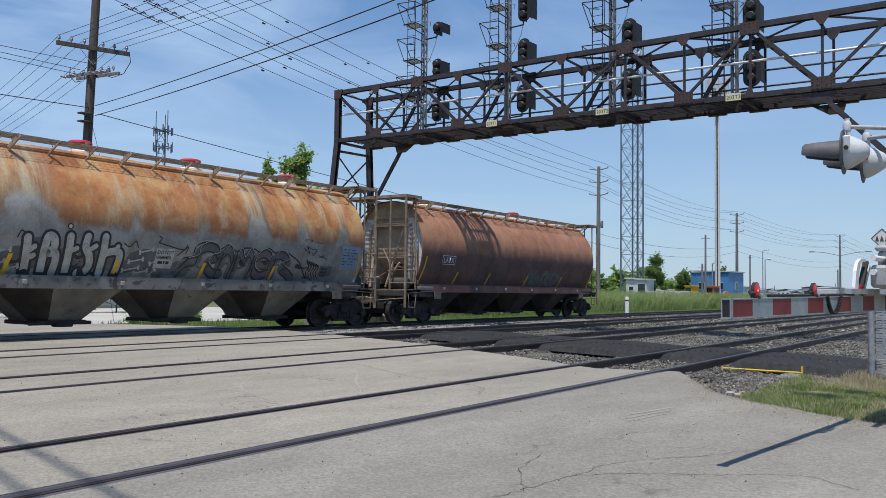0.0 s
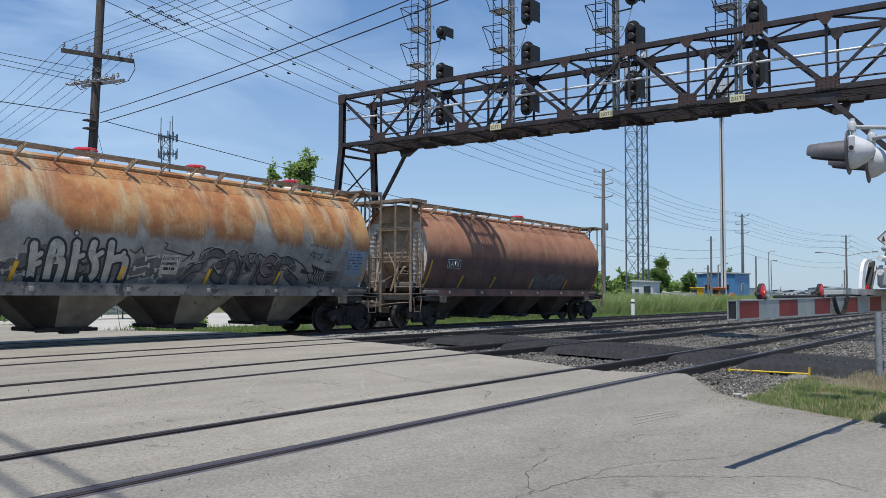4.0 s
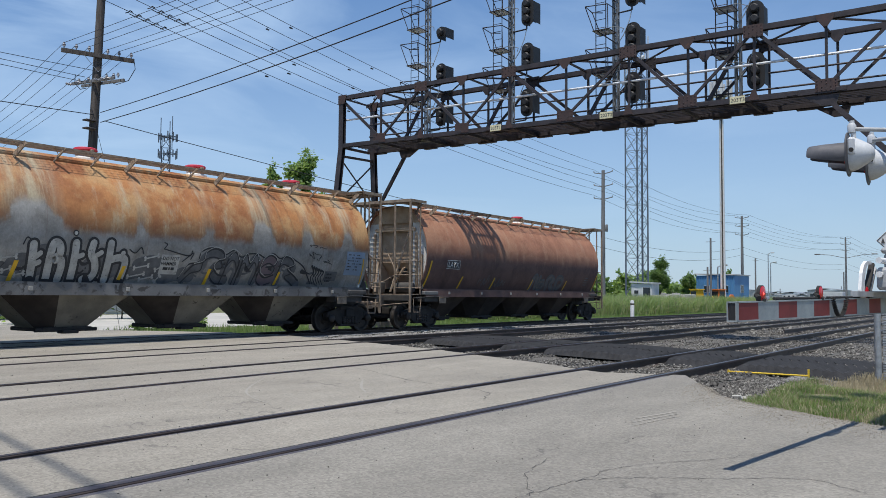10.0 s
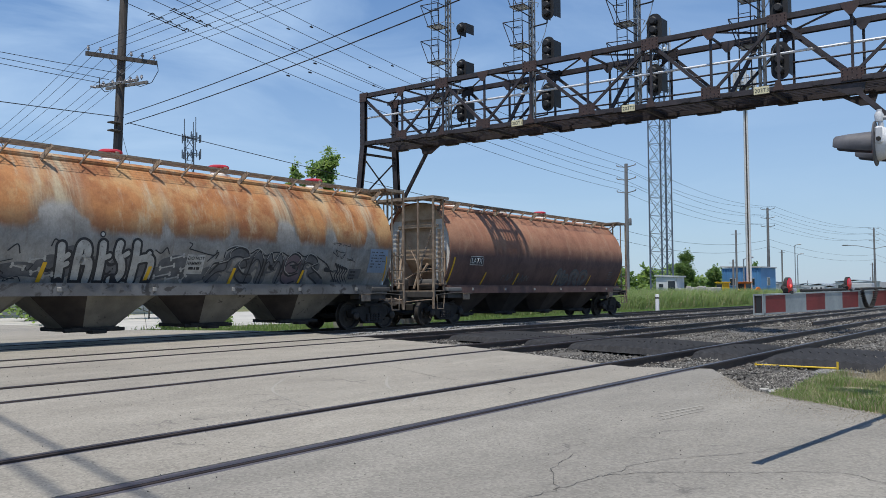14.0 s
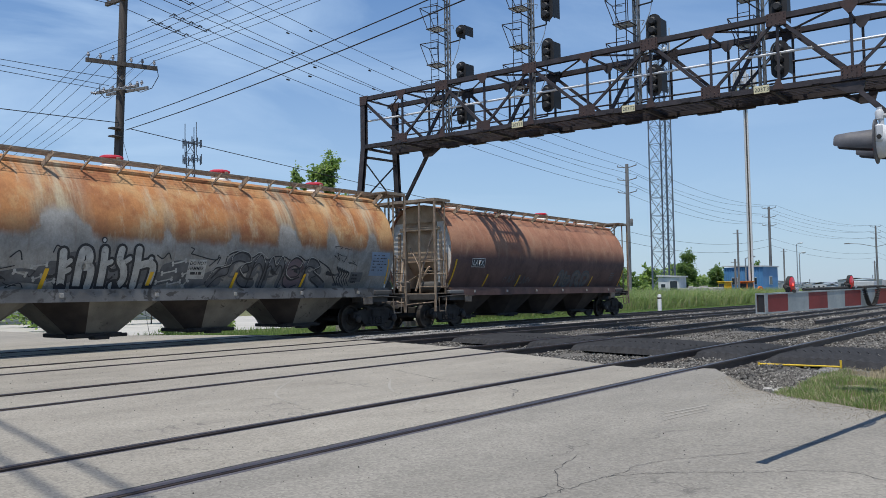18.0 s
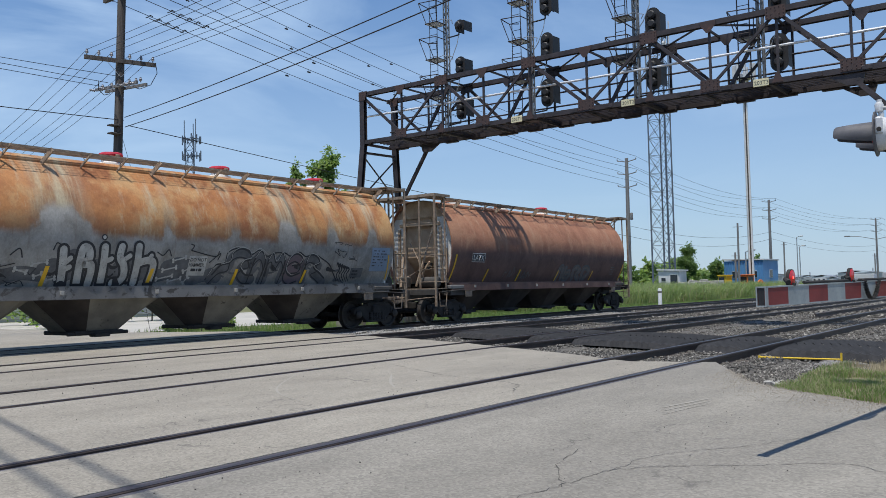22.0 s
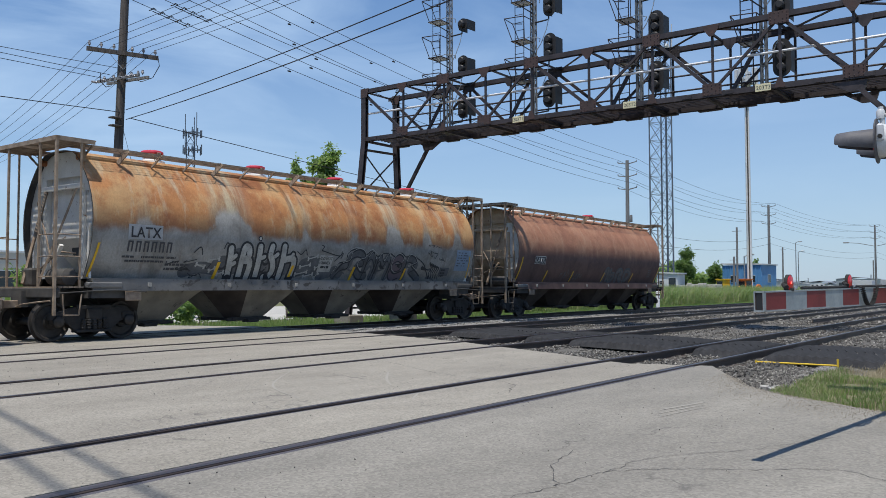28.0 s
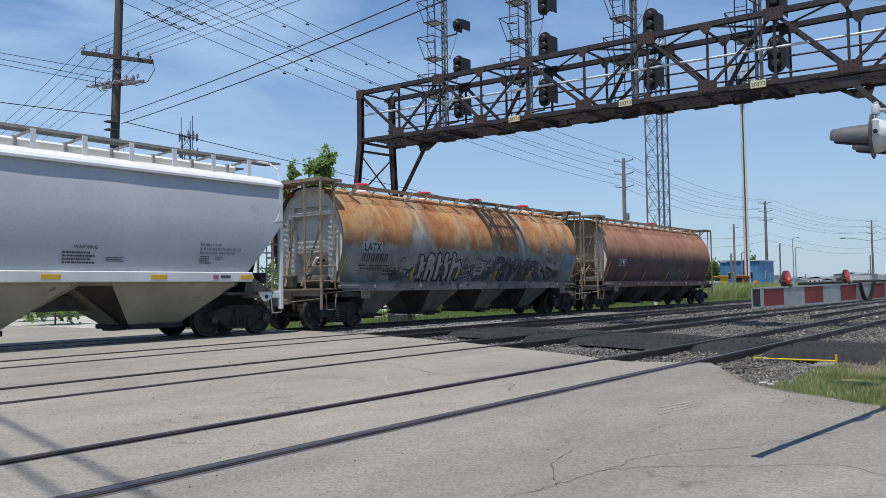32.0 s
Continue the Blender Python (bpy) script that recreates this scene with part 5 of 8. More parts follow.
    # three hoppers
    for i in range(3):
        xm = -4.75 + i * 4.75
        x0, x1, b = xm - 2.45, xm + 2.45, 0.85
        top = [(x0, -0.9), (x0 + 0.75, -1.42), (x1 - 0.45, -1.42), (x1, -1.0), (x1, 1.0), (x1 - 0.45, 1.42), (x0 + 0.75, 1.42), (x0, 0.9)]
        low = [(xm - b, -0.42), (xm - b + 0.08, -0.66), (xm + b - 0.08, -0.66), (xm + b, -0.42), (xm + b, 0.42), (xm + b - 0.08, 0.66), (xm - b + 0.08, 0.66), (xm - b, 0.42)]
        pts = [(x, y, 1.60) for x, y in top] + [(x, y, 1.40) for x, y in top] + [(x, y, 0.42) for x, y in low]
        part("hopper", Geo().add(pts, [(k * 8 + j, k * 8 + (j + 1) % 8, k * 8 + 8 + (j + 1) % 8, k * 8 + 8 + j) for k in range(2) for j in range(8) if (k, j) != (1, 0)] + [tuple(range(16, 24))]), CREAM, car, "road-dirtied cream discharge hopper")
        # shade of the gap between hoppers, painted as a near-black face
        part("slope_plate", Geo().plate([pts[8], pts[9], pts[17], pts[16]], (0.02, 0.02, 0)), HOPPER_DARK, car, "near-black slope plate of the hopper with painted-in shade")
        part("outlet_gate", Geo().box((xm - 0.8, -0.78, 0.30), (xm + 0.8, 0.78, 0.42), 0.02).box((xm - 1.15, -0.5, 0.28), (xm - 0.7, -0.1, 0.40), 0.02), BLACK, car)
    for e in (-1, 1):
        part("end_sill", Geo().box((min(e * 8.0, e * 8.45), -1.5, 1.02), (max(e * 8.0, e * 8.45), 1.5, 1.22), 0.02), GREY_ROOF, car)
        part("shear_plate", Geo().box((min(e * 6.5, e * 8.0), -1.4, 1.12), (max(e * 6.5, e * 8.0), 1.4, 1.20)), FRAME, car)
        for s in (-1, 1):
            part("corner_post", Geo().box((min(e * 8.30, e * 8.42), s * 1.48 - 0.06, 0.7), (max(e * 8.30, e * 8.42), s * 1.48 + 0.06, 4.3), 0.01), GREY_ROOF, car)
            part("roof_grab", Geo().pipe([(e * 8.38, s * 1.48, 4.3), (e * 8.36, s * 1.40, 4.72), (e * 8.22, s * 1.2, 4.90), (e * 7.6, s * 1.05, 4.96)], 0.03), GREY_ROOF, car)
            ladder(car, e * 8.08, s * 1.46, 1.2, 2.75, 0.44, (1, 0, 0), GREYBAR, 4)
            ladder(car, e * 8.36, s * 1.15, 1.2, 4.3, 0.5, (0, 1, 0), GREYBAR, 8)
            part("corner_plate", Geo().plate([(e * 7.1, s * 1.52, 1.72), (e * 8.0, s * 1.52, 1.20), (e * 7.0, s * 1.52, 1.20)], (0, 0.02, 0)), FRAME, car)
            part("jacking_pad", Geo().plate([(e * 7.5, s * 1.50, 1.22), (e * 8.1, s * 1.50, 1.22), (e * 7.98, s * 1.50, 1.02), (e * 7.86, s * 1.50, 0.93), (e * 7.72, s * 1.50, 0.93), (e * 7.62, s * 1.50, 1.02)], (0, 0.03, 0)), GREY_ROOF, car)
            part("jacking_eye", Geo().lathe([(0.06, -0.005), (0.06, 0.005)], 14, (e * 7.8, s * 1.51 - 0.005 if s < 0 else s * 1.54, 1.06), "y"), SIGNAL, car)
            part("step_stirrup", Geo().pipe([(e * 8.4, s * 1.5, 1.1), (e * 8.36, s * 1.5, 0.6), (e * 8.02, s * 1.5, 0.6), (e * 7.98, s * 1.5, 1.1)], 0.018), GREYBAR, car)
            part("lifting_lug", Geo().plate([(e * 8.0, s * 1.61, 3.16), (e * 8.34, s * 1.61, 3.22), (e * 8.34, s * 1.61, 3.46), (e * 8.22, s * 1.61, 3.46), (e * 8.16, s * 1.61, 3.30)], (0, 0.02, 0)), GREY_ROOF, car)
            part("slope_post", Geo().bar((e * 7.9, s * 0.6, 1.2), (e * 8.2, s * 0.6, 3.3), 0.10, 0.10), GREYBAR, car)
        part("air_reservoir", Geo().lathe([(0.1, -0.5), (0.18, -0.45), (0.18, 0.45), (0.1, 0.5)], 14, (e * 7.75, 0.2, 1.55), "y"), FRAME, car, smooth=True)
        # dark plate set ahead of the body's own slope
        part("end_bulkhead", Geo().plate([(e * 7.55, -1.05, 1.2), (e * 7.55, 1.05, 1.2), (e * 8.05, 1.05, 2.9), (e * 8.05, -1.05, 2.9)], (-e * 0.02, 0, 0)), FRAME, car, "dark slope sheet behind the end ladder")
        part("brake_cylinder", Geo().lathe([(0.1, -0.3), (0.15, -0.26), (0.15, 0.26), (0.1, 0.3)], 12, (e * 8.15, -0.75, 1.6), "y"), FRAME, car, smooth=True)
        coupler(car, e * 8.42, e)
        truck(car, e * 7.2, axles)
    lettering("WARNING", 0.125, FADED, car, lambda u, v: grey_flank(1.96 + u, 2.25 + v, 0.006), "warning_word", "black stencilled warning")
    for words, z in (("40% EMPTY LOAD", 2.42), ("EL 60 NO ADJ BLOCK SEE NYS-114", 2.315), ("ELX AND ENX 14 ADJ BLOCK", 2.21)):
        lettering(words, 0.088, FADED, car, lambda u, v: grey_flank(5.45 + u, z + v, 0.006), "stencil_line", "black stencilled words", bold=0.006)
    for x, z, w, rows, hh, sd in ((1.70, 2.14, 0.95, 4, 0.04, 1), (5.45, 2.12, 0.4, 4, 0.028, 3), (5.95, 2.12, 0.3, 2, 0.028, 4), (-3.1, 2.15, 0.9, 3, 0.03, 5), (2.78, 2.05, 0.5, 3, 0.022, 6)):
        rnd = random.Random(sd)
        g = Geo()
        for r in range(rows):
            u, end = x, x + w * rnd.uniform(0.65, 1.0)
            zz = z - r * hh * 1.9
            while u < end:
                k = rnd.uniform(0.6, 2.0) * hh
                g.add([grey_flank(u, zz), grey_flank(u + k, zz), grey_flank(u + k, zz + hh), grey_flank(u, zz + hh)], [(0, 1, 2, 3)])
                u += k + hh * 0.4
        tagged(part("stencil_line", g, FADED, car, tidy=False), kind="stuff")
    return car, axles


grey_car, grey_axles = grey_hopper(-4.72)


# ================= signal masts on the gantry =================
LENS = plain("dark_signal_glass", (0.02, 0.02, 0.02), 0.15)
SIGNBOARD = plain("pale_yellow_sign", (0.74, 0.68, 0.44), 0.5)


def signal_head(mast, y, z, lamps, height, width, x=0.0):
    """A long backing plate with lamp cases behind and hoods in front, facing along the track."""
    n, r = 10, width / 2
    k = max(height / 2 - r, 0)
    pts = [(x, y + r * math.cos(math.pi * i / n), z + k + r * math.sin(math.pi * i / n)) for i in range(n + 1)] + [(x, y - r * math.cos(math.pi * i / n), z - k - r * math.sin(math.pi * i / n)) for i in range(n + 1)]
    head = part("signal_head", Geo().plate(pts, (0.03, 0, 0)), SIGNAL, mast, "black oval signal backing plate")
    for i in range(lamps):
        zz = z + (0 if lamps == 1 else lerp(k, -k, i / (lamps - 1)))
        part("lamp_case", Geo().lathe([(0.10, -0.20), (0.14, -0.16), (0.14, -0.02), (0.10, 0.0)], 12, (x, y, zz), "x").box((x - 0.17, y - 0.11, zz - 0.13), (x - 0.03, y + 0.11, zz + 0.10), 0.03), SIGNAL, head)
        hood = Geo()
        m = 10
        v = []
        for a, rr in ((0.03, 0.15), (0.42, 0.14)):
            v += [(x + a, y + rr * math.cos(math.pi * (j / m * 1.3 - 0.15)), zz + rr * math.sin(math.pi * (j / m * 1.3 - 0.15))) for j in range(m + 1)]
        hood.add(v, [(j, j + 1, m + 2 + j, m + 1 + j) for j in range(m)])
        part("hood", hood, SIGNAL, head)
        part("lens", Geo().lathe([(0.10, 0.032), (0.10, 0.045)], 14, (x, y, zz), "x"), LENS, head)
    hz = max(height * 0.36, 0.2)
    e = width * 0.42
    for a, b in (((y + e, z - hz), (y + e, z + hz)), ((y + e, z + hz), (y - e, z + hz)), ((y - e, z + hz), (y - e, z - hz))):
        part("hood_plate", Geo().plate([(x + 0.03, *a), (x + 0.62, a[0], a[1] + 0.02), (x + 0.62, b[0], b[1] + 0.02), (x + 0.03, *b)], (0, 0.012, 0.012)), SIGNAL, head, "black sheet hood")
    part("head_bracket", Geo().pipe([(x - 0.05, y, z - height / 2 - 0.02), (x - 0.05, y, z - height / 2 - 0.14), (x - 0.1, y + 0.62, z - height / 2 - 0.18)], 0.028), SIGNAL, mast)
    if z > 2.2:
        part("signal_cable", Geo().pipe([(x - 0.05, y, z - height / 2 - 0.1), (x - 0.08, y + 0.08, z - height / 2 - 0.5), (x - 0.1, y + 0.3, z - height / 2 - 1.0), (x - 0.1, y + 0.5, z - height / 2 - 1.25)], 0.016), GALV, mast)


def signal_mast(y, heads, stages):
    mast = thing("signal_mast", (27.67, y, 7.50), "lattice signal mast with ladder, platforms and black signal heads", "signal mast", "signal masts on the gantry")
    top = 7.2
    g = Geo()
    for dx, dy in ((-0.075, -0.075), (-0.075, 0.075), (0.075, -0.075), (0.075, 0.075)):
        g.angle((dx, dy, 0), (dx, dy, top), 0.05, 0.01)
    part("mast_leg_frame", g, MAST, mast, "dull grey lattice mast")
    lace = Geo()
    for i in range(int(top / 0.3)):
        z = i * 0.3
        s = 0.075 if i % 2 else -0.075
        for d in (-0.075, 0.075):
            lace.bar((d, -s, z), (d, s, z + 0.3), 0.022, 0.008).bar((-s, d, z), (s, d, z + 0.3), 0.022, 0.008)
    tagged(part("mast_lacing", lace, MAST, mast), kind="stuff")
    part("mast_foot", Geo().box((-0.25, -0.25, -0.02), (0.25, 0.25, 0.04)).bar((0, 0.1, 0), (0, 1.1, -0.05), 0.06, 0.06), STEEL, mast)
    part("mast_brace", Geo().bar((-0.4, 0.9, 0.0), (-0.1, -0.1, 1.9), 0.12, 0.07, (1, 0, 0)), STEEL, mast)
    # ladder beside the mast
    ly = 0.44
    for s in (-0.19, 0.19):
        part("ladder_stile", Geo().bar((-0.30, ly + s, 0), (-0.30, ly + s, top), 0.045, 0.02), STEEL, mast)
    for i in range(int(top / 0.3)):
        part("rung", Geo().tube((-0.30, ly - 0.19, 0.2 + i * 0.3), (-0.30, ly + 0.19, 0.2 + i * 0.3), 0.012, n=5), STEEL, mast)
    for z in stages:
        for i in range(5):
            part("platform_slat", Geo().box((-0.62 + i * 0.12, ly - 0.42, z), (-0.62 + i * 0.12 + 0.08, ly + 0.14, z + 0.03)), GALV, mast)
        part("platform_rim", Geo().pipe([(-0.64, ly + 0.16, z + 0.02), (0.0, ly + 0.16, z + 0.02), (0.0, ly - 0.44, z + 0.02), (-0.64, ly - 0.44, z + 0.02), (-0.64, ly + 0.16, z + 0.02)], 0.018), STEEL, mast)
        t = z + 0.86
        part("platform_rail", Geo().pipe([(-0.10, ly - 0.44, t), (-0.72, ly - 0.44, t), (-0.80, ly + 0.36, t + 0.02), (-0.15, ly + 0.40, t), (0.08, ly + 0.10, t)], 0.018), STEEL, mast)
        for a, b in (((-0.60, ly - 0.40), (-0.72, ly - 0.44)), ((-0.60, ly + 0.12), (-0.80, ly + 0.36)), ((0.0, ly + 0.12), (-0.15, ly + 0.40))):
            part("platform_post", Geo().tube((*a, z), (*b, t), 0.016, n=6), STEEL, mast)
        part("platform_brace", Geo().bar((0, 0, z - 0.35), (-0.6, ly, z), 0.03, 0.03), STEEL, mast)
    for z in (1.2, 3.1, 4.6, 6.0):
        part("mast_hoop", Geo().pipe([(-0.3, ly, z), (-0.35, -0.05, z + 0.05), (-0.05, -0.32, z + 0.02), (0.28, -0.1, z)], 0.014), GALV, mast)
    for oy, z, lamps, height, width in heads:
        signal_head(mast, oy, z, lamps, height, width, 0.05)
    return mast


STAGES = (1.46, 3.0, 4.48, 6.0)
signal_mast(20.09, ((-0.62, 4.36, 1, 0.50, 0.46), (-0.62, 2.71, 2, 0.78, 0.46), (-0.62, 1.02, 3, 0.98, 0.48)), STAGES)
signal_mast(16.15, ((-0.66, 4.48, 3, 1.10, 0.52), (-0.66, 2.75, 3, 1.08, 0.52), (-0.63, 1.00, 3, 1.06, 0.52)), STAGES)
signal_mast(11.90, ((-0.60, 4.45, 3, 1.15, 0.55), (-0.60, 2.72, 3, 1.20, 0.55), (-0.58, 1.00, 3, 1.12, 0.54)), STAGES)
signal_mast(7.68, ((-0.53, 4.45, 3, 1.2, 0.56), (-0.53, 2.65, 3, 1.25, 0.56), (-0.53, 0.98, 3, 1.22, 0.56)), STAGES)

for words, y in (("203T1", 16.31), ("203T2", 11.89), ("203T3", 7.48)):
    s = thing("number_board", (FRONT - 0.125, y, low_at(y) - 0.04), "small pale yellow signal number board on the gantry", "sign", "number boards on the gantry")
    part("board", Geo().box((-0.012, -0.235, -0.115), (0.012, 0.235, 0.115), 0.005), SIGNBOARD, s)
    lettering(words, 0.17, FADED, s, lambda u, v: Vector((-0.016, 0.205 - u, -0.06 + v)), "characters", "black characters")

# ================= power poles and wires =================
INSULATOR = plain("grey_porcelain", (0.24, 0.24, 0.26), 0.3)
POLE_GREY = paint("weathered_grey_pole", (0.14, 0.14, 0.14), (0.23, 0.23, 0.23), 3.0, 0.85, stretch=(4, 4, 0.3))


def insulator(parent, p, hgt=0.22):
    part("insulator", Geo().lathe([(0.02, 0), (0.02, hgt * 0.3), (0.062, hgt * 0.35), (0.045, hgt * 0.55), (0.062, hgt * 0.6), (0.036, hgt * 0.8), (0.04, hgt), (0.015, hgt * 1.05)], 10, p), INSULATOR, parent, smooth=True)


ARM_PINS = (-1.20, -0.78, -0.33, 0.33, 0.74, 1.18)


def near_pole():
    pole = thing("utility_pole", (18.02, 28.62, -0.42), "tall dark wooden power pole with two crossarms", "utility pole", "power poles beside the railway")
    part("shaft", Geo().tube((0, 0, 0), (0.55, 0, 17.6), 0.185, 0.14, 16), WOOD, pole, smooth=True)
    a = Vector((0.937, -0.350, 0.0))  # the way the lower crossarm points
    z1 = 10.50
    c = Vector((0.33, 0.05, z1)) - Vector((0.35, 0.94, 0)) * 0.22
    part("crossarm", Geo().bar(c - a * 1.29, c + a * 1.29, 0.11, 0.15), WOOD, pole, "wooden crossarm")
    for s in (-1, 1):
        part("arm_brace", Geo().bar(c + a * 0.55 * s, c + Vector((0, 0, -0.62)), 0.03, 0.012), GALV, pole)
    for k in ARM_PINS:
        insulator(pole, c + a * k + Vector((0, 0, 0.08)))
    z2 = 9.52
    b = Vector((0.15, -0.989, 0))
    for off in (-0.20, 0.20):
        q = Vector((0.29 + off, -0.05, z2))
        part("crossarm", Geo().bar(q - b * 1.05, q + b * 1.15, 0.08, 0.10), POLE_GREY, pole, "double wooden crossarm")
    for k in (-0.95, -0.45, 0.5, 0.85, 1.08):
        insulator(pole, Vector((0.29, -0.05, z2 + 0.05)) + b * k, 0.18)
        part("strain_insulator", Geo().lathe([(0.02, 0), (0.055, 0.04), (0.025, 0.08), (0.055, 0.12), (0.025, 0.16), (0.055, 0.20), (0.02, 0.24)], 10, Vector((0.0, -0.05, z2 - 0.06)) + b * k - Vector((0.25, 0, 0)), "x"), INSULATOR, pole, smooth=True)
    part("jumper_loop", Geo().pipe([c + a * 1.28 + Vector((0, 0, 0.1)), c + a * 1.34 + Vector((0, 0, -0.3)), c + a * 1.1 + Vector((0, 0, -0.78)), c + a * 0.6 + Vector((0.1, 0, -0.98)), c + a * 0.2 + Vector((0.1, 0, -0.9))], 0.014), WIRE, pole)
    part("jumper_loop", Geo().pipe([Vector((-0.8, -0.4, z2)), Vector((-0.75, -0.3, z2 - 0.3)), Vector((-0.4, -0.1, z2 - 0.42)), Vector((-0.1, 0, z2 - 0.3))], 0.014), WIRE, pole)
    # upper arms, over the top of the picture
    for z in (13.05, 14.65, 16.25):
        part("crossarm", Geo().bar((0.3, -1.0, z), (0.3, 1.0, z), 0.12, 0.14), WOOD, pole, "wooden crossarm")
        for s in (-0.9, 0.9):
            insulator(pole, (0.3, s, z + 0.07))
    for z in (8.02, 7.72):
        part("cable_clamp", Geo().box((-0.20, -0.24, z - 0.025), (0.2, 0.05, z + 0.025), 0.01), WOOD, pole)
    for p, q in (((0.1, 0, 8.6), (3.4, 0.8, 0.0)), ((0.1, 0, 7.5), (1.9, 0.4, 0.0))):
        part("guy_wire", Geo().tube(p, q, 0.008, n=5), WIRE, pole)


def far_pole(x, y, hgt, lean):
    pole = thing("utility_pole", (x, y, -0.42), "grey power pole with short bracket arms", "utility pole", "power poles beside the railway")
    part("shaft", Geo().tube((0, 0, 0), (lean, 0, hgt + 0.42), 0.21, 0.14, 12), POLE_GREY, pole, smooth=True)
    for k, z in enumerate((hgt, hgt - 1.1, hgt - 2.2)):
        for s in (-1, 1):
            part("bracket_arm", Geo().bar((lean, 0, z + 0.1), (lean, s * 0.85, z + 0.26), 0.07, 0.07), POLE_GREY, pole)
            insulator(pole, (lean, s * 0.85, z + 0.26), 0.14)
    return pole


near_pole()
POLES = ((67.3, 30.22, 12.08), (112.0, 30.93, 11.80), (174.0, 29.0, 12.70), (232.0, 27.0, 12.4))
for k, (x, y, z) in enumerate(POLES):
    p = far_pole(x, y, z, 0.1)
    if k == 0:
        part("transformer_can", Geo().lathe([(0.10, 0), (0.12, 0.06), (0.12, 0.55), (0.08, 0.62)], 14, (0.1, -0.30, 7.2)), POLE_GREY, p, "grey transformer can", smooth=True)
    if k == 2:
        part("lamp_arm", Geo().pipe([(0, 0, 9.2), (-0.9, 2.6, 9.8), (-1.3, 4.4, 9.95)], 0.05), POLE_GREY, p)
        part("lamp_arm", Geo().pipe([(0, 0, 9.2), (0.9, -2.6, 9.8), (1.3, -4.4, 9.95)], 0.05), POLE_GREY, p)
        for s in (-1, 1):
            part("lamp_head", Geo().box((1.3 * s - 0.2, -4.7 * s - 0.5, 9.85), (1.3 * s + 0.2, -4.7 * s + 0.5, 10.05), 0.06), POLE_GREY, p)


def wire(p, q, sag, r=0.013, n=16, name="power_line", label="thin dark overhead power line"):
    p, q = Vector(p), Vector(q)
    pts = []
    for i in range(n + 1):
        t = i / n
        v = p.lerp(q, t)
        pts.append((v.x, v.y, v.z - sag * 4 * t * (1 - t)))
    g, m = Geo(), 5
    d = (q - p).normalized()
    s = d.cross(Vector((0, 0, 1))).normalized()
    u = s.cross(d)
    for c in pts:
        g.v += [tuple(Vector(c) + (s * math.cos(2 * math.pi * j / m) + u * math.sin(2 * math.pi * j / m)) * r) for j in range(m)]
    g.f = [(i * m + j, i * m + (j + 1) % m, (i + 1) * m + (j + 1) % m, (i + 1) * m + j) for i in range(n) for j in range(m)]
    ob = part(name, g, WIRE, smooth=True)
    return tagged(ob, label, "power line", "overhead lines"), pts


NP = (18.40, 28.62)
STARTS = [(NP[0], y, z) for y, z in ((29.0, 14.75), (27.5, 14.5), (28.6, 13.75), (27.2, 12.6), (29.0, 12.5), (27.6, 12.4))]
ENDS = [[(x + 0.1, y + s * 0.85, z + 0.10) for z in (h, h - 1.1, h - 2.2) for s in (1, -1)] for x, y, h in POLES]
prev = STARTS
for end in ENDS:
    for k, (a, b) in enumerate(zip(prev, end)):
        w, pts = wire(a, b, 0.75 if prev is STARTS else 1.0, 0.013)
        if prev is STARTS:
            for t in (3, 5):
                c = Vector(pts[t])
                part("damper", Geo().tube(c + Vector((-0.09, 0, -0.11)), c + Vector((0.09, 0, -0.11)), 0.035, n=6).bar(c, c + Vector((0, 0, -0.1)), 0.02), WIRE, w)
            if k in (2, 4, 5):
                c, d = Vector(pts[0]).lerp(Vector(pts[1]), 0.5), Vector(pts[0]).lerp(Vector(pts[1]), 1.05)
                sp = Geo()
                for j in range(5):
                    e = c.lerp(d, j / 4)
                    sp.pipe([e + Vector((-0.16, 0, -0.10)), e + Vector((-0.04, 0, -0.04)), e + Vector((0.04, 0, 0.05)), e + Vector((0.16, 0, 0.02))], 0.02, 6)
                sp.tube(c + Vector((0, 0, -0.09)), d + Vector((0, 0, -0.09)), 0.018, n=5)
                part("dead_end_clamp", sp, WIRE, w)
    prev = end
for a in STARTS:
    wire(a, (a[0] - 52, a[1] - 1.0, a[2] - 0.4), 0.8)
ARM, ALONG, BEYOND = Vector((0.937, -0.350, 0)), Vector((-0.105, -0.995, 0)), Vector((0.208, 0.978, 0))
for k in ARM_PINS:
    c = Vector((NP[0] - 0.13, NP[1] - 0.16, 10.36)) + ARM * k
    wire(c, c + ALONG * 38 + Vector((0, 0, 0.60)), 0.35, 0.009)
    wire(c, c + BEYOND * 36 + Vector((0, 0, -1.70)), 0.9, 0.009)
CROSSING = Vector((-0.208, -0.978, 0)) * 38
wire((18.45, 28.5, 7.97), Vector((18.45, 28.5, 8.60)) + CROSSING, 0.5, 0.015, label="heavy dark overhead cable", name="overhead_cable")
wire((18.46, 28.5, 7.60), Vector((18.46, 28.5, 8.30)) + CROSSING, 0.5, 0.016, label="heavy dark overhead cable", name="overhead_cable")
wire((18.1, 28.5, 9.49), (-22, 28.5, 9.60), 0.5, 0.011)
wire((17.7, 28.4, 9.14), (-22, 28.5, 9.50), 0.25, 0.011)
wire((17.6, 28.3, 8.93), (-22, 28.4, 9.20), 0.25, 0.011)
wire((NP[0], 28.5, 7.85), (-22, 28.5, 7.6), 0.45, 0.016)
wire((18.6, 28.5, 7.68), (67.3, 30.0, 5.35), 0.12, 0.016)
prev = (67.3, 30.0, 5.35)
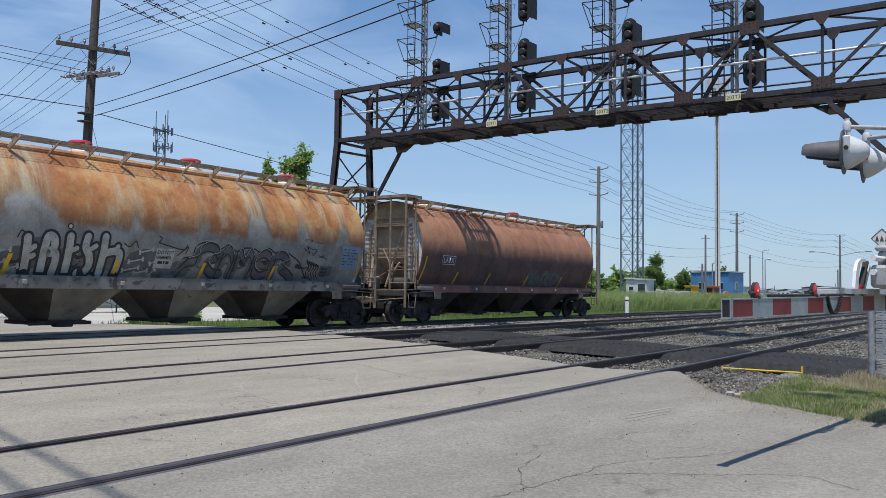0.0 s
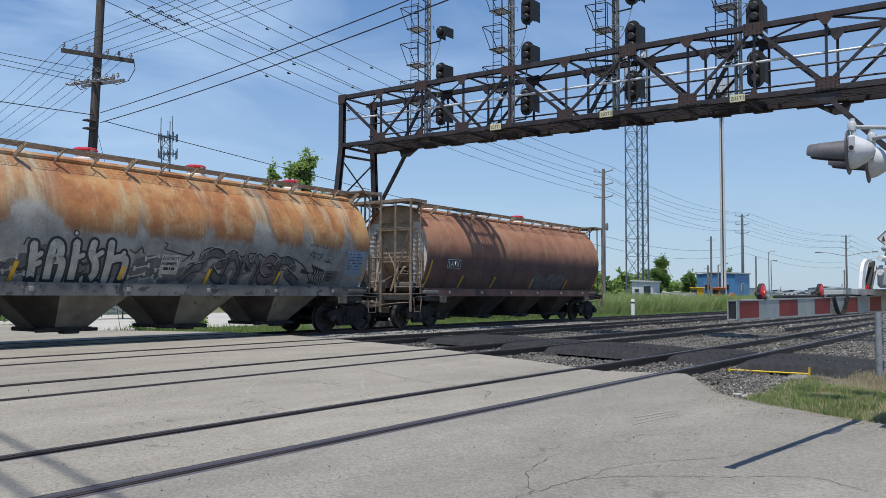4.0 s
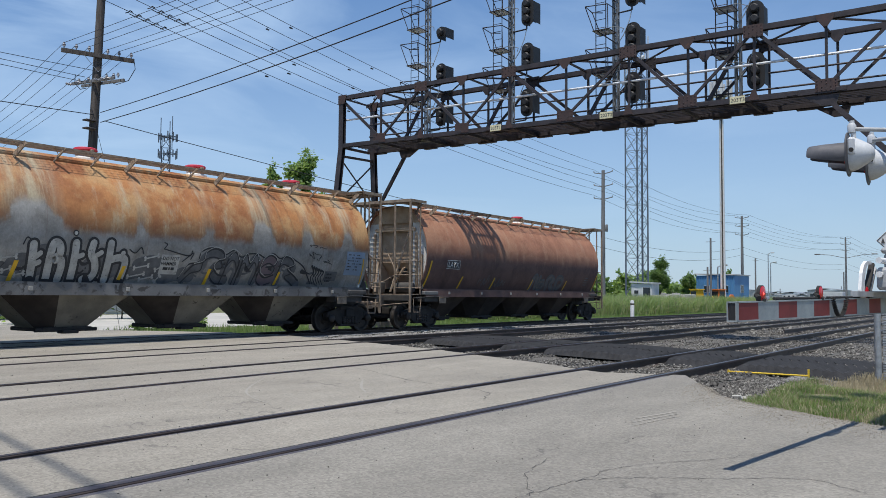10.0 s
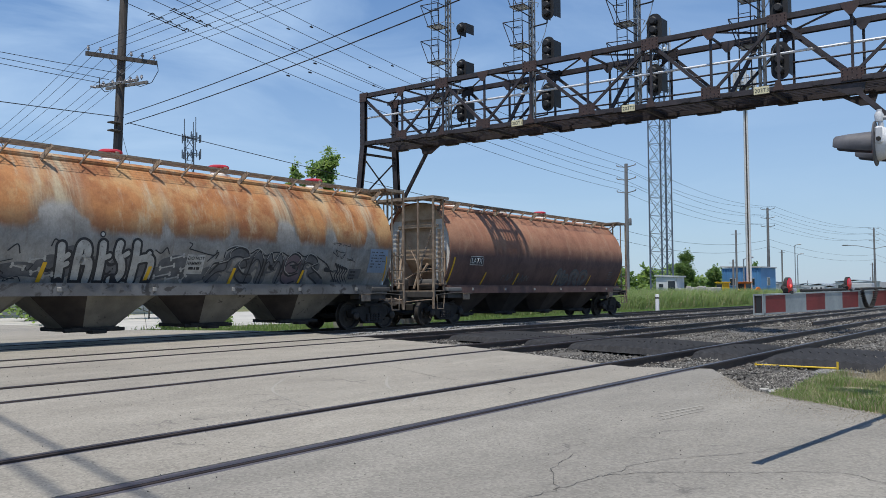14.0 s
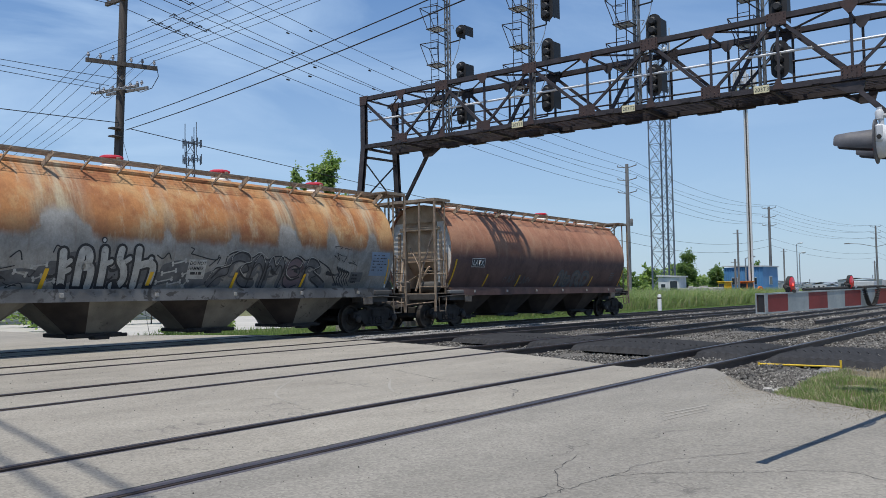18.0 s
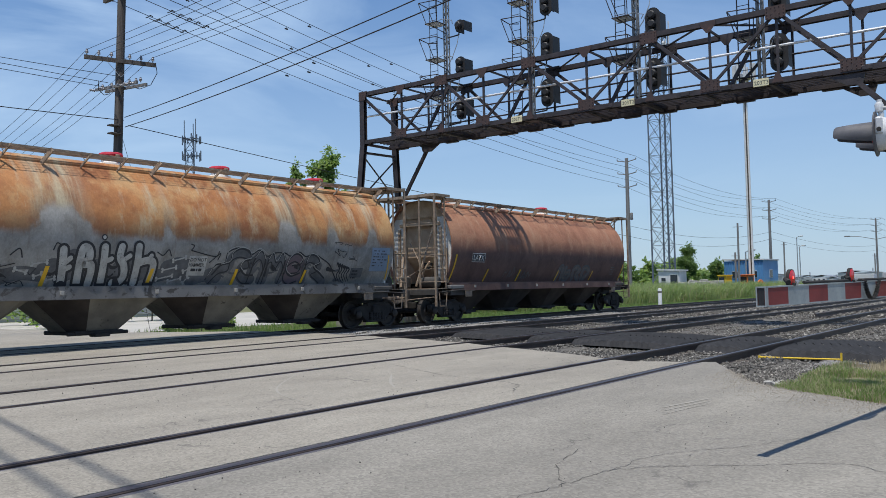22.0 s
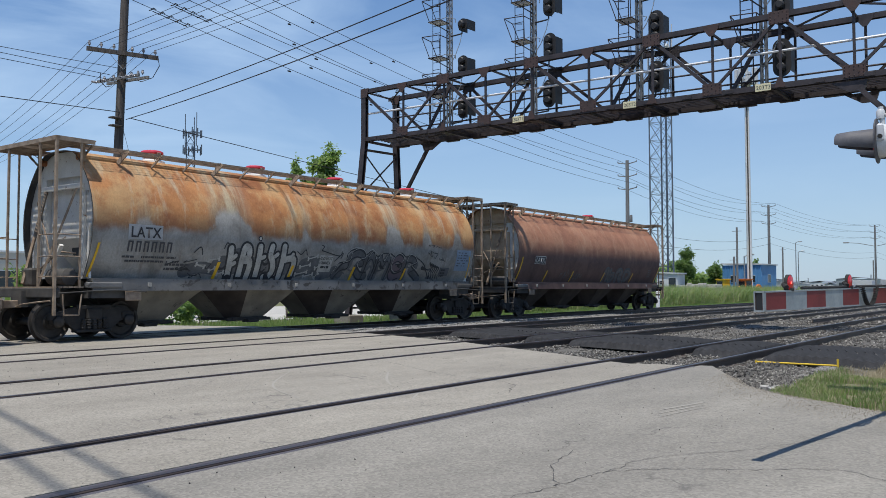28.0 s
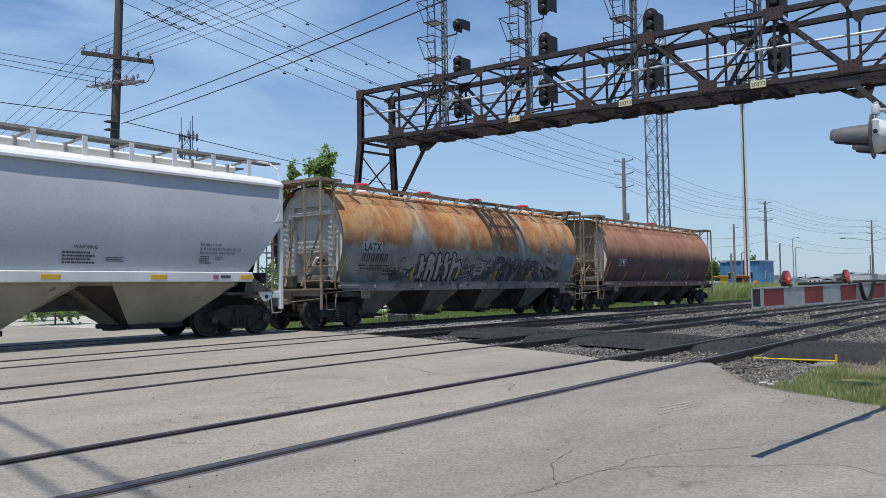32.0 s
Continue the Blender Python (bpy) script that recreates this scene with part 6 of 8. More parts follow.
for x, y, z in POLES[1:]:
    for dz in (0, 0.9):
        wire((prev[0], prev[1], prev[2] + dz), (x, y - 0.2, 6.8 + dz), 0.9, 0.014)
    prev = (x, y - 0.2, 6.8)
# two heavy cables over the road, known by their shadows on it
for dx in (0.0, -0.42):
    wire((19.88 + dx, 78.46, 14.0), (-13.58 + dx, -44.54, 14.0), 0.02, 0.033, label="heavy dark overhead cable", name="overhead_cable")


# ================= crossing gate and flashing signals =================
RED = paint("retroreflective_red", (0.15, 0.010, 0.010), (0.205, 0.02, 0.018), 5.0, 0.65, bump=0.05)
ARM_GREY = paint("dulled_white_sheeting", (0.22, 0.255, 0.265), (0.31, 0.34, 0.35), 5.0, 0.5, bump=0.05)
HOOD = paint("dull_dark_grey_hood", (0.07, 0.07, 0.08), (0.11, 0.11, 0.12), 6.0, 0.6, bump=0.05)
LAMP_GREY = paint("pale_grey_cast_housing", (0.50, 0.52, 0.54), (0.60, 0.62, 0.64), 5.0, 0.5, 0.0, bump=0.06)
ALU = paint("cast_aluminium", (0.30, 0.31, 0.315), (0.42, 0.43, 0.435), 6.0, 0.62, 0.0, bump=0.08)
WHITE = paint("white_enamel", (0.72, 0.72, 0.70), (0.80, 0.80, 0.79), 3.0, 0.45, bump=0.05)
RED_LENS, _nt, _b = nodes_of("red_lamp_lens")
_b.inputs["Base Color"].default_value, _b.inputs["Roughness"].default_value = (0.55, 0.01, 0.02, 1), 0.15
RED_LIT, _nt, _b = nodes_of("lit_red_lamp_core")
_b.inputs["Base Color"].default_value = (0.8, 0.05, 0.04, 1)
_b.inputs["Emission Color"].default_value, _b.inputs["Emission Strength"].default_value = (1, 0.08, 0.06, 1), 3.0

gate = thing("crossing_gate", pose(11.07, 1.117, -0.1, 0, 0, -6.56), "level-crossing mast with lowered red and white gate arm", "crossing gate")


def gate_arm():
    x0, x1, n = -5.15, -1.55, 9
    top = lambda x: lerp(1.285, 1.325, (x - x0) / (x1 - x0))
    low = lambda x: lerp(1.156, 1.172, (x - x0) / (x1 - x0))
    for i in range(n + 2):
        a, b = x0 + i * 0.4 - (0.032 if i == 0 else 0.012), x0 + (i + 1) * 0.4 - 0.012
        seg = Geo().add([(x, y, z) for x in (a, b) for y, z in ((-0.022, low(x)), (0.022, low(x)), (0.022, top(x)), (-0.022, top(x)))], [(0, 1, 5, 4), (1, 2, 6, 5), (2, 3, 7, 6), (3, 0, 4, 7)] + ([] if i == 0 else [(3, 2, 1, 0)]) + [(4, 5, 6, 7)])
        part("arm_segment", seg, RED if i % 2 == 0 else ARM_GREY, gate, "red arm segment" if i % 2 == 0 else "dull white arm segment")
        for f in (top, low):
            part("arm_flange", Geo().bar((a, 0, f(a)), (b, 0, f(b)), 0.052, 0.010), ARM_GREY, gate)
    tip = Geo()
    for y in (-0.031, 0.031):
        tip.box((x0 - 0.037, y - 0.004, 1.151), (x0 + 0.004, y + 0.004, 1.290))
    for z in (1.156, 1.286):
        tip.box((x0 - 0.035, -0.035, z - 0.005), (x0 + 0.004, 0.035, z + 0.005))
    part("arm_tip", tip, ARM_GREY, gate, "open hollow end of the arm")
    # black block added for the dark inside of the hollow arm
    part("arm_hollow_shade", Geo().box((x0 - 0.030, -0.021, 1.160), (x0 - 0.022, 0.021, 1.281)), SIGNAL, gate)
    for k, x in enumerate((-4.65, -3.35, -1.99)):
        z = top(x) + 0.058
        lamp = part("arm_lamp", Geo().lathe([(0.03, -0.014), (0.062, -0.012), (0.062, 0.012), (0.03, 0.014)], 18, (x, 0, z), "y"), BLACK, gate, "red warning lamp on the arm", smooth=True)
        part("lamp_lens", Geo().lathe([(0.057, 0.0), (0.054, 0.005), (0.035, 0.010), (0.01, 0.012)], 18, (x, 0.010, z), "y"), RED_LENS, lamp, "red lens", smooth=True)
        part("lamp_lens", Geo().lathe([(0.01, -0.012), (0.035, -0.010), (0.054, -0.005), (0.057, 0.0)], 18, (x, -0.010, z), "y"), RED_LENS, lamp, "red lens", smooth=True)
        if k == 0:
            part("lamp_core", Geo().lathe([(0.003, -0.003), (0.010, 0.0), (0.003, 0.003)], 10, (x - 0.012, -0.024, z), "y"), RED_LIT, lamp, "glowing lamp core")
        part("lamp_bracket", Geo().box((x - 0.02, -0.03, top(x)), (x + 0.02, 0.03, top(x) + 0.02)), BLACK, lamp)
        part("lamp_clip", Geo().tube((x - 0.07, -0.01, top(x) + 0.025), (x - 0.04, 0.02, top(x) + 0.05), 0.02, n=8), BLACK, lamp)
        part("lamp_clip", Geo().tube((x + 0.05, -0.01, top(x) + 0.02), (x + 0.13, 0.0, top(x) + 0.025), 0.016, n=8), GALV, lamp)
    part("arm_cable", Geo().tube((-4.4, 0.0, 1.312), (-1.8, 0.0, 1.335), 0.012, n=6), BLACK, gate)
    for s in (0, 1):
        pts = []
        for i in range(80):
            t = i / 79
            c = Vector((lerp(-3.16 + s * 0.20, -2.99 + s * 0.24, t), -0.05, 1.325 - 0.16 * (1 - (1 - t) ** 2 if s == 0 else 1 - t * t)))
            a = i * 1.15
            pts.append(c + Vector((0.016 * math.cos(a), 0.016 * math.sin(a), 0)))
        part("coiled_cable", Geo().pipe(pts, 0.006, 5), BLACK, gate, "coiled black cable")


gate_arm()
part("mast", Geo().tube((0.1, -0.12, 0.1), (0.1, -0.12, 4.6), 0.062, n=16), GALV, gate, "galvanised steel mast", smooth=True)
part("mast_base", Geo().lathe([(0.17, 0.0), (0.17, 0.05), (0.10, 0.09), (0.09, 0.45), (0.066, 0.5)], 16, (0.1, -0.12, 0)), GALV, gate, smooth=True)
part("footing", Geo().box((-0.3, -0.5, -0.4), (0.5, 0.3, 0.02), 0.04), ROAD, gate, "concrete footing")
part("mechanism_case", Geo().box((-1.60, -0.36, 1.36), (0.12, -0.06, 1.80), 0.05), ALU, gate, "cast aluminium gate mechanism case")
part("case_lid", Geo().box((-1.62, -0.38, 1.77), (0.14, -0.04, 1.83), 0.025), ALU, gate)
part("case_front", Geo().plate([(-1.66, -0.38, 1.38), (-1.44, -0.38, 1.38), (-1.36, -0.38, 1.78), (-1.60, -0.38, 1.78)], (0, 0.03, 0)), ALU, gate)
for z in (1.550, 1.686):
    part("shaft_cap", Geo().lathe([(0.045, -0.09), (0.060, -0.075), (0.062, 0.02)], 16, (-1.62, -0.22, z), "x"), ALU, gate, "round shaft cap", smooth=True)
    part("cross_shaft", Geo().tube((-1.98, -0.12, z), (-1.5, -0.12, z), 0.030, n=10), WHITE, gate, smooth=True)
for s in (-0.32, -0.02):
    side = Geo().plate([(-2.20, s, 1.30), (-2.21, s, 1.40), (-2.16, s, 1.56), (-2.10, s, 1.64), (-2.00, s, 1.68), (-1.84, s, 1.68), (-1.84, s, 1.655), (-1.98, s, 1.645), (-2.04, s, 1.60), (-2.08, s, 1.50), (-2.10, s, 1.38), (-2.04, s, 1.30)], (0, 0.03, 0))
    part("arm_support", side, WHITE, gate, "white curved arm support")
    part("support_beam", Geo().box((-2.44, s - 0.03, 1.335), (0.1, s + 0.03, 1.385)), ALU, gate)
    part("support_strut", Geo().bar((-1.96, s + 0.02, 1.40), (-1.76, s + 0.02, 1.66), 0.05, 0.03), BLACK, gate)
    part("support_strut", Geo().bar((-1.84, s + 0.02, 1.40), (-1.66, s + 0.02, 1.62), 0.03, 0.03), ALU, gate)
part("inner_block", Geo().box((-1.94, -0.22, 1.40), (-1.62, -0.08, 1.62), 0.03), ALU, gate)
for s in (-0.22, 0.24):
    part("counterweight", Geo().box((0.5, s - 0.05, 1.20), (0.95, s + 0.05, 1.60), 0.02), GALV, gate)

# flashing light pair with long hoods, turned across the road
part("light_crossarm", Geo().tube((-0.143, 0.60, 3.33), (0.1, -0.12, 3.26), 0.026, n=10), ALU, gate, smooth=True)
part("light_crossarm", Geo().tube((0.663, 0.60, 3.31), (0.1, -0.12, 3.22), 0.026, n=10), ALU, gate, smooth=True)
part("junction_box", Geo().box((0.0, -0.22, 3.1), (0.2, -0.02, 3.36), 0.04), ALU, gate)
for x, y, z in ((-0.143, 0.631, 3.03), (0.663, 0.628, 3.01)):
    head = part("flashing_light", Geo().lathe([(0.02, -0.265), (0.06, -0.255), (0.10, -0.22), (0.145, -0.15), (0.19, -0.07), (0.205, -0.02), (0.205, 0.02)], 28), LAMP_GREY, gate, "pale grey cast flashing-light housing", smooth=True)
    head.data.transform(Matrix.Rotation(radians(-90), 4, "X"))
    head.matrix_basis = pose(x, y, z, 0, 0, 7.5)
    part("light_shield", Geo().lathe([(0.20, 0.0), (0.262, 0.016), (0.266, 0.024), (0.262, 0.03), (0.04, 0.03)], 32, (0, 0, 0), "y"), HOOD, head, "dark grey round shield")
    m, v = 16, []
    for d, r, cut, drop in ((0.03, 0.150, 1.45, 0.0), (0.30, 0.144, 1.25, 0.0), (0.45, 0.138, 1.08, -0.006), (0.47, 0.126, 0.98, -0.012)):
        v += [(r * math.cos(math.pi * (k / m * cut + 0.5 - cut / 2)), d, drop + r * math.sin(math.pi * (k / m * cut + 0.5 - cut / 2))) for k in range(m + 1)]
    part("long_hood", Geo().add(v, [(q * (m + 1) + k, q * (m + 1) + k + 1, q * (m + 1) + m + 2 + k, q * (m + 1) + m + 1 + k) for q in range(3) for k in range(m)]), HOOD, head, "long dark grey hood", smooth=True)
    part("lens", Geo().lathe([(0.14, 0.032), (0.13, 0.055), (0.05, 0.06)], 20, (0, 0, 0), "y"), RED_LENS, head, "red lens")
    part("latch_block", Geo().box((-0.225, -0.075, -0.03), (-0.165, 0.0, 0.165), 0.015), LAMP_GREY, head, "cast latch block")
    part("latch_bolt", Geo().lathe([(0.026, -0.02), (0.026, 0.02)], 12, (-0.225, -0.04, 0.02), "x"), BLACK, head, "dark latch bolt")
    part("hanger", Geo().tube((0, -0.02, 0.40), (0, -0.04, 0.19), 0.030, n=10), LAMP_GREY, head, smooth=True)
    part("hanger_cap", Geo().lathe([(0.02, -0.06), (0.046, -0.05), (0.05, 0.03), (0.035, 0.06), (0.01, 0.068)], 14, (0, -0.02, 0.31)), LAMP_GREY, head, smooth=True)
# crossbuck
for s in (-1, 1):
    c = Vector((0.1, -0.02 + 0.02 * s, 4.30))
    d = Vector((0.40, 0.30, 0.36 * s)).normalized()
    part("crossbuck_blade", Geo().bar(c - d * 0.62, c + d * 0.62, 0.012, 0.22, Vector((-d.z * 0.8, -d.z * 0.6, 0.8))), WHITE, gate, "white crossbuck blade")

# ribbed galvanised post that stands in the grass by the gate
post = thing("ribbed_post", (15.45, 2.12, -0.2), "galvanised round post with a corrugated steel panel beside it", "post")
part("post_tube", Geo().tube((0, 0, 0), (0, 0, 1.22), 0.052, n=14), GALV, post, smooth=True)
for z in (0.35, 0.95):
    part("post_clip", Geo().lathe([(0.056, 0), (0.056, 0.025)], 14, (0, 0, z)), GALV, post)
for k in range(26):
    part("corrugation", Geo().bar((0.03, -0.07, 0.12 + k * 0.042), (0.12, -0.50, 0.12 + k * 0.042), 0.03, 0.026), GALV, post)

# diamond sign far behind the gate
dia = thing("diamond_sign", (27.8, 3.49, -0.3), "white diamond sign with black tree shapes on a post", "sign")
part("post", Geo().tube((0, 0, 0), (0, 0, 3.5), 0.03, n=10), GALV, dia, smooth=True)
e = Vector((0.16, -0.99, 0)).normalized()
up = Vector((0, 0, 1))
c = Vector((-0.04, 0, 3.22))
part("panel", Geo().plate([c + e * 0.31, c + up * 0.31, c - e * 0.31, c - up * 0.31], (-0.01, 0, 0)), WHITE, dia)
part("border", Geo().pipe([c + e * 0.28 + Vector((-0.016, 0, 0)), c + up * 0.28 + Vector((-0.016, 0, 0)), c - e * 0.28 + Vector((-0.016, 0, 0)), c - up * 0.28 + Vector((-0.016, 0, 0)), c + e * 0.28 + Vector((-0.016, 0, 0))], 0.008, 4), FADED, dia)
for k in (-1, 0, 1):
    q = c + e * 0.125 * k + Vector((-0.018, 0, -0.08))
    part("tree_symbol", Geo().plate([q - e * 0.05, q + e * 0.05, q + up * 0.17], (-0.004, 0, 0)), FADED, dia)

# ================= things on the ground =================
SAFETY = plain("yellow_pipe_paint", (0.70, 0.47, 0.03), 0.5)
bar = thing("yellow_bar", (15.59, 4.57, -0.11), "thin yellow marker bar lying on the ballast", "bar")
part("rod", Geo().tube((0, 0, 0), (-0.02, -1.36, 0), 0.015, n=8), SAFETY, bar)
for t in (0, 1):
    part("foot", Geo().box((-0.02 * t - 0.015, -1.36 * t - 0.015, -0.04), (-0.02 * t + 0.015, -1.36 * t + 0.015, 0.03 + 0.08 * t)), SAFETY, bar)

spare = thing("spare_rail", (34.4, 7.95, 0.0), "length of spare rail lying between the tracks", "rail")
part("rail", rail_mesh(0, 24), RAIL, spare)

# ridged rubber panels that keep walkers off the tracks
def ridged_panel(y0, y1):
    t = thing("rubber_panel", (0, 0, 0), "black ridged rubber deterrent panel between the rails", "rubber panel", "deterrent panels beside the crossing")
    n = max(8, int((y1 - y0) / 0.085))
    for half in (0, 1):
        v, f = [], []
        for i in range(n + 1):
            y = lerp(y0, y1, i / n)
            xs = 15.25 + (y - 2.4) * 0.345 + half * 1.85
            for j in range(7):
                edge = j in (0, 6) and half == j // 6
                x = xs + j * 1.80 / 6 + (0.10 if edge and j == 0 else -0.10 if edge else 0.0)
                ridge = 0.0 if i in (0, n) else (0.055 if i % 2 else 0.0)
                ridge *= 0.55 if (j, half) in ((1, 0), (5, 1)) else 1.0
                v.append((x, y, -0.13 if edge or i in (0, n) else -0.06 + ridge + 0.035 * math.sin(math.pi * i / n)))
        f = [(i * 7 + j, i * 7 + j + 1, i * 7 + 7 + j + 1, i * 7 + 7 + j) for i in range(n) for j in range(6)]
        part("panel", Geo().add(v, f), RUBBER, t)


for y0, y1 in ((2.35, 4.68), (5.00, 6.22), (6.55, 9.62), (9.92, 11.14), (11.46, 14.26)):
    ridged_panel(y0, y1)

# pale scuffs, broken concrete at the road's corner
CHALK = plain("pale_scuff", (0.30, 0.285, 0.25), 0.9)


def scuff(pts, w):
    path = smooth_path(pts, 6)
    v = []
    for i, p in enumerate(path):
        d = (path[min(i + 1, len(path) - 1)] - path[max(i - 1, 0)]).normalized()
        s = Vector((-d.y, d.x, 0)) * w / 2 * (0.4 + 0.6 * math.sin(math.pi * (i + 0.5) / len(path)))
        v += [(p.x + s.x, p.y + s.y, -0.0085), (p.x - s.x, p.y - s.y, -0.0085)]
    ob = part("scuff_mark", Geo().add(v, [(2 * i, 2 * i + 1, 2 * i + 3, 2 * i + 2) for i in range(len(path) - 1)]), CHALK, road, "pale scratch in the concrete")


scuff([(8.9, 9.4), (7.7, 8.45), (7.15, 7.8), (6.75, 7.0)], 0.03)
scuff([(9.6, 8.1), (8.8, 7.45), (8.3, 6.95)], 0.04)
scuff([(7.9, 6.2), (7.4, 5.9)], 0.03)
for k in range(3):
    scuff([(7.75 + k * 0.22, 3.18 + k * 0.09), (8.3 + k * 0.16, 3.12 + k * 0.08), (8.65 + k * 0.2, 3.05 + k * 0.07)], 0.02 + 0.012 * k)
CRACK = plain("dark_crack_filler", (0.055, 0.052, 0.05), 0.85)


def crack(pts, w, seed):
    rnd = random.Random(seed)
    path = smooth_path(pts, 9)
    v = []
    for i, p in enumerate(path):
        d = (path[min(i + 1, len(path) - 1)] - path[max(i - 1, 0)]).normalized()
        s = Vector((-d.y, d.x, 0))
        c = p + s * rnd.uniform(-0.025, 0.025)
        h = s * w / 2 * rnd.uniform(0.3, 1.0)
        v += [(c.x + h.x, c.y + h.y, -0.009), (c.x - h.x, c.y - h.y, -0.009)]
    part("crack", Geo().add(v, [(2 * i, 2 * i + 1, 2 * i + 3, 2 * i + 2) for i in range(len(path) - 1)]), CRACK, road, "thin dark crack")


crack([(4.0, 2.75), (4.6, 2.62), (5.2, 2.55), (5.6, 2.2), (5.9, 1.75), (6.2, 1.3), (6.0, 0.9)], 0.009, 1)
crack([(4.7, 2.6), (5.3, 2.95), (5.8, 3.05)], 0.008, 2)
crack([(5.2, 2.55), (5.9, 2.45), (6.6, 2.0), (7.6, 1.55)], 0.007, 3)
crack([(8.6, 5.4), (9.4, 5.9), (9.9, 7.4), (11.0, 9.4)], 0.014, 4)
crack([(3.0, 4.0), (3.4, 3.6), (3.3, 3.0), (3.7, 2.5)], 0.007, 5)
rnd = random.Random(5)
for k in range(7):
    x, y, s = 10.85 + rnd.uniform(0, 0.9), 3.2 + rnd.uniform(-0.15, 0.4), rnd.uniform(0.05, 0.15)
    lump = thing("concrete_piece", pose(x, y, -0.135, rnd.uniform(-6, 6), rnd.uniform(-6, 6), rnd.uniform(0, 180)), "broken pale concrete piece at the road edge", "rubble", "broken road edge")
    pts = [(s * math.cos(a) * rnd.uniform(0.6, 1.1), s * 0.7 * math.sin(a) * rnd.uniform(0.6, 1.1), 0) for a in [i * math.pi / 3.5 for i in range(7)]]
    part("lump", Geo().plate(pts, (0, 0, 0.035)), paint("broken_concrete", (0.32, 0.31, 0.28), (0.45, 0.44, 0.40), 6.0, 0.9) if k == 0 else bpy.data.materials["broken_concrete"], lump)


# ================= far things =================
TOWER = paint("galvanised_tower_steel", (0.085, 0.11, 0.15), (0.14, 0.17, 0.21), 2.0, 0.55, 0.2, bump=0)
BLUE_WALL = paint("blue_metal_cladding", (0.09, 0.26, 0.50), (0.12, 0.31, 0.58), 0.8, 0.5, stretch=(1, 1, 0.2))
PALE = paint("pale_grey_panel", (0.50, 0.52, 0.53), (0.64, 0.65, 0.65), 0.8, 0.6)
DARKGLASS = plain("dark_window", (0.03, 0.04, 0.05), 0.15)
LEAF = foliage("fresh_green_leaf", (0.20, 0.30, 0.105), (0.31, 0.41, 0.17), 0.9, 0.5, 0.6)
LEAF_WEED = foliage("pale_green_weed", (0.19, 0.29, 0.11), (0.33, 0.41, 0.19), 0.4, 0.7, 0.5)
LEAF_DARK = foliage("dark_green_leaf", (0.115, 0.20, 0.07), (0.18, 0.27, 0.10), 0.5, 0.65, 0.55)
BARK = paint("grey_bark", (0.08, 0.065, 0.05), (0.15, 0.13, 0.10), 4.0, 0.9)
GRASS_FRESH = foliage("fresh_grass", (0.145, 0.24, 0.065), (0.27, 0.35, 0.125), 0.7, 0.7)
GRASS_TALL = foliage("tall_mixed_grass", (0.22, 0.31, 0.12), (0.40, 0.46, 0.22), 0.5, 0.75)
STRAW = paint("dry_straw", (0.34, 0.285, 0.17), (0.48, 0.41, 0.26), 1.5, 0.8, bump=0)
GRAVEL = paint("pale_gravel_lot", (0.36, 0.35, 0.32), (0.46, 0.44, 0.40), 0.5, 0.95, bump=0.6, fine=25)


def lattice_tower(name, x, y, hgt, base, top, bays, label, legs=3, r=0.05):
    t = thing(name, (x, y, -0.42), label, "tower")
    ang = [math.radians(20 + 360 / legs * i) for i in range(legs)]
    at = lambda k, z: Vector((math.cos(ang[k % legs]) * lerp(base, top, z / hgt) / 1.73, math.sin(ang[k % legs]) * lerp(base, top, z / hgt) / 1.73, z))
    for k in range(legs):
        part("tower_leg", Geo().tube(at(k, 0), at(k, hgt), r * 1.5, r, 8), TOWER, t, smooth=True)
    for b in range(bays):
        z0, z1 = hgt * b / bays, hgt * (b + 1) / bays
        for k in range(legs):
            part("tower_brace", Geo().bar(at(k, z0), at(k + 1, z1), r * 0.9, r * 0.5), TOWER, t)
            part("tower_brace", Geo().bar(at(k + 1, z0), at(k, z1), r * 0.9, r * 0.5), TOWER, t)
            part("tower_strut", Geo().bar(at(k, z1), at(k + 1, z1), r * 0.9, r * 0.5), TOWER, t)
    return t


tower = lattice_tower("radio_tower", 88.3, 35.62, 29.4, 2.35, 2.35, 15, "blue-grey three-legged lattice radio tower", r=0.07)
part("cable_ladder", Geo().bar((0.3, -0.5, 0), (0.3, -0.5, 29), 0.35, 0.08), TOWER, tower)
for i in range(5):
    a = i * 1.4
    part("antenna", Geo().tube((1.5 * math.cos(a), 1.5 * math.sin(a), 24.5 + i * 0.8), (1.5 * math.cos(a), 1.5 * math.sin(a), 27.5 + i * 0.8), 0.06, n=6).bar((0, 0, 25 + i * 0.8), (1.5 * math.cos(a), 1.5 * math.sin(a), 25 + i * 0.8), 0.06), PALE, tower)
part("dish", Geo().lathe([(0.3, 0), (0.3, 0.25), (0.1, 0.35)], 12, (-0.6, -1.2, 27.8), "y"), PALE, tower)

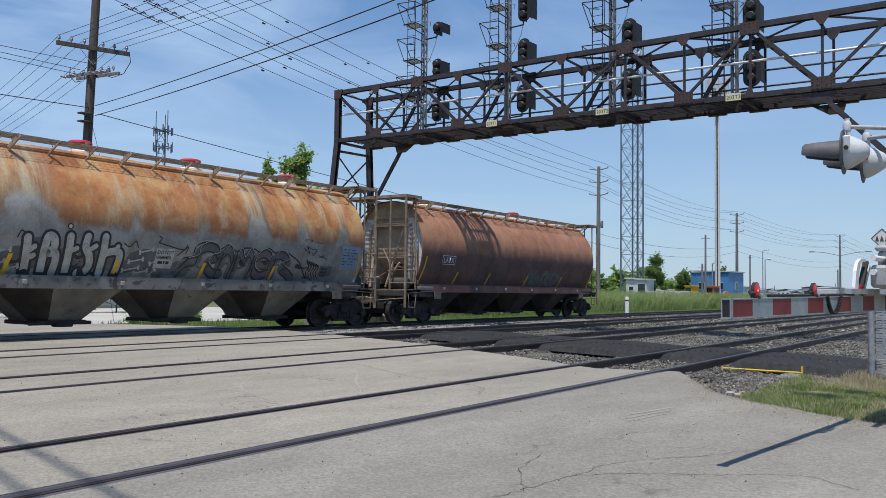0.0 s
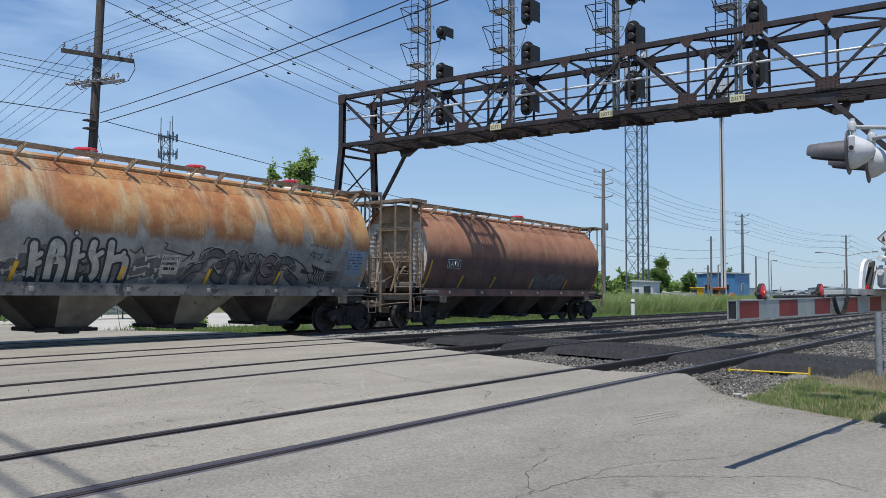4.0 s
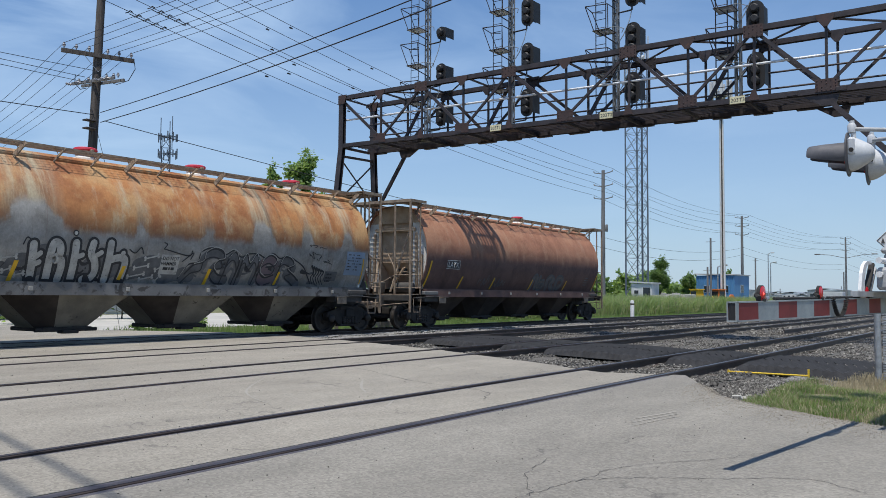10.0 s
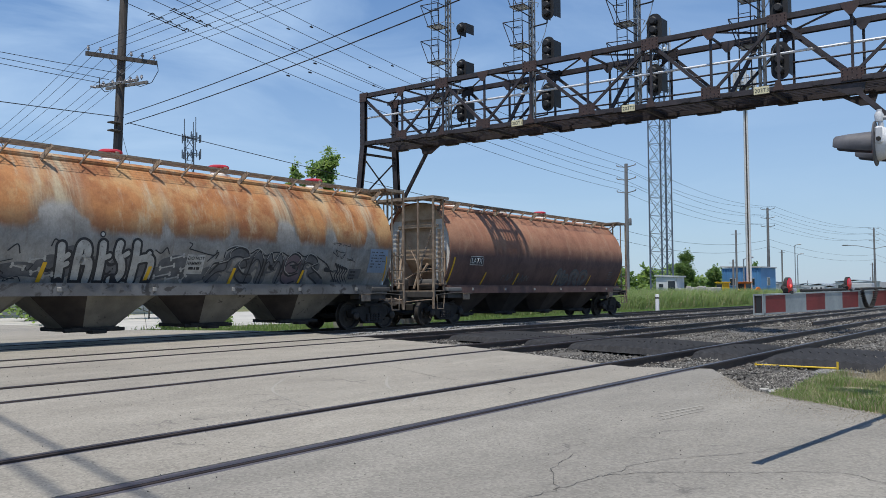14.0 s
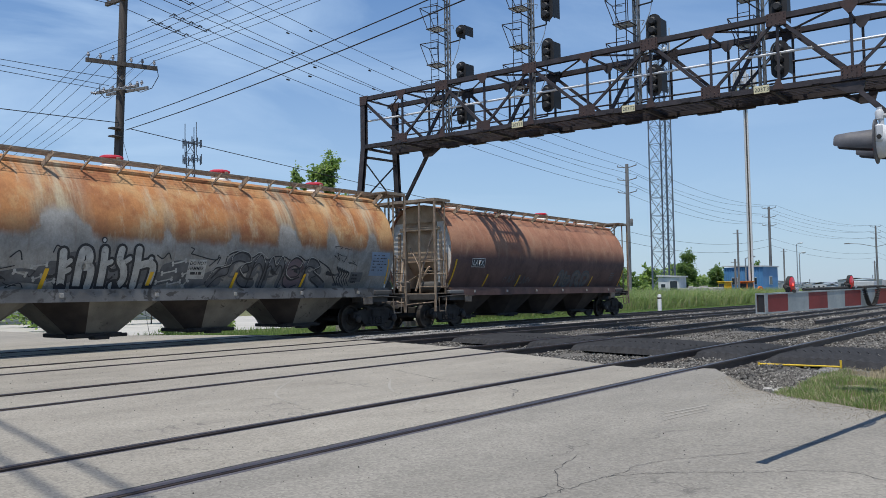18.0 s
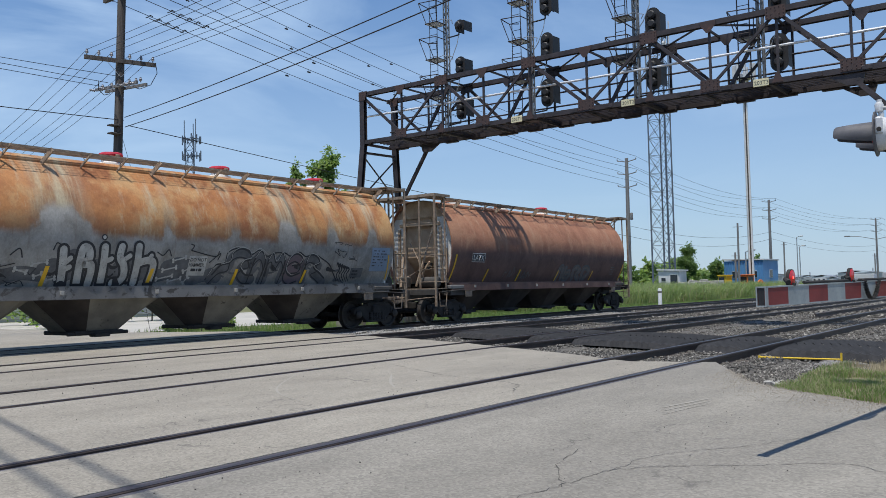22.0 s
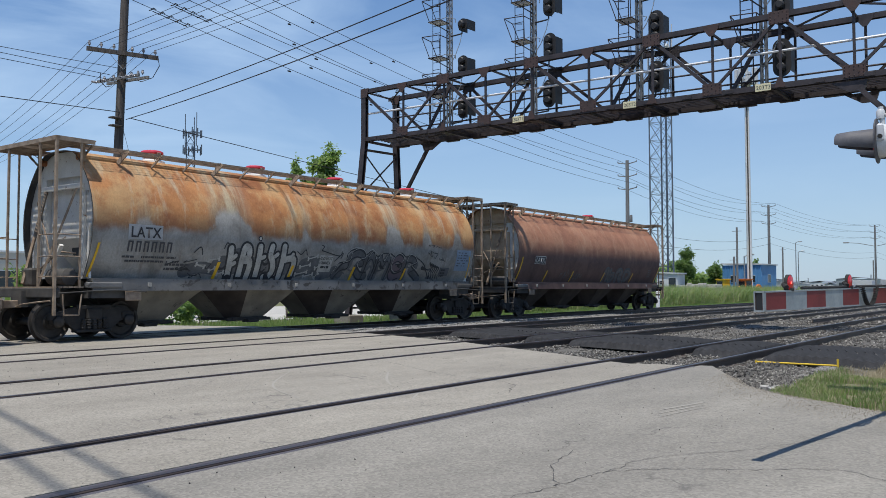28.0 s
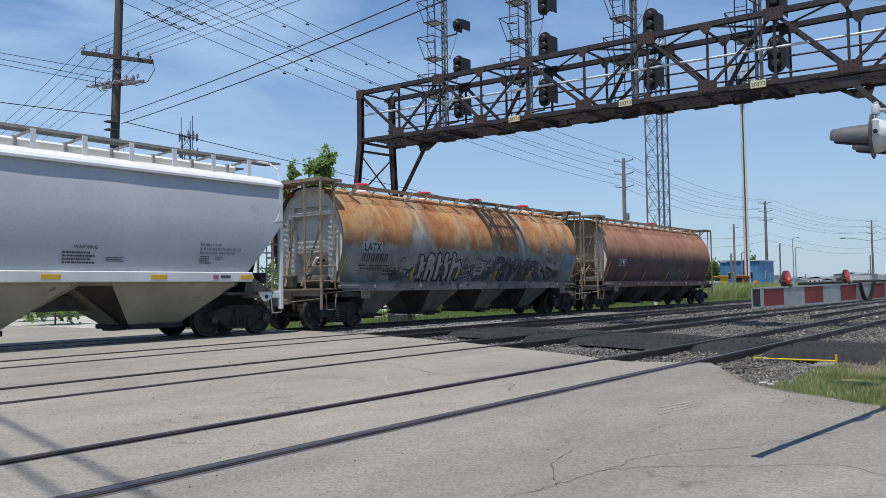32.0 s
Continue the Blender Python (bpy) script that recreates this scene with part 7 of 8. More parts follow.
cell = lattice_tower("mobile_mast", 72.2, 95.9, 23.0, 1.4, 1.2, 14, "distant lattice mobile-phone mast with panel antennas", r=0.06)
rnd = random.Random(11)
for k in range(3):
    a = 0.6 + k * 2.094
    d = Vector((math.cos(a), math.sin(a), 0))
    s = Vector((-d.y, d.x, 0))
    for z in (20.6, 22.9):
        part("antenna_frame", Geo().bar(d * 0.9 - s * 0.9 + Vector((0, 0, z)), d * 0.9 + s * 0.9 + Vector((0, 0, z)), 0.1).bar(Vector((0, 0, z)), d * 0.9 + Vector((0, 0, z)), 0.1), TOWER, cell)
        for j in (-0.85, 0.1, 0.8):
            p = d * 1.0 + s * j + Vector((0, 0, z))
            part("panel_antenna", Geo().box((p.x - 0.065, p.y - 0.065, z - rnd.uniform(0.5, 0.9)), (p.x + 0.065, p.y + 0.065, z + rnd.uniform(0.2, 0.8)), 0.02), TOWER, cell)
    p = d * 0.9
    part("whip_antenna", Geo().tube((p.x, p.y, 21), (p.x, p.y, 25.2 + k * 0.2), 0.06, n=6), TOWER, cell)

mono = thing("monopole", (100.6, 30.0, -0.42), "tall white monopole with panel antennas at its head", "monopole")
part("shaft", Geo().tube((0, 0, 0), (0, 0, 26.3), 0.33, 0.24, 16), WHITE, mono, smooth=True)
part("cable_tray", Geo().box((-0.42, -0.17, 0), (-0.30, -0.05, 25.5)), TIE, mono, "dark cable tray")
for i in range(9):
    a = i * 0.698
    p = Vector((1.15 * math.cos(a), 1.15 * math.sin(a), 0))
    part("panel_antenna", Geo().box((p.x - 0.15, p.y - 0.15, 25.2), (p.x + 0.15, p.y + 0.15, 27.2 + 0.1 * (i % 3)), 0.03), PALE, mono)
    part("antenna_arm", Geo().bar((0, 0, 26), (p.x, p.y, 26), 0.09), GALV, mono)
part("antenna_ring", Geo().lathe([(1.05, 25.55), (1.15, 25.55), (1.15, 25.65), (1.05, 25.65)], 18), GALV, mono)


def shed(name, x, y, w, d, hgt, rz, wall, roof, label, windows=(), door=None, category="building"):
    b = thing(name, pose(x, y, -0.42, 0, 0, rz), label, category)
    part("wall", Geo().box((-w / 2, -d / 2, 0), (w / 2, d / 2, hgt)), wall, b)
    part("roof", Geo().plate([(-w / 2 - 0.15, -d / 2 - 0.15, hgt), (w / 2 + 0.15, -d / 2 - 0.15, hgt), (w / 2 + 0.15, d / 2 + 0.15, hgt + 0.12), (-w / 2 - 0.15, d / 2 + 0.15, hgt + 0.12)], (0, 0, 0.14)), roof, b)
    for u, v, ww, hh, side in windows:
        if side == "x":
            win = part("window", Geo().box((-w / 2 - 0.05, u - ww / 2, v), (-w / 2 + 0.02, u + ww / 2, v + hh)), PALE, b)
            part("pane", Geo().box((-w / 2 - 0.07, u - ww / 2 + 0.08, v + 0.08), (-w / 2 - 0.04, u + ww / 2 - 0.08, v + hh - 0.08)), DARKGLASS, win)
        else:
            win = part("window", Geo().box((u - ww / 2, -d / 2 - 0.05, v), (u + ww / 2, -d / 2 + 0.02, v + hh)), PALE, b)
            part("pane", Geo().box((u - ww / 2 + 0.08, -d / 2 - 0.07, v + 0.08), (u + ww / 2 - 0.08, -d / 2 - 0.04, v + hh - 0.08)), DARKGLASS, win)
    if door:
        part("door", Geo().box((-w / 2 - 0.05, door - 0.5, 0), (-w / 2 + 0.02, door + 0.5, 2.1)), TIE, b)
    return b


blue = shed("blue_building", 105.3, 31.45, 5.2, 4.7, 4.3, -3, BLUE_WALL, PALE, "low bright-blue metal equipment building", ((1.0, 2.2, 0.8, 0.9, "x"), (-1.3, 2.2, 0.8, 0.9, "x"), (0, 2.2, 1.0, 1.0, "y")), 1.9)
for i in range(16):
    part("cladding_rib", Geo().box((-2.66, -2.30 + i * 0.30, 0), (-2.59, -2.22 + i * 0.30, 4.25)), BLUE_WALL, blue)
shed("equipment_shelter", 84.0, 33.02, 2.0, 2.2, 3.0, 0, PALE, PALE, "pale grey equipment shelter by the tower", ((-0.55, 1.1, 0.9, 1.6, "x"), (0.55, 1.9, 0.6, 0.5, "x")))
BLOCK = paint("pale_concrete_block", (0.36, 0.345, 0.31), (0.50, 0.48, 0.44), 2.0, 0.9, bump=0.5, fine=20, stain=(0.24, 0.22, 0.19), stain_amount=0.4)
rnd = random.Random(71)
for k in range(9):
    y = 31.9 - k * 0.42 + rnd.uniform(-0.15, 0.15)
    hgt, wd = rnd.uniform(0.9, 1.15), rnd.uniform(0.5, 1.3)
    b = thing("concrete_block", pose(84.6 + rnd.uniform(-1.5, 1.5), y, -0.42, 0, 0, rnd.uniform(-20, 20)), "pale weathered concrete block stored in the yard", "concrete block", "blocks stored in the yard")
    part("block", Geo().box((-0.5, -wd / 2, 0), (0.5, wd / 2, hgt + 0.9), 0.05), BLOCK, b)
    if k % 3 == 0:
        part("top_course", Geo().box((-0.4, -wd / 2.6, hgt + 0.9), (0.4, wd / 2.6, hgt + 1.05), 0.05), BLOCK, b)

# machinery in the yard
MACHINE = plain("yellow_machine_paint", (0.72, 0.46, 0.02), 0.5)
ORANGE = plain("orange_machine_paint", (0.62, 0.17, 0.03), 0.5)


def machine(x, y, rz, paintwork, label, boom):
    m = thing("backhoe_loader", pose(x, y, -0.42, 0, 0, rz), label, "construction vehicle", "machines in the yard")
    part("chassis", Geo().box((-1.5, -0.55, 0.55), (1.5, 0.55, 1.15), 0.08), paintwork, m)
    part("bonnet", Geo().box((0.3, -0.45, 1.1), (1.6, 0.45, 1.6), 0.1), paintwork, m)
    cab = part("cab", Geo().box((-0.7, -0.6, 1.1), (0.35, 0.6, 2.5), 0.06), paintwork, m)
    for s in (-1, 1):
        part("cab_window", Geo().box((-0.55, s * 0.61 - 0.02, 1.65), (0.22, s * 0.61 + 0.02, 2.35), 0.01), DARKGLASS, cab)
    part("cab_window", Geo().box((0.34, -0.48, 1.70), (0.37, 0.48, 2.35), 0.01), DARKGLASS, cab)
    part("cab_roof", Geo().box((-0.8, -0.68, 2.5), (0.45, 0.68, 2.62), 0.04), paintwork, cab)
    for wx, r in ((-1.0, 0.62), (1.1, 0.48)):
        for s in (-1, 1):
            w = part("wheel", Geo().lathe([(0.2, -0.18), (r * 0.9, -0.18), (r, -0.1), (r, 0.1), (r * 0.9, 0.18), (0.2, 0.18)], 18, (wx, s * 0.75, r), "y"), BLACK, m, smooth=True)
            part("rim", Geo().lathe([(r * 0.55, s * 0.16), (r * 0.55, s * 0.2)], 14, (wx, s * 0.75, r), "y"), paintwork, w)
    part("boom", Geo().bar((-1.4, 0, 1.0), (-2.2, 0, 1.0 + boom), 0.25, 0.35), paintwork, m)
    part("dipper", Geo().bar((-2.2, 0, 1.0 + boom), (-3.0, 0, 1.0), 0.2, 0.28), paintwork, m)
    part("bucket", Geo().plate([(1.7, -0.9, 0.2), (2.4, -0.9, 0.15), (2.2, -0.9, 0.9), (1.8, -0.9, 0.8)], (0, 1.8, 0)), paintwork, m)
    part("loader_arm", Geo().bar((0.6, -0.6, 1.3), (1.9, -0.6, 0.6), 0.12, 0.2).bar((0.6, 0.6, 1.3), (1.9, 0.6, 0.6), 0.12, 0.2), paintwork, m)


machine(98.0, 32.4, 70, MACHINE, "yellow backhoe loader parked in the yard", 0.7)
machine(99.0, 30.2, 150, ORANGE, "orange and white machine parked in the yard", 0.9)

# thin poles and street lamps
for x, y, hgt, r in ((90.7, 28.35, 8.0, 0.10), (100.0, 31.65, 5.24, 0.11), (145.1, 37.94, 8.2, 0.12), (200, 33.8, 7.35, 0.13)):
    p = thing("wooden_post", (x, y, -0.42), "slim weathered wooden pole", "pole", "slim poles")
    part("shaft", Geo().tube((0, 0, 0), (0.1, 0, hgt), r * 1.2, r, 8), POLE_GREY, p, smooth=True)
    part("cap_bracket", Geo().bar((0.1, -0.5, hgt - 0.4), (0.1, 0.5, hgt - 0.4), 0.06), GALV, p)
for x, y, hgt in ((165.0, 40.8, 9.9), (166.5, 40.75, 8.2), (100.9, 30.70, 5.3)):
    p = thing("street_lamp", (x, y, -0.42), "grey steel street lamp", "street lamp", "street lamps")
    part("post", Geo().tube((0, 0, 0), (0, 0, hgt), 0.11, 0.08, 8), GALV, p, smooth=True)
    part("arm", Geo().pipe([(0, 0, hgt - 0.1), (0.1, -0.35, hgt + 0.15), (0.1, -0.6, hgt + 0.17)], 0.05), GALV, p)
    part("lamp_head", Geo().box((-0.1, -1.1, hgt + 0.08), (0.25, -0.5, hgt + 0.26), 0.05), GALV, p)

# white marker post beside the track
mk = thing("marker_post", (53.4, 21.9, -0.35), "white marker post with a dark band", "marker post")
part("post", Geo().lathe([(0.13, 0), (0.13, 1.25), (0.11, 1.33), (0.02, 1.35)], 12), WHITE, mk, smooth=True)
part("band", Geo().lathe([(0.135, 1.05), (0.135, 1.15)], 12), TIE, mk)

# rows of low sheds and parked rolling stock towards the horizon
rnd = random.Random(21)
for i in range(44):
    a = math.radians(73.0 + i * 0.45 + rnd.uniform(-0.2, 0.2))
    d = rnd.uniform(480, 760)
    w, hgt = rnd.uniform(6, 20), rnd.uniform(3.0, 6.6)
    b = thing("warehouse", pose(d * math.sin(a), d * math.cos(a), -0.42, 0, 0, rnd.uniform(-12, 12)), "low pale warehouse far off on the plain", "warehouse", "far warehouses")
    m = PALE if i % 3 else GALV
    part("wall", Geo().box((-9, -w / 2, 0), (9, w / 2, hgt)), m, b)
    part("roof", Geo().plate([(-9.3, -w / 2 - 0.3, hgt), (9.3, -w / 2 - 0.3, hgt), (9.3, 0, hgt + 0.9), (9.3, w / 2 + 0.3, hgt), (-9.3, w / 2 + 0.3, hgt), (-9.3, 0, hgt + 0.9)], (0, 0, 0.25)), GALV, b)
    for k in range(4):
        part("window", Geo().box((-9.1, -w / 2 + (k + 0.3) * w / 4, hgt * 0.35), (-8.95, -w / 2 + (k + 0.7) * w / 4, hgt * 0.7)), DARKGLASS, b)
    if i % 4 == 0:
        part("chimney", Geo().tube((0, 0, hgt), (0, 0, hgt + rnd.uniform(1.5, 4)), 0.4, n=8), GALV, b)
for x, y, ln, hgt, col in ((150, 19.5, 12, 2.6, "g"), (178, 23.0, 12, 2.6, "r"), (196, 20.2, 12, 2.4, "w"), (240, 22, 14, 3.0, "g"), (262, 16, 12, 2.6, "w"), (300, 24, 14, 3, "r"), (330, 13, 14, 3, "g"), (145, 26.5, 8, 2.4, "w"), (150, 33.2, 8, 1.5, "t"), (153, 29.6, 12, 1.5, "t")):
    m = {"g": TOWER, "r": plain("faded_red_container", (0.30, 0.07, 0.06), 0.6), "w": PALE, "t": BLOCK}[col]
    c = thing("container", (x, y, -0.42), "parked freight container in the yard", "container", "parked containers")
    part("box", Geo().box((-1.3, -ln / 4, 0.25), (1.3, ln / 4, 0.25 + hgt), 0.05), m, c)
    for k in range(7):
        part("rib", Geo().box((-1.34, -ln / 4 + (k + 0.5) * ln / 14 - 0.06, 0.35), (-1.29, -ln / 4 + (k + 0.5) * ln / 14 + 0.06, 0.15 + hgt)), m, c)
    part("skid", Geo().box((-1.2, -ln / 4, 0), (1.2, ln / 4, 0.25)), BLACK, c)

# ================= trees, bushes, grass =================
def leaf_cloud(centres, count, size, seed, squash=0.85):
    """Small leaf blades scattered through several clumps."""
    r = np.random.RandomState(seed)
    c = np.array(centres)
    pick = r.randint(0, len(c), count)
    d = r.normal(size=(count, 3))
    d /= np.linalg.norm(d, axis=1)[:, None]
    rad = c[pick, 3:4] * r.uniform(0.25, 1.05, (count, 1)) ** 0.6
    p = c[pick, :3] + d * rad * np.array([1, 1, squash])
    a = r.normal(size=(count, 3))
    a /= np.linalg.norm(a, axis=1)[:, None]
    b = np.cross(a, r.normal(size=(count, 3)))
    b /= np.linalg.norm(b, axis=1)[:, None]
    s = size * r.uniform(0.6, 1.3, (count, 1))
    v = np.stack([p - a * s, p + b * s * 0.55, p + a * s, p - b * s * 0.55], 1).reshape(-1, 3)
    f = np.arange(count * 4).reshape(-1, 4)
    g = Geo()
    g.v, g.f = [tuple(q) for q in v.tolist()], [tuple(q) for q in f.tolist()]
    return g


def crown_of(tips, count, size, seed):
    """Leaves in loose sprays round the twigs, thicker towards the twig ends, with gaps between."""
    r = np.random.RandomState(seed)
    a0 = np.array([tuple(a) for a, b, w in tips])
    b0 = np.array([tuple(b) for a, b, w in tips])
    wd = np.array([w for a, b, w in tips])
    pick = r.choice(len(tips), count, p=wd / wd.sum())
    k = r.uniform(0.15, 1.12, (count, 1)) ** 0.7
    p = a0[pick] + (b0[pick] - a0[pick]) * k + r.normal(size=(count, 3)) * wd[pick][:, None] * np.array([0.42, 0.42, 0.36])
    a = r.normal(size=(count, 3)) * np.array([1, 1, 0.6])
    a /= np.linalg.norm(a, axis=1)[:, None]
    b = np.cross(a, r.normal(size=(count, 3)))
    b /= np.linalg.norm(b, axis=1)[:, None]
    s = size * r.uniform(0.5, 1.3, (count, 1))
    v = np.stack([p - a * s, p + b * s * 0.55, p + a * s, p - b * s * 0.55], 1).reshape(-1, 3)
    g = Geo()
    g.v, g.f = [tuple(q) for q in v.tolist()], [tuple(q) for q in np.arange(count * 4).reshape(-1, 4).tolist()]
    return g


def tree(x, y, hgt, spread, leaf, material, seed, label, leaves=5200, crown_low=0.3, name="tree"):
    r = random.Random(seed)
    t = thing(name, (x, y, -0.42), label, "tree" if name == "tree" else "bush")
    tr = Geo()
    pts = [Vector((0, 0, 0))]
    for i in range(1, 6):
        pts.append(Vector((r.uniform(-0.10, 0.10) * i, r.uniform(-0.10, 0.10) * i, hgt * 0.9 * i / 5)))
    for i in range(5):
        tr.tube(pts[i], pts[i + 1], hgt * 0.016 * (1 - i / 6), hgt * 0.016 * (1 - (i + 1) / 6), 8, False)
    tips, tall = [(pts[4], pts[5] + Vector((0, 0, hgt * 0.10)), spread * 0.30)], (1 - crown_low) * hgt
    limbs = 14 if leaves > 3000 else 10
    for i in range(limbs):
        t0 = (i + r.random()) / limbs
        k = crown_low + (1 - crown_low) * 0.8 * t0
        a = i * 2.4 + r.uniform(-0.5, 0.5)
        out = spread * r.uniform(0.55, 1.1) * (1.0 - 0.78 * t0 ** 1.3)
        q = min(k / 0.9, 0.98) * 5
        base = pts[int(q)].lerp(pts[int(q) + 1], q - int(q))
        tip = base + Vector((math.cos(a) * out, math.sin(a) * out, tall * r.uniform(0.06, 0.26)))
        tr.tube(base, tip, hgt * 0.006, hgt * 0.002, 5, False)
        tips.append((base.lerp(tip, 0.25), tip, spread * r.uniform(0.26, 0.42)))
        for m in range(3):
            s0 = base.lerp(tip, r.uniform(0.35, 0.9))
            e = s0 + Vector((r.uniform(-1, 1), r.uniform(-1, 1), r.uniform(-0.3, 1.0))) * spread * 0.38
            tr.tube(s0, e, hgt * 0.0025, hgt * 0.001, 4, False)
            tips.append((s0, e, spread * r.uniform(0.14, 0.30)))
    part("trunk", tr, BARK, t, smooth=True)
    part("crown", crown_of(tips, leaves, leaf, seed), material, t, tidy=False)
    return t


tree(33.75, 32.8, 9.35, 1.15, 0.10, LEAF, 3, "fresh green young tree behind the train", 13000, 0.58)
tree(32.1, 34.15, 8.7, 0.66, 0.10, LEAF, 13, "fresh green young tree behind the train", 2800, 0.64)
tree(93.0, 34.9, 6.0, 1.55, 0.10, LEAF_DARK, 4, "dense dark green tree by the tower", 15000, 0.06)
tree(101.0, 34.1, 4.5, 1.3, 0.16, LEAF_DARK, 5, "dark green bushy tree behind the yard", 6000, 0.08)
tree(100.0, 39.5, 3.6, 2.6, 0.2, LEAF, 6, "green bushy tree behind the yard", 5000, 0.08)
tree(108, 31.5, 4.9, 1.2, 0.2, LEAF_DARK, 66, "dark green bushy tree behind the yard", 2500, 0.1)
for i in range(10):
    r = random.Random(60 + i)
    x = 112 + i * 3.2 + r.uniform(-1, 1)
    y = 62 - i * 1.5 + r.uniform(-2, 2)
    tree(x, y, r.uniform(3.8, 5.4), 3.0, 0.34, LEAF if i % 2 else LEAF_DARK, 80 + i, "green hedge bush along the far side of the yard", 2200, 0.05, "hedge_bush")
for i in range(2):
    r = random.Random(160 + i)
    tree(118 + i * 5, 42 - i * 1.0, r.uniform(3.2, 4.6), 2.6, 0.3, LEAF, 180 + i, "green hedge bush along the far side of the yard", 1600, 0.05, "hedge_bush")
# weeds seen under and between the cars
for i, (x, y, hgt, sp) in enumerate(((24.2, 31.5, 1.7, 0.9), (30.2, 39.0, 2.4, 1.4), (27.0, 33.4, 1.2, 0.9), (21.8, 29.6, 0.9, 0.8), (24.0, 43.0, 3.2, 2.0), (19.5, 47.0, 3.6, 2.2), (16.5, 50.0, 3.4, 2.4), (29.5, 30.5, 1.1, 0.9), (35.5, 29.5, 1.3, 1.0), (22.5, 51.0, 4.2, 2.6), (26.5, 50.5, 3.0, 2.0), (33, 48, 3.2, 2.4))):
    tree(x, y, hgt, sp, 0.09 if hgt < 2 else 0.16, LEAF, 30 + i, "straggly green roadside bush", 1700, 0.05, "bush")


def blades(name, count, region, h0, h1, w, material, seed, base, label, lean=0.35):
    """Grass as loose narrow blades over a region given by a function of two random numbers."""
    r = np.random.RandomState(seed)
    uv = r.uniform(size=(count, 2))
    p = np.array([region(u, v) for u, v in uv])
    z = np.array([base(x, y) for x, y in p])
    a = r.uniform(0, 2 * np.pi, count)
    hgt = r.uniform(h0, h1, count)
    ln = r.uniform(0, lean, count) * hgt
    la = r.uniform(0, 2 * np.pi, count)
    dx, dy = np.cos(a) * w, np.sin(a) * w
    lo1 = np.stack([p[:, 0] - dx, p[:, 1] - dy, z - 0.03], 1)
    lo2 = np.stack([p[:, 0] + dx, p[:, 1] + dy, z - 0.03], 1)
    mx_, my_ = p[:, 0] + np.cos(la) * ln * 0.35, p[:, 1] + np.sin(la) * ln * 0.35
    m1 = np.stack([mx_ - dx * 0.7, my_ - dy * 0.7, z + hgt * 0.6], 1)
    m2 = np.stack([mx_ + dx * 0.7, my_ + dy * 0.7, z + hgt * 0.6], 1)
    tip = np.stack([p[:, 0] + np.cos(la) * ln, p[:, 1] + np.sin(la) * ln, z + hgt], 1)
    v = np.stack([lo1, lo2, m2, m1, tip], 1).reshape(-1, 3)
    g = Geo()
    g.v = [tuple(q) for q in v.tolist()]
    for i in range(count):
        k = i * 5
        g.f.append((k, k + 1, k + 2, k + 3))
        g.f.append((k + 3, k + 2, k + 4))
    ob = part(name, g, material, tidy=False)
    return tagged(ob, label, "grass", kind="stuff")


# verge by the gate: short near grass that thins out into straw
def verge(u, v):
    y = 0.2 + 2.9 * v ** 0.9
    x = through_points(EDGE, y) + 0.42 + 0.35 * noise.noise(Vector((y * 2, 0, 0))) + (5.4 - 0.7 * y) * u ** 1.2
    for k in range(3):
        if noise.noise(Vector((x * 1.3, y * 2.2, 3))) < -0.1 + 0.5 * ((u * 977 + v * 613) % 1 - 0.5):
            x, y = x + 0.43, y + 0.13 * (k - 1)
    return x, y


def verge_ground(x, y):
    return -0.12 - 0.02 * (x - 9) * 0.2 + 0.05 * noise.noise(Vector((x * 0.8, y * 0.8, 0)))


v, f = [], []
for j in range(40):
    y = -6 + j * 0.235
    x0 = through_points(EDGE, y) - 0.15
    for i in range(30):
        x = x0 + 30 * (i / 29) ** 2
        v.append((x, y, verge_ground(x, y) if y < 2.6 else lerp(verge_ground(x, y), -0.36, min((y - 2.6) / 0.8, 1))))
f = [(j * 30 + i, j * 30 + i + 1, j * 30 + 30 + i + 1, j * 30 + 30 + i) for j in range(39) for i in range(29)]
tagged(part("verge", Geo().add(v, f), paint("earthy_verge", (0.15, 0.125, 0.085), (0.26, 0.23, 0.16), 1.2, 0.95, bump=0.9, fine=30), smooth=True), "bare earth and gravel verge beside the road", "verge", kind="structure")

blades("verge_grass", 30000, lambda u, v: verge(u * 0.85, 0.22 + 0.78 * v), 0.02, 0.105, 0.0036, GRASS_FRESH, 1, verge_ground, "fresh green grass on the verge beside the gate", 0.8)
blades("dry_verge_grass", 60000, lambda u, v: verge(u, v if (u * 53) % 1 < 0.35 else v * 0.42), 0.02, 0.11, 0.003, STRAW, 2, verge_ground, "dry straw-coloured grass mixed into the verge", 0.9)
blades("dry_verge_tufts", 7000, lambda u, v: (13.7 + 3.2 * u, 0.9 + 1.6 * v), 0.03, 0.14, 0.004, STRAW, 7, verge_ground, "dry straw tufts at the foot of the mast", 0.5)
low = lambda x, y: -0.40


def meadow(u, v, x0, x1, depth):
    """Tall growth behind a mown strip that widens away from the crossing."""
    x = x0 + (x1 - x0) * u
    return x, 26.3 + depth * v + 0.7 * noise.noise(Vector((x * 0.35, 0, 5)))


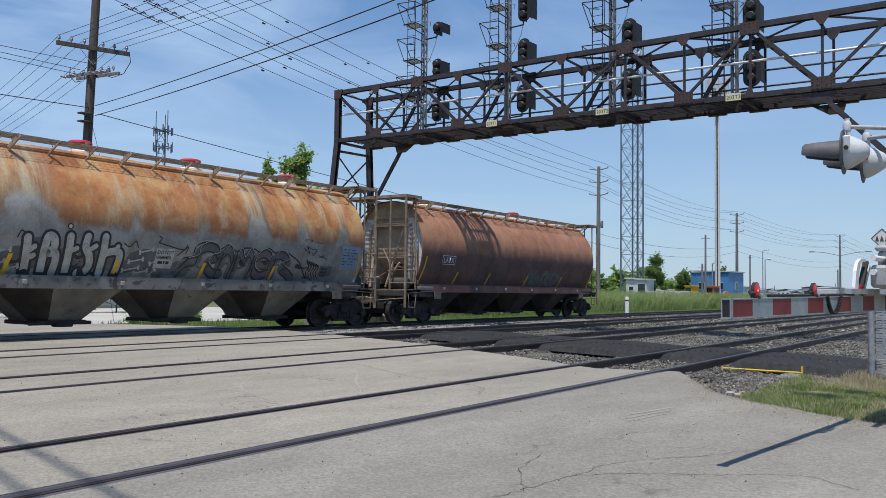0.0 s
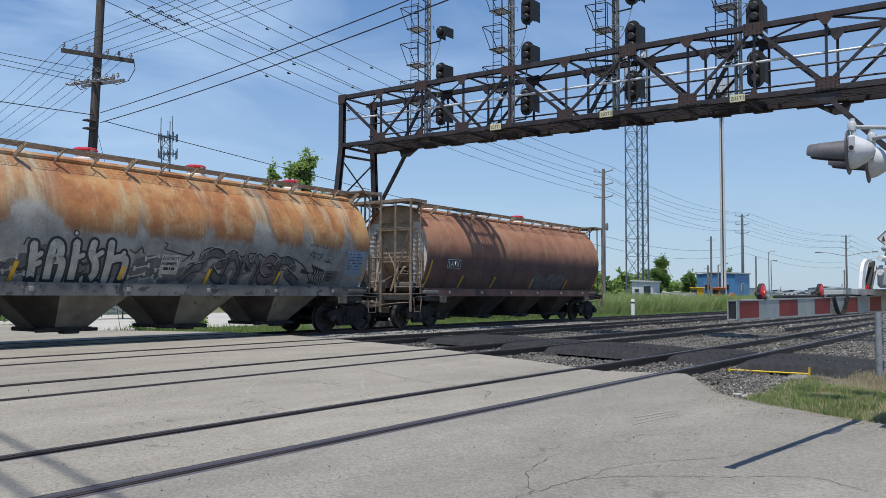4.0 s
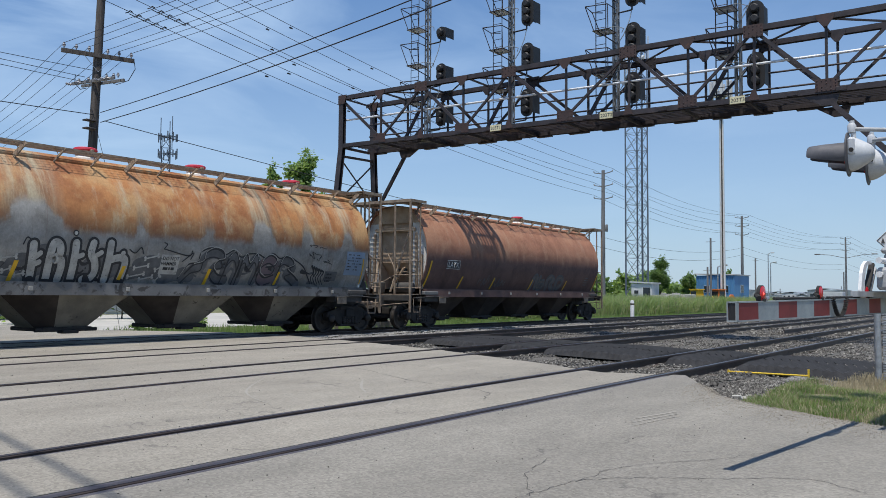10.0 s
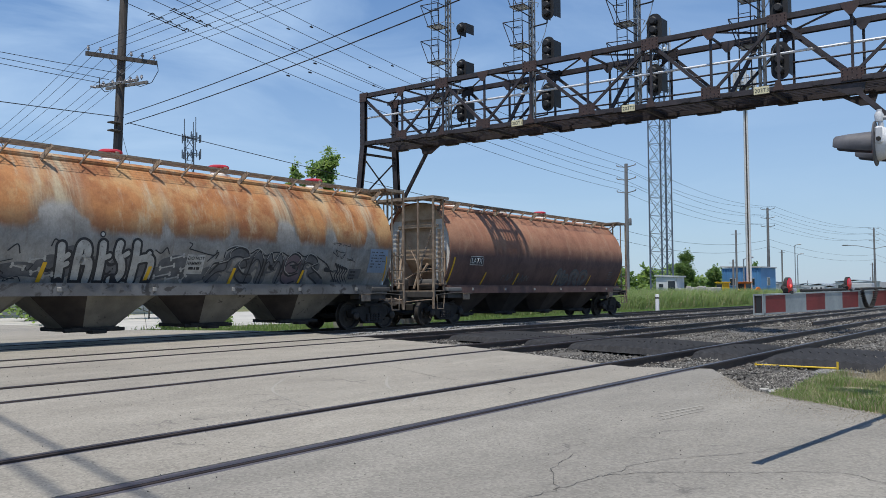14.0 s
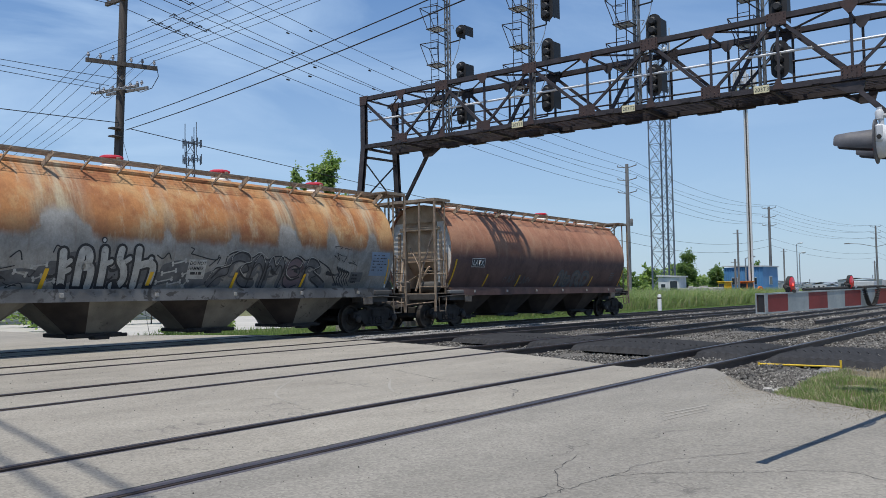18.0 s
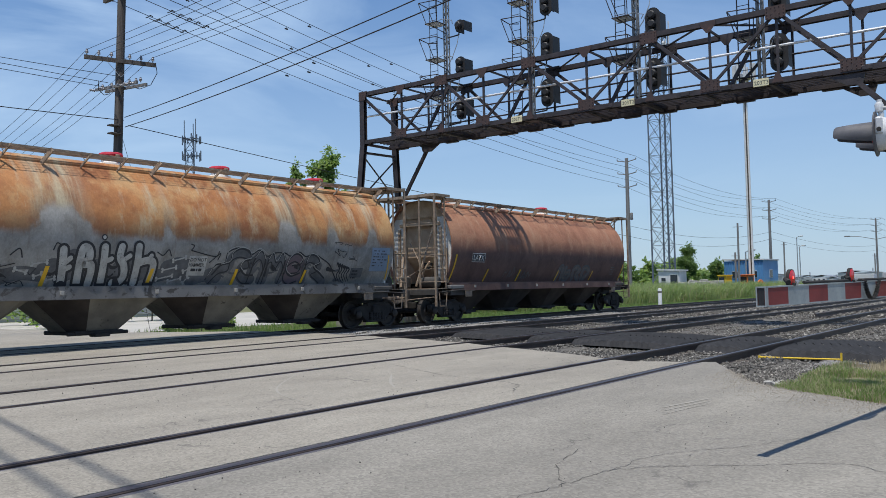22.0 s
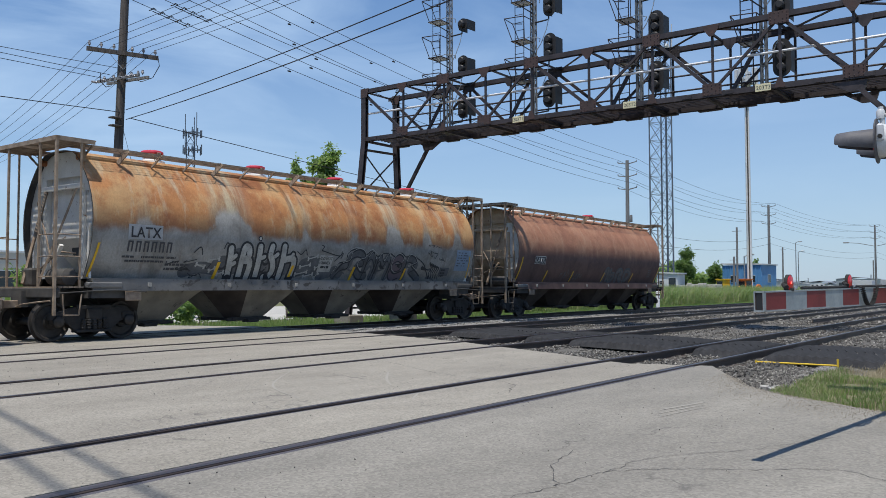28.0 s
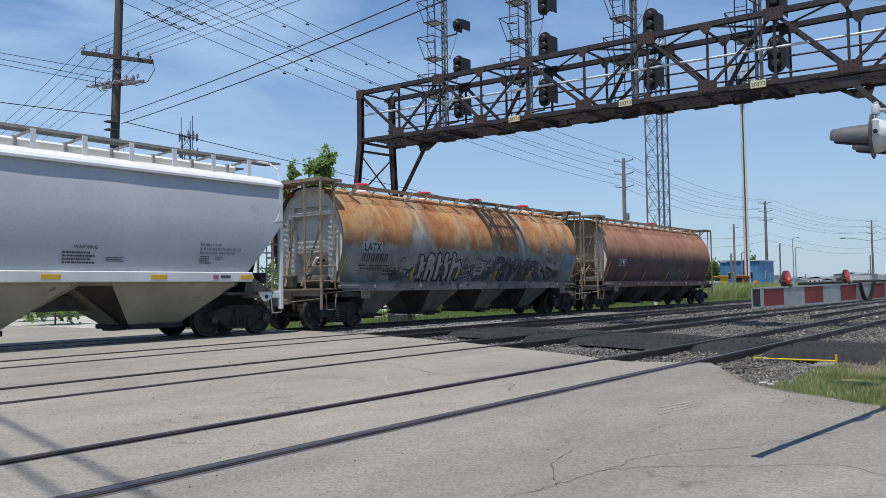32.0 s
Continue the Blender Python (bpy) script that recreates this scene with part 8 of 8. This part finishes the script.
blades("field_grass", 56000, lambda u, v: meadow(u ** 1.2, v, 42, 112, 6.0), 0.6, 2.0, 0.018, GRASS_TALL, 3, low, "tall pale green grass beside the railway", 0.9)
blades("field_grass_far", 14000, lambda u, v: meadow(u, v, 80, 190, 8.0), 0.6, 1.8, 0.035, GRASS_TALL, 4, low, "tall pale green grass beside the railway", 0.9)
blades("seeding_grass", 6000, lambda u, v: meadow(u ** 1.2, v, 42, 108, 6.0), 0.5, 2.0, 0.014, STRAW, 14, low, "pale seed heads among the tall grass", 0.8)
blades("lineside_grass", 16000, lambda u, v: (19.2 + 42 * u, 22.4 + 7.5 * v - 1.2 * u), 0.10, 0.42, 0.014, GRASS_FRESH, 5, low, "low green grass on the far side of the tracks", 0.6)
blades("green_strip", 46000, lambda u, v: (40 + 85 * u ** 1.3, 21.6 + 5.6 * v), 0.06, 0.30, 0.02, GRASS_FRESH, 6, low, "low green grass on the far side of the tracks", 0.6)

rnd = random.Random(91)
clumps = []
for k in range(420):
    x, y = meadow(rnd.random() ** 1.2, rnd.random(), 44, 110, 6.0)
    clumps.append((x, y + 0.2, rnd.uniform(-0.2, 0.95), rnd.uniform(0.25, 0.60)))
tagged(part("field_weeds", leaf_cloud(clumps, 52000, 0.075, 92, 1.0), LEAF_WEED, tidy=False), "soft clumps of green weeds among the tall grass", "weeds", kind="stuff")

lot = Geo().add([(17, 34, -0.40), (70, 31, -0.40), (90, 58, -0.40), (14, 58, -0.40)], [(0, 1, 2, 3)])
tagged(part("gravel_lot", lot, GRAVEL), "pale gravel lot beyond the railway", "lot", kind="structure")

# low grey building and a hedge beyond the road
CLAD = paint("cream_metal_siding", (0.48, 0.47, 0.43), (0.58, 0.57, 0.53), 0.6, 0.55)
works = shed("factory_building", 27.0, 66.0, 34, 12, 4.2, 0, CLAD, PALE, "long low cream-sided factory building across the road", ((-10, 1.6, 2.4, 1.4, "y"), (-4, 1.6, 2.4, 1.4, "y"), (3, 1.6, 2.4, 1.4, "y"), (9, 1.6, 2.4, 1.4, "y")))
for i in range(14):
    part("cladding_rib", Geo().box((-17, -6.06, 0.2 + i * 0.29), (17, -6.0, 0.26 + i * 0.29)), CLAD, works)
tagged(part("far_woods", leaf_cloud([(-60 + i * 9 + random.uniform(-3, 3), 110 + random.uniform(-8, 8) + 0.25 * i, random.uniform(1.5, 3.5), random.uniform(3.0, 5.0)) for i in range(34)], 26000, 0.5, 77), LEAF_DARK, tidy=False), "belt of dark green woodland far beyond the road", "woods", kind="stuff")

# ================= ballast stones =================
def stones(name, count, region, s0, s1, seed, height, label, material=None):
    r = np.random.RandomState(seed)
    uv = r.uniform(size=(count, 2))
    p = np.array([region(a, b) for a, b in uv])
    z = np.array([height(x, y) for x, y in p])
    base = np.array([(1, 0, 0), (-1, 0, 0), (0, 1, 0), (0, -1, 0), (0, 0, 0.8), (0, 0, -0.8)], float)
    tri = np.array([(0, 2, 4), (2, 1, 4), (1, 3, 4), (3, 0, 4), (2, 0, 5), (1, 2, 5), (3, 1, 5), (0, 3, 5)])
    s = r.uniform(s0, s1, (count, 1, 1))
    v = base[None] * s * r.uniform(0.6, 1.25, (count, 6, 3)) + r.normal(size=(count, 6, 3)) * s * 0.18
    a = r.uniform(0, 6.283, count)
    ca, sa = np.cos(a)[:, None], np.sin(a)[:, None]
    v = np.stack([v[:, :, 0] * ca - v[:, :, 1] * sa, v[:, :, 0] * sa + v[:, :, 1] * ca, v[:, :, 2]], 2)
    v += np.stack([p[:, 0], p[:, 1], z], 1)[:, None, :]
    f = (tri[None] + (np.arange(count) * 6)[:, None, None]).reshape(-1, 3)
    me = bpy.data.meshes.new(name)
    me.from_pydata(v.reshape(-1, 3).tolist(), [], f.tolist())
    me.materials.append(material or STONE_MIX)
    return tagged(new(name, me), label, "ballast", kind="stuff")


STONE_MIX, _nt, _b = nodes_of("mixed_ballast_stone")
_g = _nt.nodes.new("ShaderNodeNewGeometry")
_nt.links.new(mixed(_nt, 0.5, ramp(_nt, _g.outputs["Random Per Island"], ((0.0, (0.035, 0.033, 0.030)), (0.5, (0.098, 0.092, 0.083)), (0.88, (0.20, 0.19, 0.17)), (1.0, (0.36, 0.345, 0.31)))), ramp(_nt, noise_node(_nt, 30.0, 4), ((0.3, 0.7), (0.7, 1.0))), "MULTIPLY"), _b.inputs["Base Color"])
_b.inputs["Roughness"].default_value = 0.92


SAND = paint("tan_road_gravel", (0.24, 0.215, 0.175), (0.38, 0.345, 0.285), 9.0, 0.95, bump=0.3)


def beside_road(u, v):
    y = 3.0 + 19.6 * v
    return through_points(EDGE, y) + 0.05 + 20 * u ** 1.6, y


stones("ballast_stones", 60000, beside_road, 0.014, 0.036, 1, lambda x, y: ballast_height(x, y) + 0.01, "loose grey ballast stones between the rails")
stones("fresh_ballast_stones", 11000, lambda u, v: (17.2 + 22 * u ** 1.5 + 0.25 * (v - 0.5), 17.15 + 1.62 * v), 0.02, 0.046, 23, lambda x, y: ballast_height(x, y) + 0.05, "fresh pale grey ballast stones beside the train", STONE)
stones("verge_gravel", 6000, lambda u, v: (13.6 + 4.6 * u, 2.0 + 1.5 * v), 0.012, 0.035, 2, lambda x, y: -0.16 + 0.03 * (y - 3), "pale gravel spilled at the road edge", STONE)
stones("corner_gravel", 7000, lambda u, v: (10.6 + 4.2 * u, 2.35 + 1.5 * v), 0.010, 0.032, 12, lambda x, y: -0.15 + 0.03 * (y - 3), "dark gravel at the corner of the road")


def along_edge(u, v):
    y = -0.6 + 4.6 * v
    k = (math.sin(u * 1291.7 + v * 783.1) * 4375.5) % 1
    return through_points(EDGE, y) + 0.34 - 0.55 * u - 1.1 * k ** 4, y


stones("edge_gravel", 9000, along_edge, 0.002, 0.008, 9, lambda x, y: -0.006 if x < through_points(EDGE, y) - 0.08 else -0.075 - 0.05 * min(1, max(0, x - through_points(EDGE, y))), "fine tan gravel strewn along the ragged road edge", SAND)
stones("far_ballast_stones", 16000, lambda u, v: (34 + 50 * u ** 1.5, 3.4 + 19 * v), 0.04, 0.07, 3, lambda x, y: ballast_height(x, y) + 0.01, "loose grey ballast stones between the rails")
stones("road_grit", 1100, lambda u, v: (3 + 14 * u, 1.5 + 17 * v), 0.003, 0.008, 4, lambda x, y: -0.008 if x < through_points(EDGE, y) - 0.3 else -0.2, "scattered grit on the concrete road")
# ================= motion of the train =================
RUN = ((0, 0), (23.0, 0), (23.5, 0.055), (24.0, 0.22), (24.5, 0.56), (25.0, 0.92), (25.5, 1.34), (26.0, 1.87), (26.5, 2.48), (27.0, 3.17), (27.5, 3.91), (28.0, 4.78), (28.5, 5.74), (29.0, 6.69), (29.5, 7.67), (30.0, 8.73), (30.5, 9.78), (31.0, 10.89), (31.5, 12.07), (32.0, 13.30))


def motions():
    for car, axles in TRAIN:
        x, y, z = car.location
        walk(car, [(t, pose(x + s, y, z)) for t, s in RUN])
        steps = [0.0, 22.9] + [23.0 + 0.2 * i for i in range(46)]
        for ax in axles:
            p = Vector(ax.location)
            walk(ax, [(t, pose(p.x, p.y, p.z, 0, math.degrees(through_points(RUN, t) / 0.462), 0)) for t in steps])


TRAIN = [(orange_car, orange_axles), (brown_car, brown_axles), (grey_car, grey_axles)]
motions()
